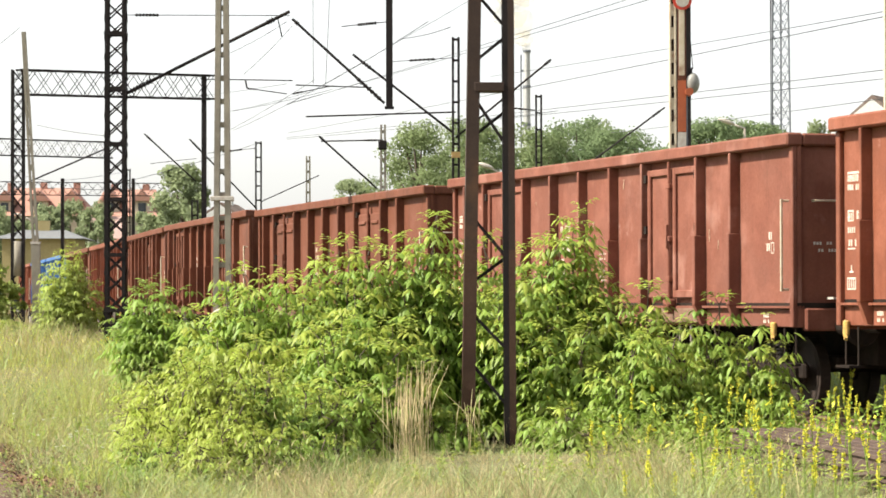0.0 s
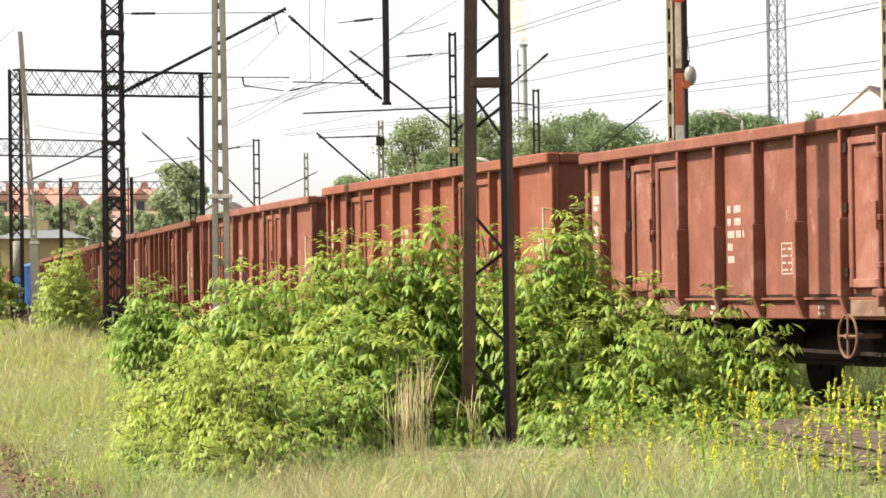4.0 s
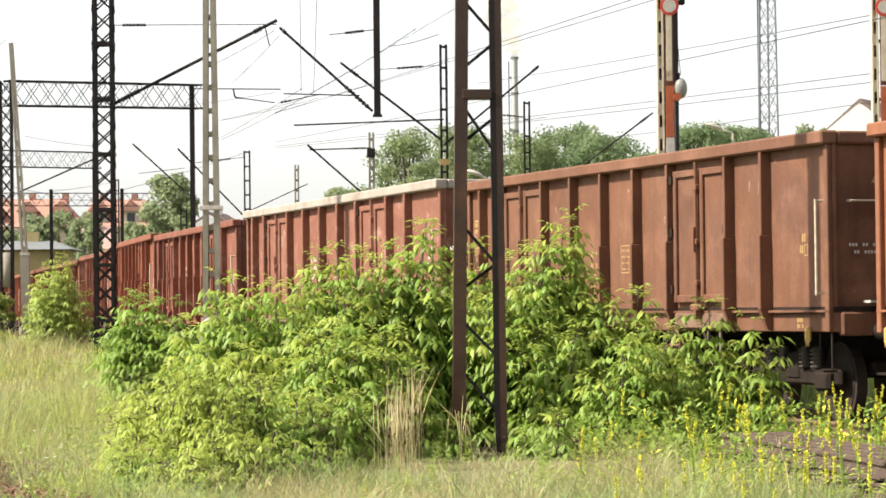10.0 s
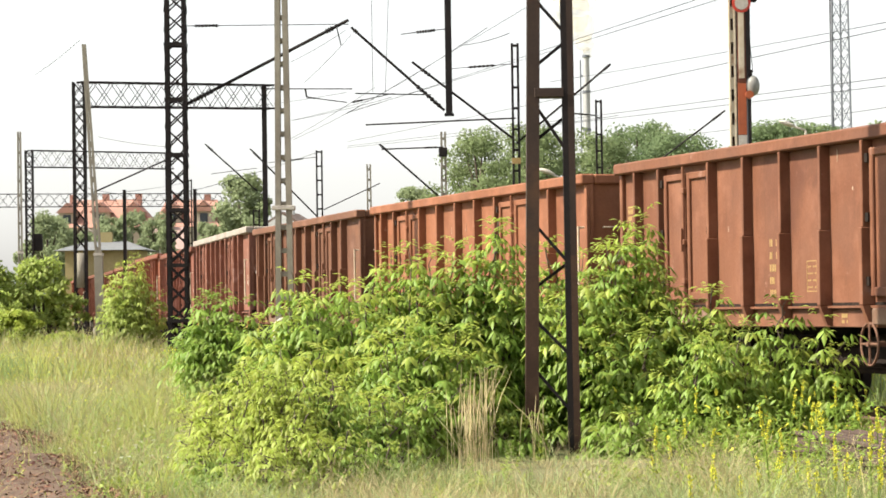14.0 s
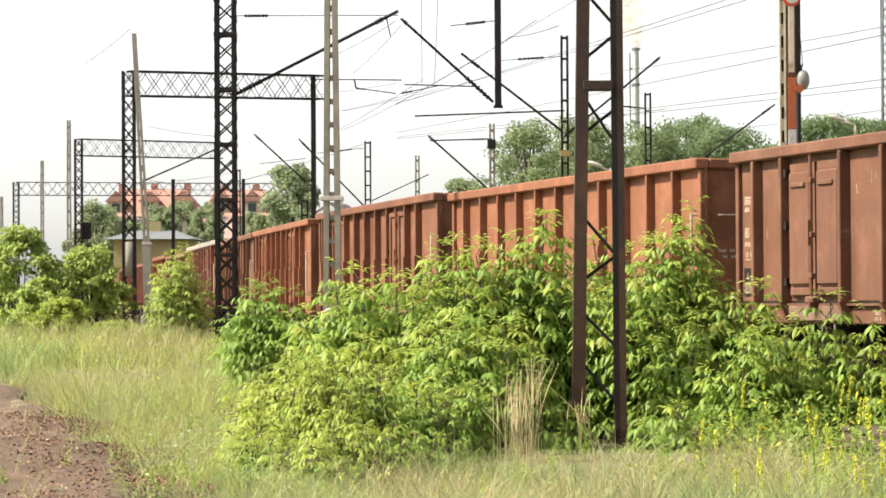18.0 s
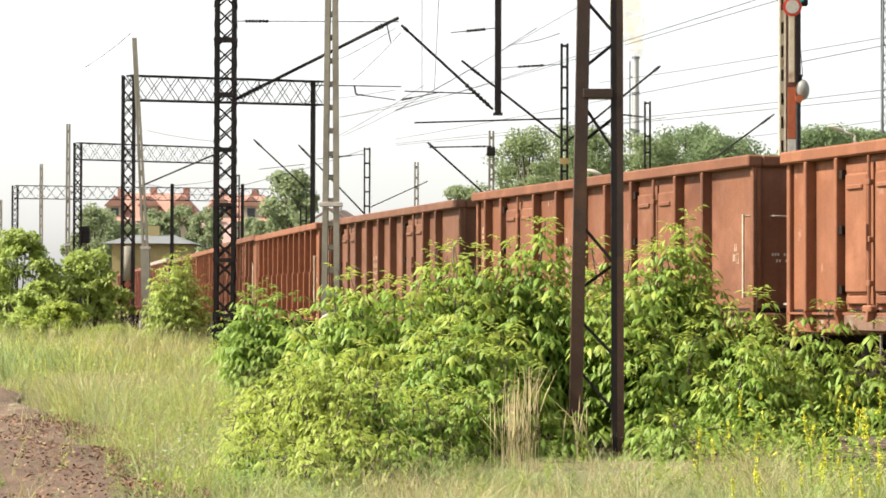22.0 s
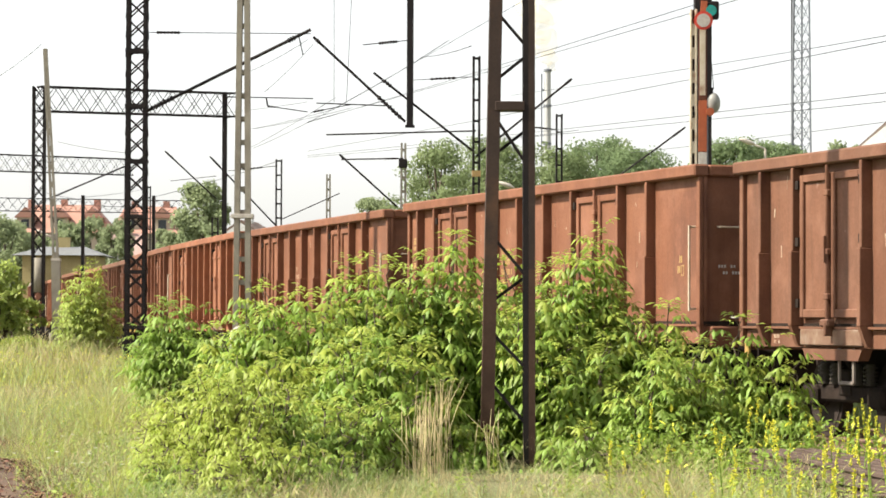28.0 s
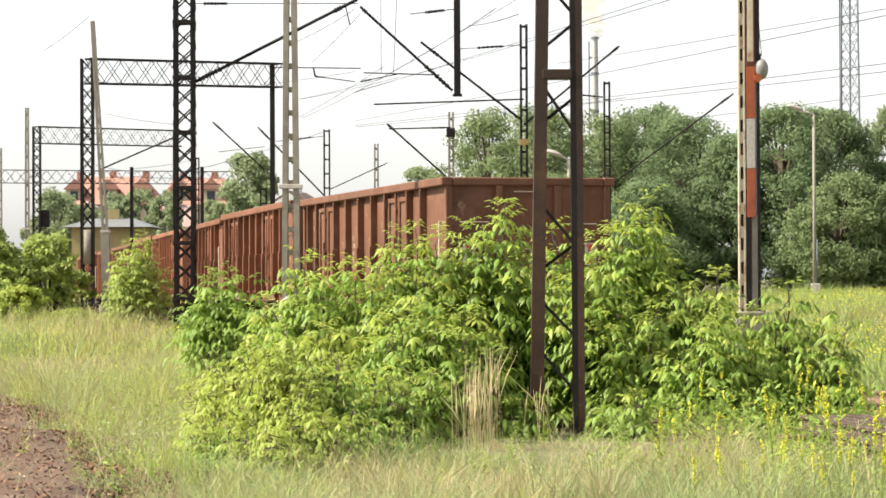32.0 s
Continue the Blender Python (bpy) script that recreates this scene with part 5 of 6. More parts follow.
ROOF_GREY = material("grey_sheet_roof", (0.17, 0.175, 0.18), (0.135, 0.14, 0.145), 0.8, scale=0.8, fine=6)
ROOF_BROWN = material("brown_roof_tile", (0.17, 0.125, 0.105), (0.14, 0.10, 0.085), 0.85, scale=0.8, fine=7)
PANE = material("dark_window_glass", (0.05, 0.06, 0.07), None, 0.12, scale=2, bump=0)


def build_house(x, y, w, d, eave, ridge, wall, roof, label, turn=0, rows=1, cols=4, dormers=0, chimneys=1, hip=0.0, z=None, over=0.4):
    z = gz(x, y) if z is None else z
    b = thing("house", label, "house", pose(x, y, z, 0, 0, turn))
    e, r = eave - z, ridge - z
    part("wall", add_box(bmesh.new(), -w / 2, w / 2, -d / 2, d / 2, -0.5, e), wall, b)
    bm = bmesh.new()
    v = [bm.verts.new(p) for p in ((-w / 2 - over, -d / 2 - over, e), (w / 2 + over, -d / 2 - over, e), (w / 2 + over, d / 2 + over, e), (-w / 2 - over, d / 2 + over, e), (-w / 2 - over + hip, 0, r), (w / 2 + over - hip, 0, r))]
    for f in ((0, 1, 5, 4), (2, 3, 4, 5), (1, 2, 5), (3, 0, 4), (3, 2, 1, 0)):
        bm.faces.new([v[i] for i in f])
    rf = part("roof", bm, roof, b)
    if not hip:
        for s in (-1, 1):
            bm = bmesh.new()
            t = [bm.verts.new(p) for p in ((s * (w / 2 + over + 0.01), -d / 2, e), (s * (w / 2 + over + 0.01), d / 2, e), (s * (w / 2 + over + 0.01), 0, r - 0.25), (s * (w / 2 + over - 0.1), -d / 2, e), (s * (w / 2 + over - 0.1), d / 2, e), (s * (w / 2 + over - 0.1), 0, r - 0.25))]
            for f in ((0, 1, 2), (5, 4, 3), (0, 3, 4, 1), (1, 4, 5, 2), (2, 5, 3, 0)):
                bm.faces.new([t[i] for i in f])
            part("gable", bm, wall, b)
    for k in range(chimneys):
        cx_ = (k + 0.5) / chimneys * w - w / 2
        part("chimney", add_box(bmesh.new(), cx_ - 0.35, cx_ + 0.35, -0.3, 0.3, r - 0.8, r + 0.55), wall if chimneys < 2 else ROOF_RED, rf)
    win = None
    for j in range(rows):
        for i in range(cols):
            m = pose((i + 0.5) / cols * w - w / 2, -d / 2, 1.0 + j * 2.8)
            if win is None:
                win = part("window", add_box(bmesh.new(), -0.6, 0.6, -0.05, 0.05, 0, 1.4), WHITE_PAINT, b, at=m)
                pane = part("pane", add_box(bmesh.new(), -0.5, 0.5, -0.062, -0.05, 0.1, 1.3), PANE, win)
            else:
                o = again(win, m)
                again(pane, pose(0, 0, 0), o)
    for k in range(dormers):
        cx_ = (k + 0.5) / dormers * w - w / 2
        bm = bmesh.new()
        add_box(bm, -0.9, 0.9, -d / 2 + 0.6, -d / 6, e + 0.2, e + 1.7)
        dm = part("dormer", bm, wall, b, at=pose(cx_, 0, 0))
        bm = bmesh.new()
        q = [bm.verts.new(p) for p in ((-1.15, -d / 2 + 0.3, e + 1.6), (1.15, -d / 2 + 0.3, e + 1.6), (0, -d / 2 + 0.3, e + 2.7), (-1.15, -d / 8, e + 1.6), (1.15, -d / 8, e + 1.6), (0, -d / 8, e + 2.7))]
        for f in ((0, 1, 2), (5, 4, 3), (0, 2, 5, 3), (2, 1, 4, 5), (1, 0, 3, 4)):
            bm.faces.new([q[i] for i in f])
        part("dormer_roof", bm, roof, dm)
        part("pane", add_box(bmesh.new(), -0.4, 0.4, -d / 2 + 0.55, -d / 2 + 0.6, e + 0.5, e + 1.4), PANE, dm)
    return b


build_house(-19.5, 172, 4.3, 6, 5.36, 5.95, WALL_YELLOW, ROOF_GREY, "yellow rendered house with low grey hipped roof", rows=1, cols=2, hip=1.5, over=0.6)
build_house(-34.6, 305, 10.5, 12, 10.6, 13.75, WALL_CREAM, ROOF_RED, "long cream house with steep red tiled roof", rows=2, cols=4, dormers=3, chimneys=3, hip=2.4)
build_house(-25.0, 300, 6.6, 12, 10.4, 13.4, WALL_CREAM, ROOF_RED, "cream house with red tiled roof and dormers", rows=2, cols=3, dormers=2, chimneys=2, hip=1)
build_house(-19.0, 205, 2.4, 5, 6.1, 7.75, WALL_WHITE, ROOF_PINK, "small white house with faded red roof", turn=12, cols=2, over=0.2)
build_house(-12.2, 250, 6, 8, 7.5, 10.2, WALL_WHITE, ROOF_BROWN, "white house with brown gable roof", turn=80, cols=2)
build_house(30.2, 163, 8, 5.4, 10.9, 13.2, WALL_WHITE, ROOF_BROWN, "white gabled house with brown tiled roof", turn=62, cols=2, over=0.08)


def build_footbridge():
    """The end of a stair ramp beside the trees."""
    x, y = 19.6, 138
    s = thing("stair_ramp", "concrete ramp with steel railings beside trees", "ramp", pose(x, y, 0))
    part("parapet", add_bar(bmesh.new(), (-0.2, 0, 9.0), (6.0, 0, 2.6), 0.5, 0.5), CONCRETE, s)
    for k in range(3):
        part("rail_bar", add_bar(bmesh.new(), (1.3, 1.5, 8.1 - k * 0.45), (9.0, 1.5, 8.1 - k * 0.45), 0.16), STEEL_GREY, s)
    for k in range(5):
        part("rail_post", add_box(bmesh.new(), 1.4 + k * 1.5, 1.5 + k * 1.5, 1.45, 1.55, 1.5, 8.2), STEEL_GREY, s)
    part("support", add_box(bmesh.new(), 4.0, 9.0, 0.2, 1.2, 0.5, 6.6), CONCRETE, s)


build_footbridge()


# ---- stack of old rails and sleepers in the grass ----
def build_stack():
    s = thing("rail_stack", "stack of rusty rails laid on old sleepers", "rail stack", pose(4.30, 25.6, 0.0, 0, 0, -83))
    first = None
    for row, zz in ((0, 0.22), (1, 0.04)):
        for k in range(5):
            m = pose(0.15 * row - 0.2 * (k % 2) * row, -0.32 + k * 0.165, zz, 0, 0, (k * 37 % 5 - 2) * 0.35)
            if first is None:
                bm = bmesh.new()
                add_box(bm, -3.0, 2.6, -0.07, 0.07, 0, 0.015)
                add_box(bm, -3.0, 2.6, -0.01, 0.01, 0.015, 0.11)
                add_box(bm, -3.0, 2.6, -0.036, 0.036, 0.11, 0.15, 0.006)
                first = part("rail", bm, OLD_RAIL, s, at=m)
            else:
                again(first, m)
    first = None
    for x in (-2.3, 0.0, 1.9):
        for zz in (-0.09, 0.165):
            m = pose(x + zz, 0, zz, 0, 0, 90)
            if first is None:
                first = part("sleeper", add_box(bmesh.new(), -0.75, 0.75, -0.11, 0.11, 0.0, 0.055, 0.01), TIMBER, s, at=m)
            else:
                again(first, m)


build_stack()


# ---- plants ----
def unit(v):
    return v / np.maximum(np.linalg.norm(v, axis=1), 1e-9)[:, None]


def leaflets(base, along, flat, length, width):
    """Pointed leaflets from their base, along and across; two bent halves each."""
    n = len(base)
    side = unit(np.cross(along, flat))
    up = unit(np.cross(side, along))
    L, Wd = length[:, None], width[:, None]
    p0 = base
    p1 = base + along * L * 0.42 + side * Wd - up * Wd * 0.25
    p2 = base + along * L - up * L * 0.22
    p3 = base + along * L * 0.42 - side * Wd - up * Wd * 0.25
    pm = base + along * L * 0.5 + up * L * 0.03
    v = np.stack([p0, p1, p2, p3, pm], 1).reshape(-1, 3)
    i = np.arange(n)[:, None] * 5
    f = np.concatenate([i + [0, 4, 1], i + [1, 4, 2], i + [2, 4, 3], i + [3, 4, 0]], 1).reshape(-1, 3)
    return v, f


def small_leaves(base, along, flat, length, width):
    """Plain pointed leaves for crowns further off."""
    side = unit(np.cross(along, flat))
    L, Wd = length[:, None], width[:, None]
    v = np.stack([base, base + along * L * 0.45 + side * Wd, base + along * L, base + along * L * 0.45 - side * Wd], 1).reshape(-1, 3)
    return v, np.arange(len(v)).reshape(-1, 4)


def tube(points, radii, sides=5):
    pts = np.asarray(points)
    n = len(pts)
    ang = np.linspace(0, 2 * math.pi, sides, endpoint=False)
    d = np.gradient(pts, axis=0)
    d /= np.linalg.norm(d, axis=1)[:, None]
    ref = np.array([0.3, 1.0, 0.1])
    u = np.cross(d, ref)
    u /= np.linalg.norm(u, axis=1)[:, None]
    w = np.cross(d, u)
    v = (pts[:, None] + np.asarray(radii)[:, None, None] * (np.cos(ang)[None, :, None] * u[:, None] + np.sin(ang)[None, :, None] * w[:, None])).reshape(-1, 3)
    i = (np.arange(n - 1)[:, None] * sides + np.arange(sides)[None]).ravel()
    j = (np.arange(n - 1)[:, None] * sides + (np.arange(sides)[None] + 1) % sides).ravel()
    return v, np.stack([i, j, j + sides, i + sides], 1)


def joined(pieces):
    vs, fs, off = [], [], 0
    for v, f in pieces:
        vs.append(v)
        fs.append(f + off)
        off += len(v)
    return np.concatenate(vs), np.concatenate(fs)


def shrub(x, y, height, spread, shoots, seed, label, leaf=LEAF, size=0.15, tip=LEAF_PALE, depth=None, lean=(0.0, 0.0)):
    """A shrub of many shoots with opposite compound leaves, whose leaflets hang."""
    rng = np.random.default_rng(seed)
    z = gz(x, y)
    depth = depth or spread * 0.7
    s = thing("shrub", label, "shrub", pose(x, y, z), "shrubs by the track")
    gap = 0.15 * size / 0.15
    stems, base, along, flat, length, tipness = [], [], [], [], [], []
    for k in range(int(shoots * 1.2)):
        ang = rng.uniform(0, 2 * math.pi)
        rr = math.sqrt(rng.random())
        foot = np.array([math.cos(ang) * rr * spread * 0.45, math.sin(ang) * rr * depth * 0.45, 0])
        end = np.array([math.cos(ang) * rr * spread + lean[0], math.sin(ang) * rr * depth + lean[1], 0])
        top = height * (1 - 0.42 * rr ** 2) * rng.choice((0.45, 0.65, 0.82, 0.94, 1.02, 1.12)) * rng.uniform(0.92, 1.05)
        n = 9
        t = np.linspace(0, 1, n)
        pts = foot[None] + (end - foot)[None] * (t ** 1.5)[:, None] + np.stack([0 * t, 0 * t, top * (1 - (1 - t) ** 1.35)], 1)
        pts[1:] += rng.normal(0, 0.03, (n - 1, 3))
        if k % 2 == 0:
            stems.append(tube(pts, 0.016 * (1 - t) + 0.004, 4))
        turn = rng.uniform(0, math.pi)
        for j, q in enumerate(np.arange(0.16 + 0.12 * rng.random(), 1.0, gap / max(0.4, top))):
            p = np.array([np.interp(q, t, pts[:, c]) for c in range(3)])
            a0 = turn + (j % 2) * math.pi / 2 + rng.normal(0, 0.25)
            young = q > 0.88
            for sgn in (0, math.pi):
                d = np.array([math.cos(a0 + sgn), math.sin(a0 + sgn), rng.uniform(0.7, 1.3) if young else rng.uniform(0.05, 0.55)])
                across = np.array([-d[1], d[0], 0.0])
                reach = size * (rng.uniform(0.6, 1.0) if young else rng.uniform(1.2, 2.5))
                hang = -rng.uniform(0.05, 0.4) if young else -rng.uniform(0.45, 1.0)
                face = np.array([0, 0, 1.0]) + 0.35 * d + rng.normal(0, 0.22, 3)
                scale = size * (rng.uniform(0.55, 0.8) if young else rng.uniform(0.85, 1.2))
                for f, way in ((0.55, across), (0.55, -across), (0.82, across), (0.82, -across), (1.0, None)):
                    w = d * 0.8 if way is None else way * 0.9 + d * 0.4
                    base.append(p + d * reach * f - np.array([0, 0, 0.25 * reach * f * f]))
                    along.append(w * np.array([1, 1, 0.4]) + np.array([0, 0, hang]) + rng.normal(0, 0.10, 3))
                    flat.append(face)
                    length.append(scale * (1.12 if way is None else rng.uniform(0.8, 1.05)))
                    tipness.append(q > 0.84)
    base, along, flat = np.array(base), unit(np.array(along)), unit(np.array(flat))
    length = np.array(length)
    v, f = leaflets(base, along, flat, length, length * 0.165)
    idx = np.repeat(np.array(tipness).astype(int), 4)
    raw_mesh("crown", v, f, leaf, s, [leaf, tip], idx)
    v, f = joined(stems)
    tagged(raw_mesh("stem", v, f, BARK, s), kind="stuff")
    return s


def bush(x, y, top, wide, seed, label, leaf, size=0.10, clumps=110, per=120):
    """A broad bush, leafy down to the ground: many small sprays on branching stems."""
    rng = np.random.default_rng(seed)
    z = gz(x, y)
    h = top - z
    s = thing("shrub", label, "shrub", pose(x, y, z), "shrubs at the meadow's edge")
    a = rng.uniform(0, 2 * math.pi, clumps)
    q = rng.random(clumps) ** 1.15
    rr = wide * np.sqrt(np.clip(1 - (0.15 + 0.85 * q) ** 2.4, 0.02, 1)) * rng.uniform(0.35, 1.05, clumps)
    cen = np.stack([np.cos(a) * rr, np.sin(a) * rr * 0.8, h * (0.03 + 0.91 * q) + rng.normal(0, 0.05 * h, clumps)], 1)
    rad = rng.uniform(0.10, 0.24, clumps) * wide
    d = unit(rng.normal(size=(clumps * per, 3))).reshape(clumps, per, 3)
    d[..., 2] = np.abs(d[..., 2]) * 0.8 - 0.25
    p = (cen[:, None] + d * rad[:, None, None] * (rng.random((clumps, per, 1)) ** 0.4)).reshape(-1, 3)
    p[:, 2] = np.maximum(p[:, 2], 0.04)
    dd = d.reshape(-1, 3)
    along = unit(np.cross(dd, rng.normal(0, 1, p.shape)) + 0.5 * dd + np.array([0, 0, -0.3]))
    flat = unit(0.35 * dd + np.array([-0.25, -0.15, 0.9]) + rng.normal(0, 0.3, p.shape))
    ln = size * rng.uniform(0.7, 1.3, len(p))
    v, f = small_leaves(p, along, flat, ln, ln * 0.30)
    raw_mesh("crown", v, f, leaf, s)
    limbs = []
    for c in cen[::4]:
        w = np.linspace(0, 1, 5)[:, None]
        foot = np.array([c[0] * 0.15, c[1] * 0.15, -0.05])
        limbs.append(tube(foot * (1 - w) + c * w + np.array([[0, 0, 0.15 * h]]) * np.sin(w * math.pi), 0.03 * (1 - w[:, 0] * 0.8), 4))
    tagged(raw_mesh("stem", *joined(limbs), BARK, s), kind="stuff")
    return s


shrub(-1.15, 32.0, 1.95, 1.05, 60, 1, "box elder shrub with drooping pale green leaves")
shrub(-0.1, 32.4, 2.2, 0.9, 66, 2, "tall box elder shrub with drooping pale green leaves")
shrub(0.62, 32.4, 2.3, 0.7, 58, 3, "tall box elder shrub around a steel mast")
shrub(1.5, 33.4, 2.2, 0.7, 55, 4, "box elder shrub in the shade of a mast")
shrub(2.2, 32.6, 2.5, 0.6, 70, 5, "dense box elder shrub with dark green leaves")
shrub(3.05, 32.4, 1.75, 0.6, 36, 6, "low box elder shrub before the wagons")
shrub(3.75, 31.2, 1.62, 0.32, 22, 7, "young box elder shoots with hanging leaves")
shrub(-1.3, 30.6, 1.2, 0.9, 60, 34, "low box elder shrub with pale leaves", LEAF_PALE)
shrub(-0.1, 30.9, 1.5, 0.8, 50, 35, "box elder shrub with drooping pale leaves")
shrub(1.7, 32.0, 1.7, 0.6, 46, 36, "box elder shrub behind a steel mast")
shrub(-0.2, 30.4, 1.25, 1.0, 60, 8, "low box elder shrub with pale leaves")
shrub(-1.9, 30.0, 0.95, 0.85, 55, 9, "low yellowish shrub in the grass", LEAF_PALE, 0.10, LEAF_PALE)
shrub(0.75, 30.4, 0.55, 0.4, 24, 10, "low shrub growing round a steel mast")
shrub(2.2, 31.6, 1.35, 0.6, 44, 11, "low box elder shrub with hanging leaves")
shrub(-1.75, 28.6, 0.75, 0.6, 46, 51, "low yellow-green shrub in the grass", LEAF_PALE, 0.10, LEAF_PALE)
shrub(-1.0, 28.9, 0.85, 0.65, 50, 52, "low yellow-green shrub below taller shoots", LEAF_PALE, 0.105, LEAF_PALE)
shrub(-0.3, 29.2, 0.8, 0.6, 46, 53, "low box elder shoots in the grass", LEAF, 0.11)
shrub(2.0, 29.8, 0.5, 0.4, 24, 54, "low box elder shoots before a mast", LEAF, 0.11)
shrub(2.85, 30.2, 1.2, 0.5, 36, 55, "box elder shoots with hanging leaves", LEAF, 0.12)
shrub(3.3, 30.6, 1.1, 0.45, 28, 56, "low box elder shoots by the rail stack", LEAF, 0.12)
shrub(-1.55, 27.4, 0.55, 0.5, 40, 57, "low yellow-green shoots in the grass", LEAF_PALE, 0.085, LEAF_PALE)
shrub(-0.8, 27.6, 0.5, 0.5, 40, 58, "low green shoots in the grass", LEAF, 0.085)
shrub(-2.2, 28.4, 0.5, 0.45, 30, 59, "low yellow-green shoots in the grass", LEAF_PALE, 0.085, LEAF_PALE)
shrub(-1.45, 25.6, 0.92, 0.50, 60, 61, "low yellow-green shoots in the grass", LEAF_PALE, 0.075, LEAF_PALE)
shrub(-1.95, 26.4, 0.7, 0.38, 34, 62, "low yellow-green shoots in the grass", LEAF_PALE, 0.075, LEAF_PALE)
shrub(-1.0, 26.0, 0.98, 0.48, 56, 63, "low green shoots below the taller shrubs", LEAF, 0.08)
shrub(-0.5, 26.4, 0.85, 0.42, 40, 64, "low green shoots below the taller shrubs", LEAF, 0.08)
for k, (x, y, h) in enumerate(((-1.80, 24.4, 0.44), (-1.45, 24.0, 0.46), (-1.12, 24.6, 0.52), (-0.82, 25.0, 0.46), (-1.95, 25.2, 0.46), (-1.25, 25.2, 0.6), (-0.45, 25.6, 0.4), (-2.1, 27.2, 0.5))):
    shrub(x, y, h, 0.36, 40, 80 + k, "low yellow-green shoots in the grass", LEAF_PALE if k % 3 else LEAF, 0.075, LEAF_PALE)
shrub(4.25, 31.0, 1.3, 0.28, 18, 65, "young box elder shoots before the wheels")
shrub(-2.95, 40, 1.7, 0.66, 80, 12, "dark green rounded shrub in the meadow", LEAF, 0.14, LEAF)
shrub(-1.6, 37, 1.5, 0.9, 60, 13, "mixed green shrub in the meadow", LEAF, 0.13)
shrub(-7.42, 71, 2.45, 0.88, 84, 14, "round bright green shrub beside a lattice mast", LEAF_BUSH, 0.15)
shrub(-5.7, 68, 1.1, 0.9, 44, 15, "low green shrub beside the track", LEAF, 0.13)
bush(-11.0, 75, 1.75, 1.05, 16, "low pale green shrub in the meadow", LEAF_PALE, 0.10)
bush(-9.4, 73, 1.15, 0.9, 68, "low pale green shrub in the meadow", LEAF_PALE, 0.10, 60)
bush(-11.5, 85, 3.35, 1.45, 17, "broad green shrub at the meadow's edge", LEAF_BUSH, 0.14, 130, 80)
bush(-13.5, 84, 3.85, 1.9, 18, "broad green shrub at the meadow's edge", LEAF_BUSH, 0.14, 150, 80)
bush(-15.7, 86, 3.7, 1.9, 66, "broad green shrub at the meadow's edge", LEAF_BUSH, 0.14, 130, 80)
bush(-12.5, 81, 2.3, 1.3, 67, "low green shrub before taller ones", LEAF_BUSH, 0.14, 80, 80)
bush(-17.6, 84, 3.6, 1.8, 19, "broad green shrub at the meadow's edge", LEAF_BUSH, 0.14, 100, 80)


def tree(x, y, top, wide, seed, label, leaf=LEAF_DARK, size=0.12, clumps=130, per=190, low=0.12, z=None):
    """A trunk with limbs, and a crown of many small clumps."""
    rng = np.random.default_rng(seed)
    z = gz(x, y) if z is None else z
    h = top - z
    s = thing("tree", label, "tree", pose(x, y, z), "trees behind the track")
    n = 8
    t = np.linspace(0, 1, n)
    trunk = np.stack([0.15 * np.sin(t * 3 + seed), 0.1 * np.cos(t * 2), t * h * 0.8], 1)
    limbs = [tube(trunk, 0.03 * h * (1 - t * 0.85), 7)]
    cen = []
    for k in range(clumps):
        a = rng.uniform(0, 2 * math.pi)
        q = rng.random()
        zz = low + (0.97 - low) * q
        prof = math.sin(math.pi * min(1, max(0.0, (zz - low) / (1.02 - low))) ** 0.75) ** 0.6
        rr = wide * prof * rng.uniform(0.45, 1.0)
        cen.append((math.cos(a) * rr, math.sin(a) * rr, zz * h))
        if k % 4 == 0:
            p0 = trunk[min(n - 1, int(zz * 0.7 * n))]
            p1 = np.array(cen[-1])
            w = np.linspace(0, 1, 5)[:, None]
            limbs.append(tube(p0 * (1 - w) + p1 * w + np.array([[0, 0, 0.25]]) * np.sin(w * math.pi), 0.012 * h * (1 - w[:, 0] * 0.8), 4))
    cen = np.array(cen)
    rad = rng.uniform(0.16, 0.30, clumps) * wide
    d = unit(rng.normal(size=(clumps, per, 3)).reshape(-1, 3)).reshape(clumps, per, 3)
    d[..., 2] *= 0.75
    p = (cen[:, None] + d * rad[:, None, None] * (rng.random((clumps, per, 1)) ** 0.4)).reshape(-1, 3)
    along = unit(np.cross(d.reshape(-1, 3), rng.normal(0, 1, p.shape)) + 0.3 * d.reshape(-1, 3))
    flat = unit(1.1 * d.reshape(-1, 3) + np.array([0, 0, 0.25]) + rng.normal(0, 0.22, p.shape))
    ln = size * rng.uniform(0.7, 1.3, len(p))
    v, f = small_leaves(p, along, flat, ln, ln * 0.40)
    raw_mesh("crown", v, f, leaf, s)
    v, f = joined(limbs)
    raw_mesh("trunk", v, f, BARK, s)
    return s


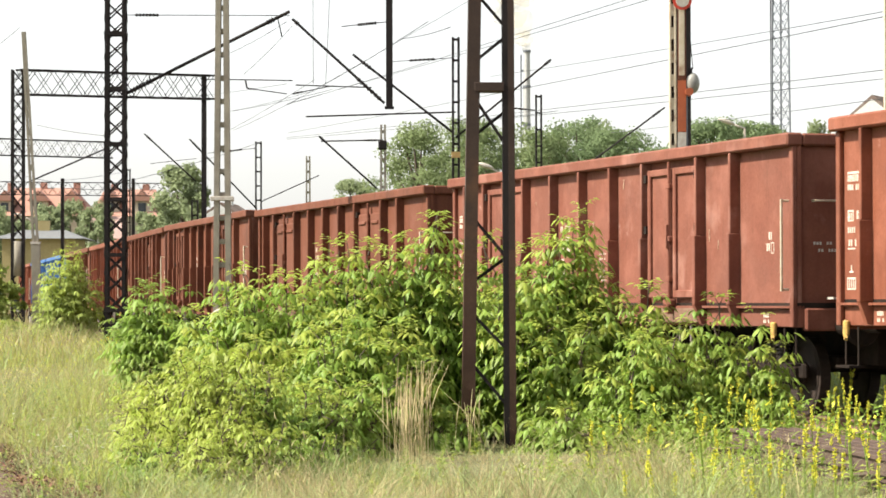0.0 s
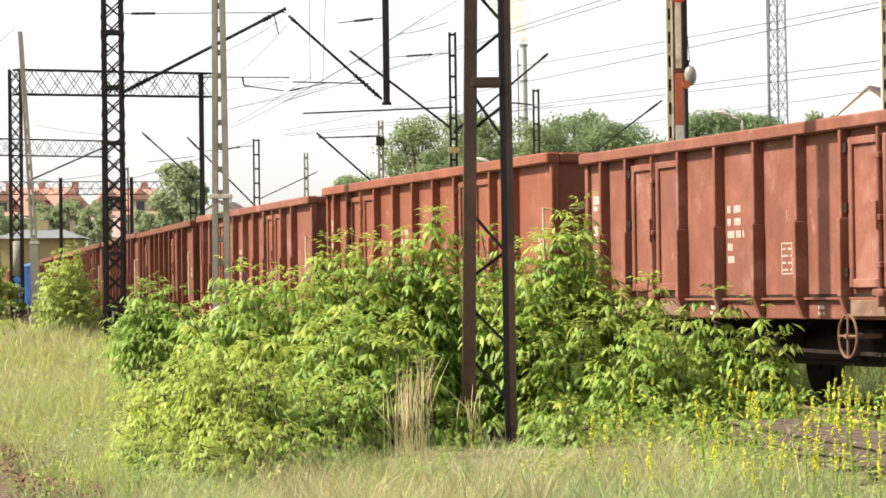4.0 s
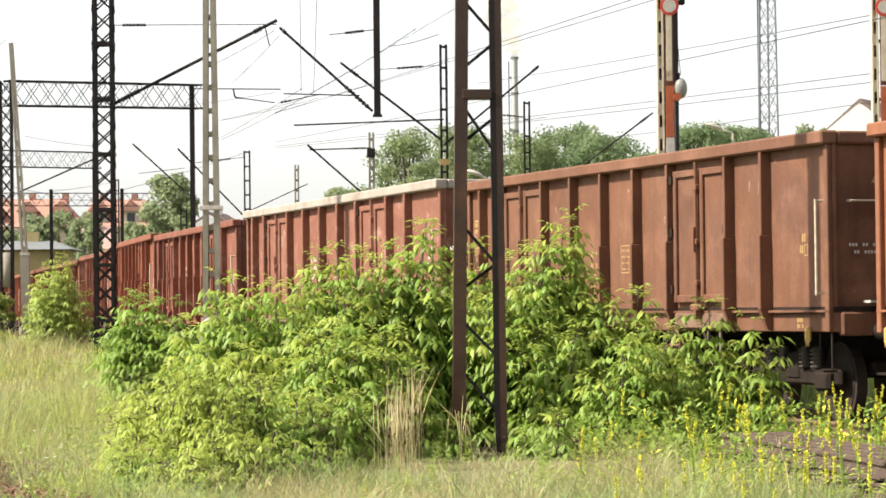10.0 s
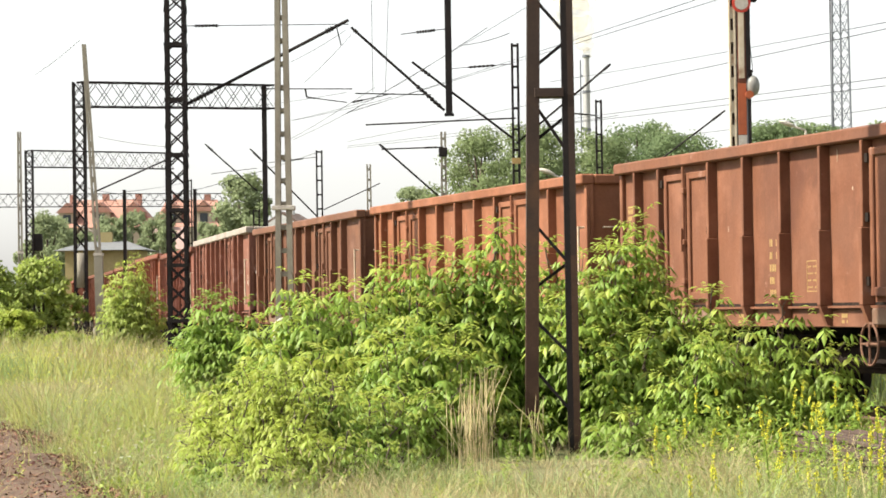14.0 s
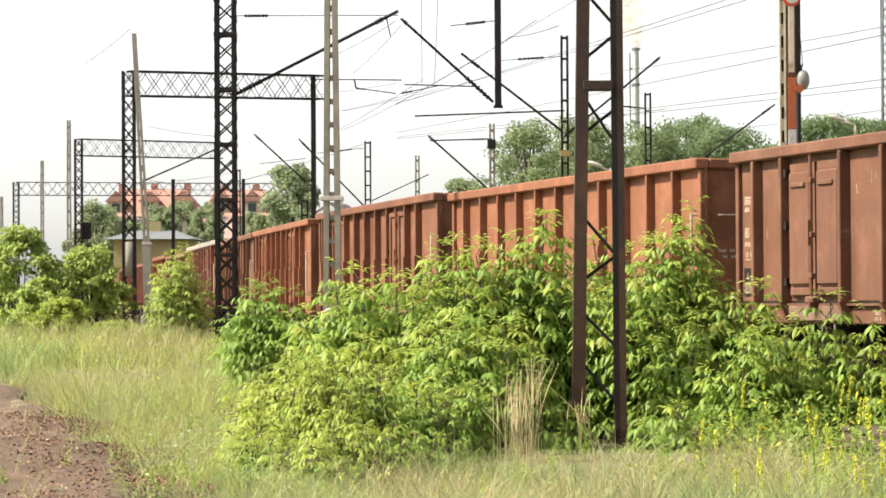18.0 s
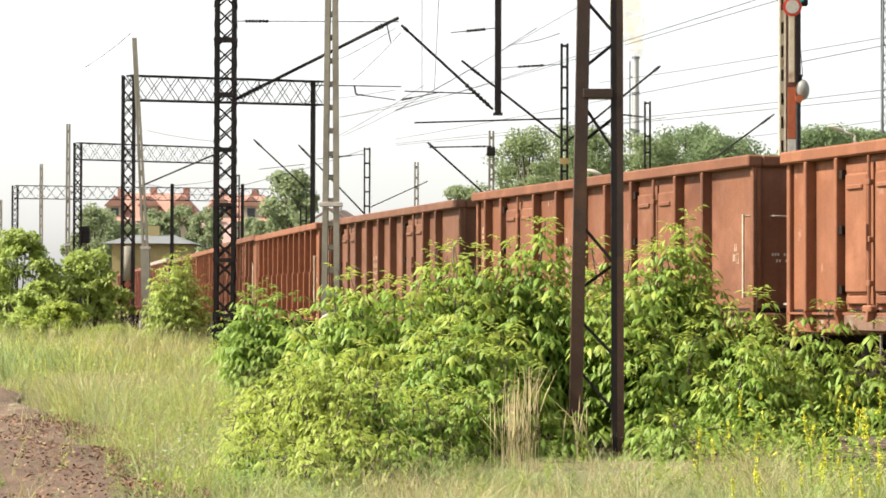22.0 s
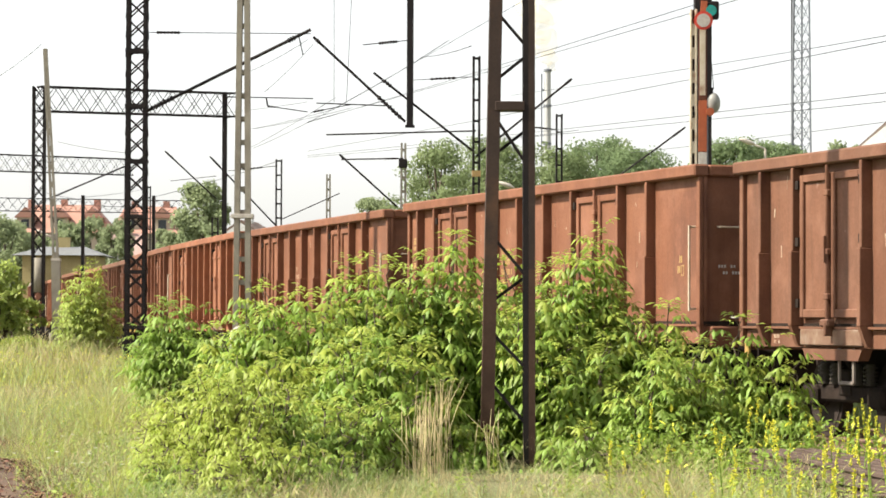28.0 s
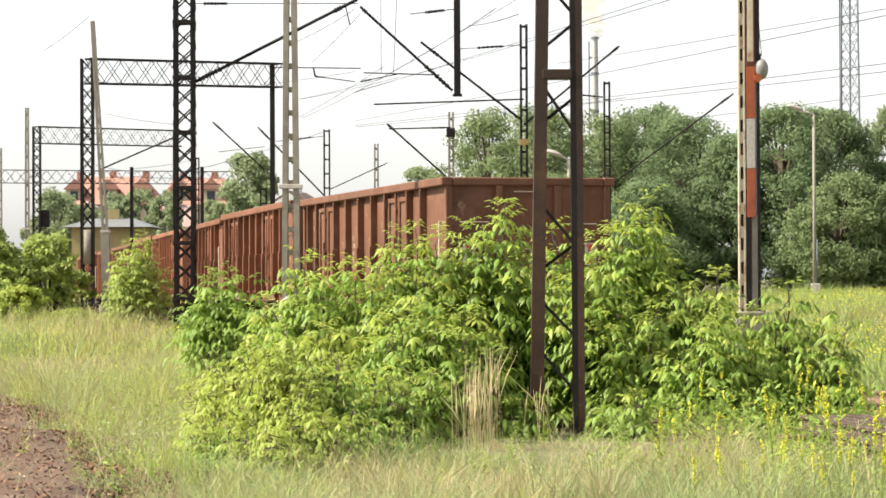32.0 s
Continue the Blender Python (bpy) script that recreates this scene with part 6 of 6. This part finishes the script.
# distance haze put into the leaf colour: paler and greyer for far trees
LEAF_HAZED = material("hazed_tree_leaf", (0.31, 0.36, 0.20), (0.25, 0.30, 0.165), 0.75, scale=0.4, fine=6, bump=0, through_light=0.5, per_island=0.3, gloss=0.05)
LEAF_MID = material("broad_tree_leaf", (0.255, 0.31, 0.150), (0.195, 0.25, 0.115), 0.75, scale=0.4, fine=6, bump=0, through_light=0.5, per_island=0.35, gloss=0.05)
for spec in ((2.4, 126, 9.5, 2.9, 21, LEAF_MID), (4.4, 121, 9.3, 2.8, 22, LEAF_MID), (7.2, 126, 9.4, 2.9, 23, LEAF_MID), (9.3, 128, 10.0, 2.6, 24, LEAF_DARK), (10.6, 119, 8.8, 2.7, 25, LEAF_DARK), (12.2, 117, 7.9, 2.3, 26, LEAF_DARK), (14.1, 116, 9.0, 2.4, 27, LEAF_DARK), (16.4, 120, 9.2, 2.6, 28, LEAF_DARK), (15.9, 112, 6.0, 2.2, 29, LEAF_MID), (18.2, 112, 5.6, 2.0, 30, LEAF_MID), (19.3, 122, 6.9, 2.4, 31, LEAF_DARK), (5.6, 118, 6.5, 2.4, 32, LEAF_DARK), (8.6, 115, 5.9, 2.4, 33, LEAF_DARK)):
    tree(*spec[:5], "broad green tree in full leaf behind the track" if spec[5] is LEAF_MID else "dense dark green tree behind the track", spec[5])
tree(26.4, 120, 15.8, 2.7, 91, "tall pale green tree behind the house", LEAF_MID, 0.14, 110, 150, 0.5)
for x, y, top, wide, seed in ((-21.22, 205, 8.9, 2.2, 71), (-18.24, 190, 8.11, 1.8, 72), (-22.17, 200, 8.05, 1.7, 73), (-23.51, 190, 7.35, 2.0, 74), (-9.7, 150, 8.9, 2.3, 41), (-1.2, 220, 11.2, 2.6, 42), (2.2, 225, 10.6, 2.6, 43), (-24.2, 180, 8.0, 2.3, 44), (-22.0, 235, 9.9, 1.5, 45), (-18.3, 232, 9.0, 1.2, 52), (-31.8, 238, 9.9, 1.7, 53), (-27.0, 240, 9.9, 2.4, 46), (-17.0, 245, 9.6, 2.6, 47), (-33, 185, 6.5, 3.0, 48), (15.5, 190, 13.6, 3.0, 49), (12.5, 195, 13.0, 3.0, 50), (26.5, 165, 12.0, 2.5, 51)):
    tree(x, y, top, wide, seed, "distant green tree in full leaf", LEAF_HAZED, 0.19, 80, 140)


# ---- grass and flowers ----
GRASS_WARM = material("yellowish_grass", (0.37, 0.405, 0.095), (0.44, 0.445, 0.135), 0.65, scale=0.8, fine=5, bump=0, through_light=0.4, per_island=1.3)
def in_view(rng, n, y0, y1, power=1.0):
    """Spots on the meadow within the wedge that lies before the camera."""
    y = y0 + (y1 - y0) * rng.random(n) ** power
    x = (rng.uniform(-0.215, 0.235, n)) * y
    return x, y


def road_edge(y):
    return np.interp(y, [18, 28, 45, 66, 67], [-1.7, -3.3, -6.9, -12.5, -60])


def blades(x, y, height, width, lean, seed):
    rng = np.random.default_rng(seed)
    n = len(x)
    z = ground_z(x, y)
    a = rng.uniform(0, 2 * math.pi, n)
    dx, dy = np.cos(a), np.sin(a)
    h = height * rng.uniform(0.55, 1.25, n)
    ln = h * lean * rng.uniform(0.3, 1.5, n)
    b = rng.uniform(0, 2 * math.pi, n)
    px, py = np.cos(b) * width / 2, np.sin(b) * width / 2
    base = np.stack([x, y, z - 0.02], 1)
    p0 = base + np.stack([px, py, 0 * h], 1)
    p1 = base - np.stack([px, py, 0 * h], 1)
    m = base + np.stack([dx * ln * 0.35, dy * ln * 0.35, h * 0.6], 1)
    p2 = m + np.stack([px, py, 0 * h], 1) * 0.7
    p3 = m - np.stack([px, py, 0 * h], 1) * 0.7
    p4 = base + np.stack([dx * ln, dy * ln, h], 1)
    v = np.stack([p0, p1, p2, p3, p4], 1).reshape(-1, 3)
    i = np.arange(n)[:, None] * 5
    f = np.concatenate([i + [0, 1, 3], i + [0, 3, 2], i + [2, 3, 4]], 1).reshape(-1, 3)
    return v, f


def patchy(x, y, s=0.35, k=0.0):
    return 0.5 + 0.5 * np.sin(x * s * 2.1 + 1.3 * np.sin(y * s * 1.3 + k)) * np.cos(y * s + k + 0.8 * np.sin(x * s * 1.7))


def cloudy(x, y, size, seed):
    """Smooth random patches about size metres across, 0 to 1."""
    table = np.random.default_rng(seed).random((64, 64))
    total, weight = 0.0, 0.0
    for octave in range(3):
        k = 2.0 ** octave
        u, v = x / size * k + 31.7 * octave, y / size * k + 17.3 * octave
        i, j = np.floor(u).astype(int), np.floor(v).astype(int)
        a, b = u - i, v - j
        a, b = a * a * (3 - 2 * a), b * b * (3 - 2 * b)
        g = table[i % 64, j % 64] * (1 - a) * (1 - b) + table[(i + 1) % 64, j % 64] * a * (1 - b) + table[i % 64, (j + 1) % 64] * (1 - a) * b + table[(i + 1) % 64, (j + 1) % 64] * a * b
        total, weight = total + g / k, weight + 1 / k
    return np.clip((total / weight - 0.5) * 2.1 + 0.5, 0, 1)


def keep(x, y, extra=None):
    b = beyond(x, y)
    ragged = 0.7 * (cloudy(x, y, 0.9, 71) - 0.45)
    k = (np.abs(b) > 2.3) & ((x > road_edge(y) - 0.1 + ragged) | (np.random.default_rng(3).random(len(x)) < 0.02) | (x < road_edge(y) - 3.2))
    return k if extra is None else k & extra


def off_stack(x, y):
    """Metres from the stack of rails (further out on the camera's side)."""
    u = np.clip((x - 3.95) * 0.124 - (y - 28.4) * 0.992, 0, 5.4)
    return np.hypot(x - 3.95 - 0.124 * u, (y - 28.4 + 0.992 * u) * 0.7)


def build_grass():
    rng = np.random.default_rng(77)
    # tufts of fine blades: soft and pale before the shrubs, short by the dirt track, patchy in the meadow
    count, n = 9600, 27
    cx, cy = in_view(rng, count, 17.2, 48, 1.15)
    side = cx / cy
    fluffy = (side > -0.045) & (cy < 38)
    weedy = (side > -0.092) & (side <= -0.045) & (cy < 28.5)
    verge = (side <= -0.092) & (cy < 33)
    tall = 0.20 + 0.42 * cloudy(cx, cy, 3.0, 1) ** 1.4
    tall = np.where(fluffy, (0.07 + 0.26 * cloudy(cx, cy, 0.8, 2) ** 1.5) * np.clip((29.5 - cy) / 6, 0.3, 1), tall)
    tall = np.where(weedy, 0.12 + 0.14 * cloudy(cx, cy, 0.8, 3), tall)
    tall = np.where(verge, 0.10 + 0.26 * cloudy(cx, cy, 1.0, 4), tall)
    tall *= rng.choice((0.5, 0.75, 1.0, 1.3, 1.8), count)
    tone = cloudy(cx, cy, 2.2, 5) + rng.normal(0, 0.13, count)
    shade = np.where(tone < 0.34, 0, np.where(tone < 0.66, 1, 2))
    shade = np.where(fluffy, np.where(tone < 0.40, 0, np.where(tone < 0.52, 1, 2)), shade)
    parched = (cloudy(cx, cy, 1.6, 6) + rng.normal(0, 0.16, count) > np.where(fluffy, 0.80, 0.76)) & ~weedy
    sp = rng.uniform(0.03, 0.15, count)[:, None]
    x = (cx[:, None] + rng.normal(0, 1, (count, n)) * sp).ravel()
    y = (cy[:, None] + rng.normal(0, 1, (count, n)) * sp).ravel()
    hgt, shade, parched = np.repeat(tall, n), np.repeat(shade, n), np.repeat(parched, n)
    dry = parched ^ (rng.random(len(x)) < 0.10)
    k = keep(x, y, off_stack(x, y) > 0.4)
    x, y, hgt, shade, dry = x[k], y[k], hgt[k] * np.clip(off_stack(x[k], y[k]) / 1.6, 0.4, 1), shade[k], dry[k]
    v, f = blades(x[~dry], y[~dry], hgt[~dry], 0.0062, 1.0, 5)
    tagged(raw_mesh("grass", v, f, GRASS, None, [GRASS, GRASS_WARM, GRASS_PALE], np.repeat(shade[~dry], 3)), "unmown meadow grass in soft patchy tufts", "grass", kind="stuff")
    v, f = blades(x[dry], y[dry], hgt[dry] * 1.2, 0.0052, 0.95, 15)
    tagged(raw_mesh("dry_grass", v, f, STRAW), "dry bleached grass stalks", "grass", kind="stuff")
    # seed heads on thin stalks
    x, y = in_view(rng, 2600, 23, 48, 1.0)
    k = keep(x, y, (off_stack(x, y) > 0.8) & (cloudy(x, y, 2.5, 8) > 0.45))
    x, y = x[k], y[k]
    v, f = blades(x, y, rng.uniform(0.25, 0.55, len(x)), 0.004, 0.45, 16)
    tips = v.reshape(-1, 5, 3)[:, 4]
    hv, hf = leaflets(tips - np.array([0, 0, 0.06]), unit(rng.normal(0, 0.3, tips.shape) + np.array([0, 0, 1.0])), unit(rng.normal(size=tips.shape)), np.full(len(x), 0.09), np.full(len(x), 0.007))
    tagged(raw_mesh("seed_heads", np.concatenate([v, hv]), np.concatenate([f, hf + len(v)]), STRAW), "pale seed heads on thin stalks", "grass", kind="stuff")
    # upright leafy weeds
    x, y = in_view(rng, 1500, 22, 46, 0.9)
    k = keep(x, y, (off_stack(x, y) > 0.7) & (x < 0.08 * y) & ((x < -0.04 * y) | (rng.random(1500) < 0.25)) | (off_stack(x, y) > 0.5) & (x > 0.06 * y) & (y < 30))
    x, y = x[k], y[k]
    m = 30
    top = rng.uniform(0.18, 0.5, len(x))[:, None]
    q = np.linspace(0.1, 1, m)[None]
    tilt = rng.normal(0, 0.12, (2, len(x), 1))
    base = np.stack([x[:, None] + tilt[0] * top * q, y[:, None] + tilt[1] * top * q, ground_z(x, y)[:, None] + top * q], 2).reshape(-1, 3)
    al = unit(rng.normal(0, 1, base.shape) * np.array([1, 1, 0.3]) + np.array([0, 0, 0.5]))
    ln = np.tile((0.085 * (1.1 - q)).ravel(), len(x)) * rng.uniform(0.7, 1.3, len(base)) + 0.015
    v, f = leaflets(base, al, np.tile([[0, 0, 1.0]], (len(base), 1)), ln, ln * 0.15)
    tagged(raw_mesh("upright_weeds", v, f, LEAF, None, [LEAF, LEAF_PALE], np.repeat(np.repeat((rng.random(len(x)) < 0.5).astype(int), m), 4)), "slender upright weeds in the meadow", "weeds", kind="stuff")
    # the meadow further off
    x, y = in_view(rng, 130000, 44, 130, 1.5)
    k = keep(x, y)
    x, y = x[k], y[k]
    hgt = (0.32 + 0.55 * cloudy(x, y, 3.5, 9)) * np.clip((y - 38) / 20, 0.5, 1)
    tone = cloudy(x, y * 0.5, 3.0, 10) + rng.normal(0, 0.14, len(x))
    dry = tone > 0.68
    idx = np.where(tone < 0.28, 0, np.where(tone < 0.56, 1, 2))
    v, f = blades(x[~dry], y[~dry], hgt[~dry], 0.017, 0.7, 6)
    tagged(raw_mesh("grass", v, f, GRASS, None, [GRASS, GRASS_WARM, GRASS_PALE], np.repeat(idx[~dry], 3)), "tall meadow grass further off", "grass", kind="stuff")
    v, f = blades(x[dry], y[dry], hgt[dry], 0.015, 0.6, 7)
    tagged(raw_mesh("dry_grass", v, f, STRAW), "bleached meadow grass further off", "grass", kind="stuff")
    # rank growth beyond the track
    x, y = in_view(rng, 88000, 34, 118, 1.2)
    b = beyond(x, y)
    k = (b > 2.6) & (b < 75)
    x, y = x[k], y[k]
    v, f = blades(x, y, 0.45 + 0.45 * patchy(x, y, 0.35, 3), 0.024, 0.6, 9)
    idx = np.repeat((rng.random(len(x)) < 0.45).astype(int), 3)
    tagged(raw_mesh("rank_grass", v, f, GRASS, None, [GRASS, LEAF_PALE], idx), "rank yellowish growth beyond the track", "grass", kind="stuff")
    # weeds with small leaves low in the grass
    x, y = in_view(rng, 26000, 23, 60, 1.2)
    lush = cloudy(x, y, 2.0, 12)
    k = keep(x, y, (lush > 0.5) | ((x / y > -0.092) & (x / y < -0.042) & (y < 29)))
    x, y, lush = x[k], y[k], lush[k]
    base = np.stack([x, y, ground_z(x, y) + rng.uniform(0.03, 0.34, len(x))], 1)
    along = unit(rng.normal(0, 1, base.shape) + np.array([0, 0, 0.2]))
    flat = unit(np.array([0, 0, 1.0]) + rng.normal(0, 0.4, base.shape))
    ln = rng.uniform(0.03, 0.075, len(x))
    v, f = leaflets(base, along, flat, ln, ln * 0.22)
    tagged(raw_mesh("weeds", v, f, LEAF, None, [LEAF, LEAF_PALE], np.repeat((rng.random(len(x)) < 0.55).astype(int), 4)), "low broad-leaved weeds among the grass", "weeds", kind="stuff")
    # small white meadow flowers
    x, y = in_view(rng, 900, 25, 62, 1.0)
    k = keep(x, y, (x < -0.03 * y) & (cloudy(x, y, 3.0, 14) > 0.5))
    x, y = x[k], y[k]
    base = np.stack([x, y, ground_z(x, y) + rng.uniform(0.25, 0.5, len(x))], 1)
    base = np.repeat(base, 4, 0)
    ang = np.tile(np.arange(4) * math.pi / 2, len(x))
    al = np.stack([np.cos(ang), np.sin(ang), 0.3 + 0 * ang], 1)
    v, f = leaflets(base, unit(al), np.tile([[0, -0.4, 1.0]], (len(base), 1)), np.full(len(base), 0.018), np.full(len(base), 0.008))
    tagged(raw_mesh("white_flowers", v, f, PETAL), "small white flowers scattered in the meadow", "flowers", kind="stuff")


PETAL = material("white_petal", (0.72, 0.72, 0.66), (0.62, 0.62, 0.55), 0.6, scale=5, fine=30, bump=0, through_light=0.3)
build_grass()


def build_weed_belt():
    """Knee-high weeds along the foot of the track bed."""
    rng = np.random.default_rng(91)
    n = 3400
    b = -rng.uniform(2.1, 4.6, n)
    a = rng.uniform(22, 60, n)
    x, y, _ = track(a, b)
    k = off_stack(x, y) > 0.6
    x, y = x[k], y[k]
    n = len(x)
    top = rng.uniform(0.25, 0.72, n)
    m = 13
    q = rng.uniform(0.15, 1.0, (n, m))
    z = ground_z(x, y)
    base = np.stack([x[:, None] + rng.normal(0, 0.05, (n, m)), y[:, None] + rng.normal(0, 0.05, (n, m)), z[:, None] + top[:, None] * q], 2).reshape(-1, 3)
    along = unit(rng.normal(0, 1, base.shape) + np.array([0, 0, 0.35]))
    flat = unit(np.array([0, 0, 1.0]) + rng.normal(0, 0.4, base.shape))
    ln = rng.uniform(0.04, 0.10, len(base))
    idx = np.repeat((rng.random(len(base)) < 0.05).astype(int), 4)
    v, f = leaflets(base, along, flat, ln, ln * 0.22)
    tagged(raw_mesh("weeds", v, f, LEAF_PALE, None, [LEAF, FLOWER], idx), "knee-high flowering weeds along the track bed", "weeds", kind="stuff")


build_weed_belt()


def build_flowers():
    rng = np.random.default_rng(12)
    # spikes near the rail stack
    spots = []
    while len(spots) < 110:
        y = rng.uniform(19.5, 29) if rng.random() < 0.75 else rng.uniform(30, 36)
        x = rng.uniform(0.06, 0.20) * y
        if rng.random() < (x / y - 0.055) / 0.11:
            spots.append((x, y))
    proto = []
    for kind in range(4):
        h = (0.5, 0.66, 0.85, 0.4)[kind]
        t = np.linspace(0, 1, 5)
        stem = np.stack([0.04 * t ** 2, 0.02 * t, h * t], 1)
        sv, sf = tube(stem, 0.006 * (1 - t) + 0.003, 4)
        n = 64
        q = rng.uniform((0.6, 0.66, 0.7, 0.55)[kind], 1.0, n)
        p = np.stack([0.04 * q ** 2, 0.02 * q, h * q], 1)
        al = unit(np.stack([rng.normal(size=n), rng.normal(size=n), rng.uniform(0.1, 0.8, n)], 1))
        ln = rng.uniform(0.014, 0.028, n) * (1.35 - q * 0.5)
        fv, ff = leaflets(p, al, unit(rng.normal(size=(n, 3))), ln, ln * 0.45)
        m = 12
        q = rng.uniform(0.05, 0.5, m)
        lp = np.stack([0.04 * q ** 2, 0.02 * q, h * q], 1)
        la = unit(np.stack([rng.normal(size=m), rng.normal(size=m), rng.uniform(0.0, 0.6, m)], 1))
        ll = rng.uniform(0.06, 0.12, m)
        lv, lf = leaflets(lp, la, np.tile([[0, 0, 1.0]], (m, 1)), ll, ll * 0.16)
        proto.append(((sv, sf), (fv, ff), (lv, lf)))
    made = {}
    for i, (x, y) in enumerate(spots):
        kind = i % 4
        m = pose(x, y, gz(x, y) - 0.02, rng.uniform(-8, 8), rng.uniform(-8, 8), rng.uniform(0, 360))
        if kind in made:
            copy_thing(made[kind], m)
            continue
        t_ = thing("flower_spike", "yellow flower spike standing in the grass", "flower", m, "yellow flower spikes")
        raw_mesh("stem", *proto[kind][0], LEAF, t_)
        raw_mesh("blossom", *proto[kind][1], FLOWER, t_)
        raw_mesh("leaves", *proto[kind][2], LEAF_PALE, t_)
        made[kind] = t_
    # yellow bloom over the meadow beyond the track
    x, y = in_view(rng, 100000, 36, 125, 1.0)
    b = beyond(x, y)
    k = ((b > 3.5) & (patchy(x, y, 0.22, 1) + rng.normal(0, 0.2, len(x)) > 0.22)) | ((b < -3) & (x > 0.1 * y) & (patchy(x, y, 0.5, 2) > 0.3)) | ((x < -0.07 * y) & (x > road_edge(y) + 0.3) & (y < 66) & (cloudy(x, y, 4.0, 15) + rng.normal(0, 0.08, len(x)) > 0.66))
    x, y = x[k], y[k]
    base = np.stack([x, y, ground_z(x, y) + rng.uniform(0.15, 0.6, len(x))], 1)
    ln = rng.uniform(0.025, 0.06, len(x)) * np.where(x < 0, 0.42, 1.0)
    v, f = leaflets(base, unit(rng.normal(size=base.shape)), unit(rng.normal(size=base.shape)), ln, ln * 0.5)
    tagged(raw_mesh("yellow_bloom", v, f, FLOWER), "haze of small yellow meadow flowers", "flowers", kind="stuff")


build_flowers()


STALK = material("bleached_stalk", (0.66, 0.57, 0.33), (0.54, 0.45, 0.25), 0.7, scale=3, fine=20, bump=0, through_light=0.35, per_island=0.6)


def build_straw():
    rng = np.random.default_rng(31)
    for x, y, n, h, seed in ((0.46, 28.0, 46, 0.96, 1), (0.32, 28.2, 22, 0.8, 2), (1.02, 29.0, 9, 0.6, 3)):
        t_ = thing("dry_grass_tuft", "tall tuft of dry straw-coloured grass", "grass", pose(x, y, gz(x, y)), "dry tufts")
        xs, ys = rng.normal(0, 0.10, n), rng.normal(0, 0.10, n)
        pieces = []
        for k in range(n):
            t = np.linspace(0, 1, 5)
            hh = h * rng.uniform(0.7, 1.12)
            a, l = rng.uniform(0, 6.28), rng.uniform(0.0, 0.10) + (0.3 if k % 12 == 0 else 0.0)
            pts = np.stack([xs[k] + math.cos(a) * l * t ** 2, ys[k] + math.sin(a) * l * t ** 2, hh * t], 1)
            pieces.append(tube(pts, np.array([0.0019, 0.0019, 0.0017, 0.0055, 0.0015]), 3))
        tagged(raw_mesh("stalk", *joined(pieces), STALK, t_), kind="stuff")


build_straw()


def motions():
    for k, w in WAGONS.items():
        walk(w, [(t, wagon_pose(k, t)) for t in range(0, 33)])
    walk(SMOKE_PLUME, [(t, pose(33.4 + 0.03 * t, 600, 54.45 + 0.005 * t)) for t in (0, 16, 32)])


motions()
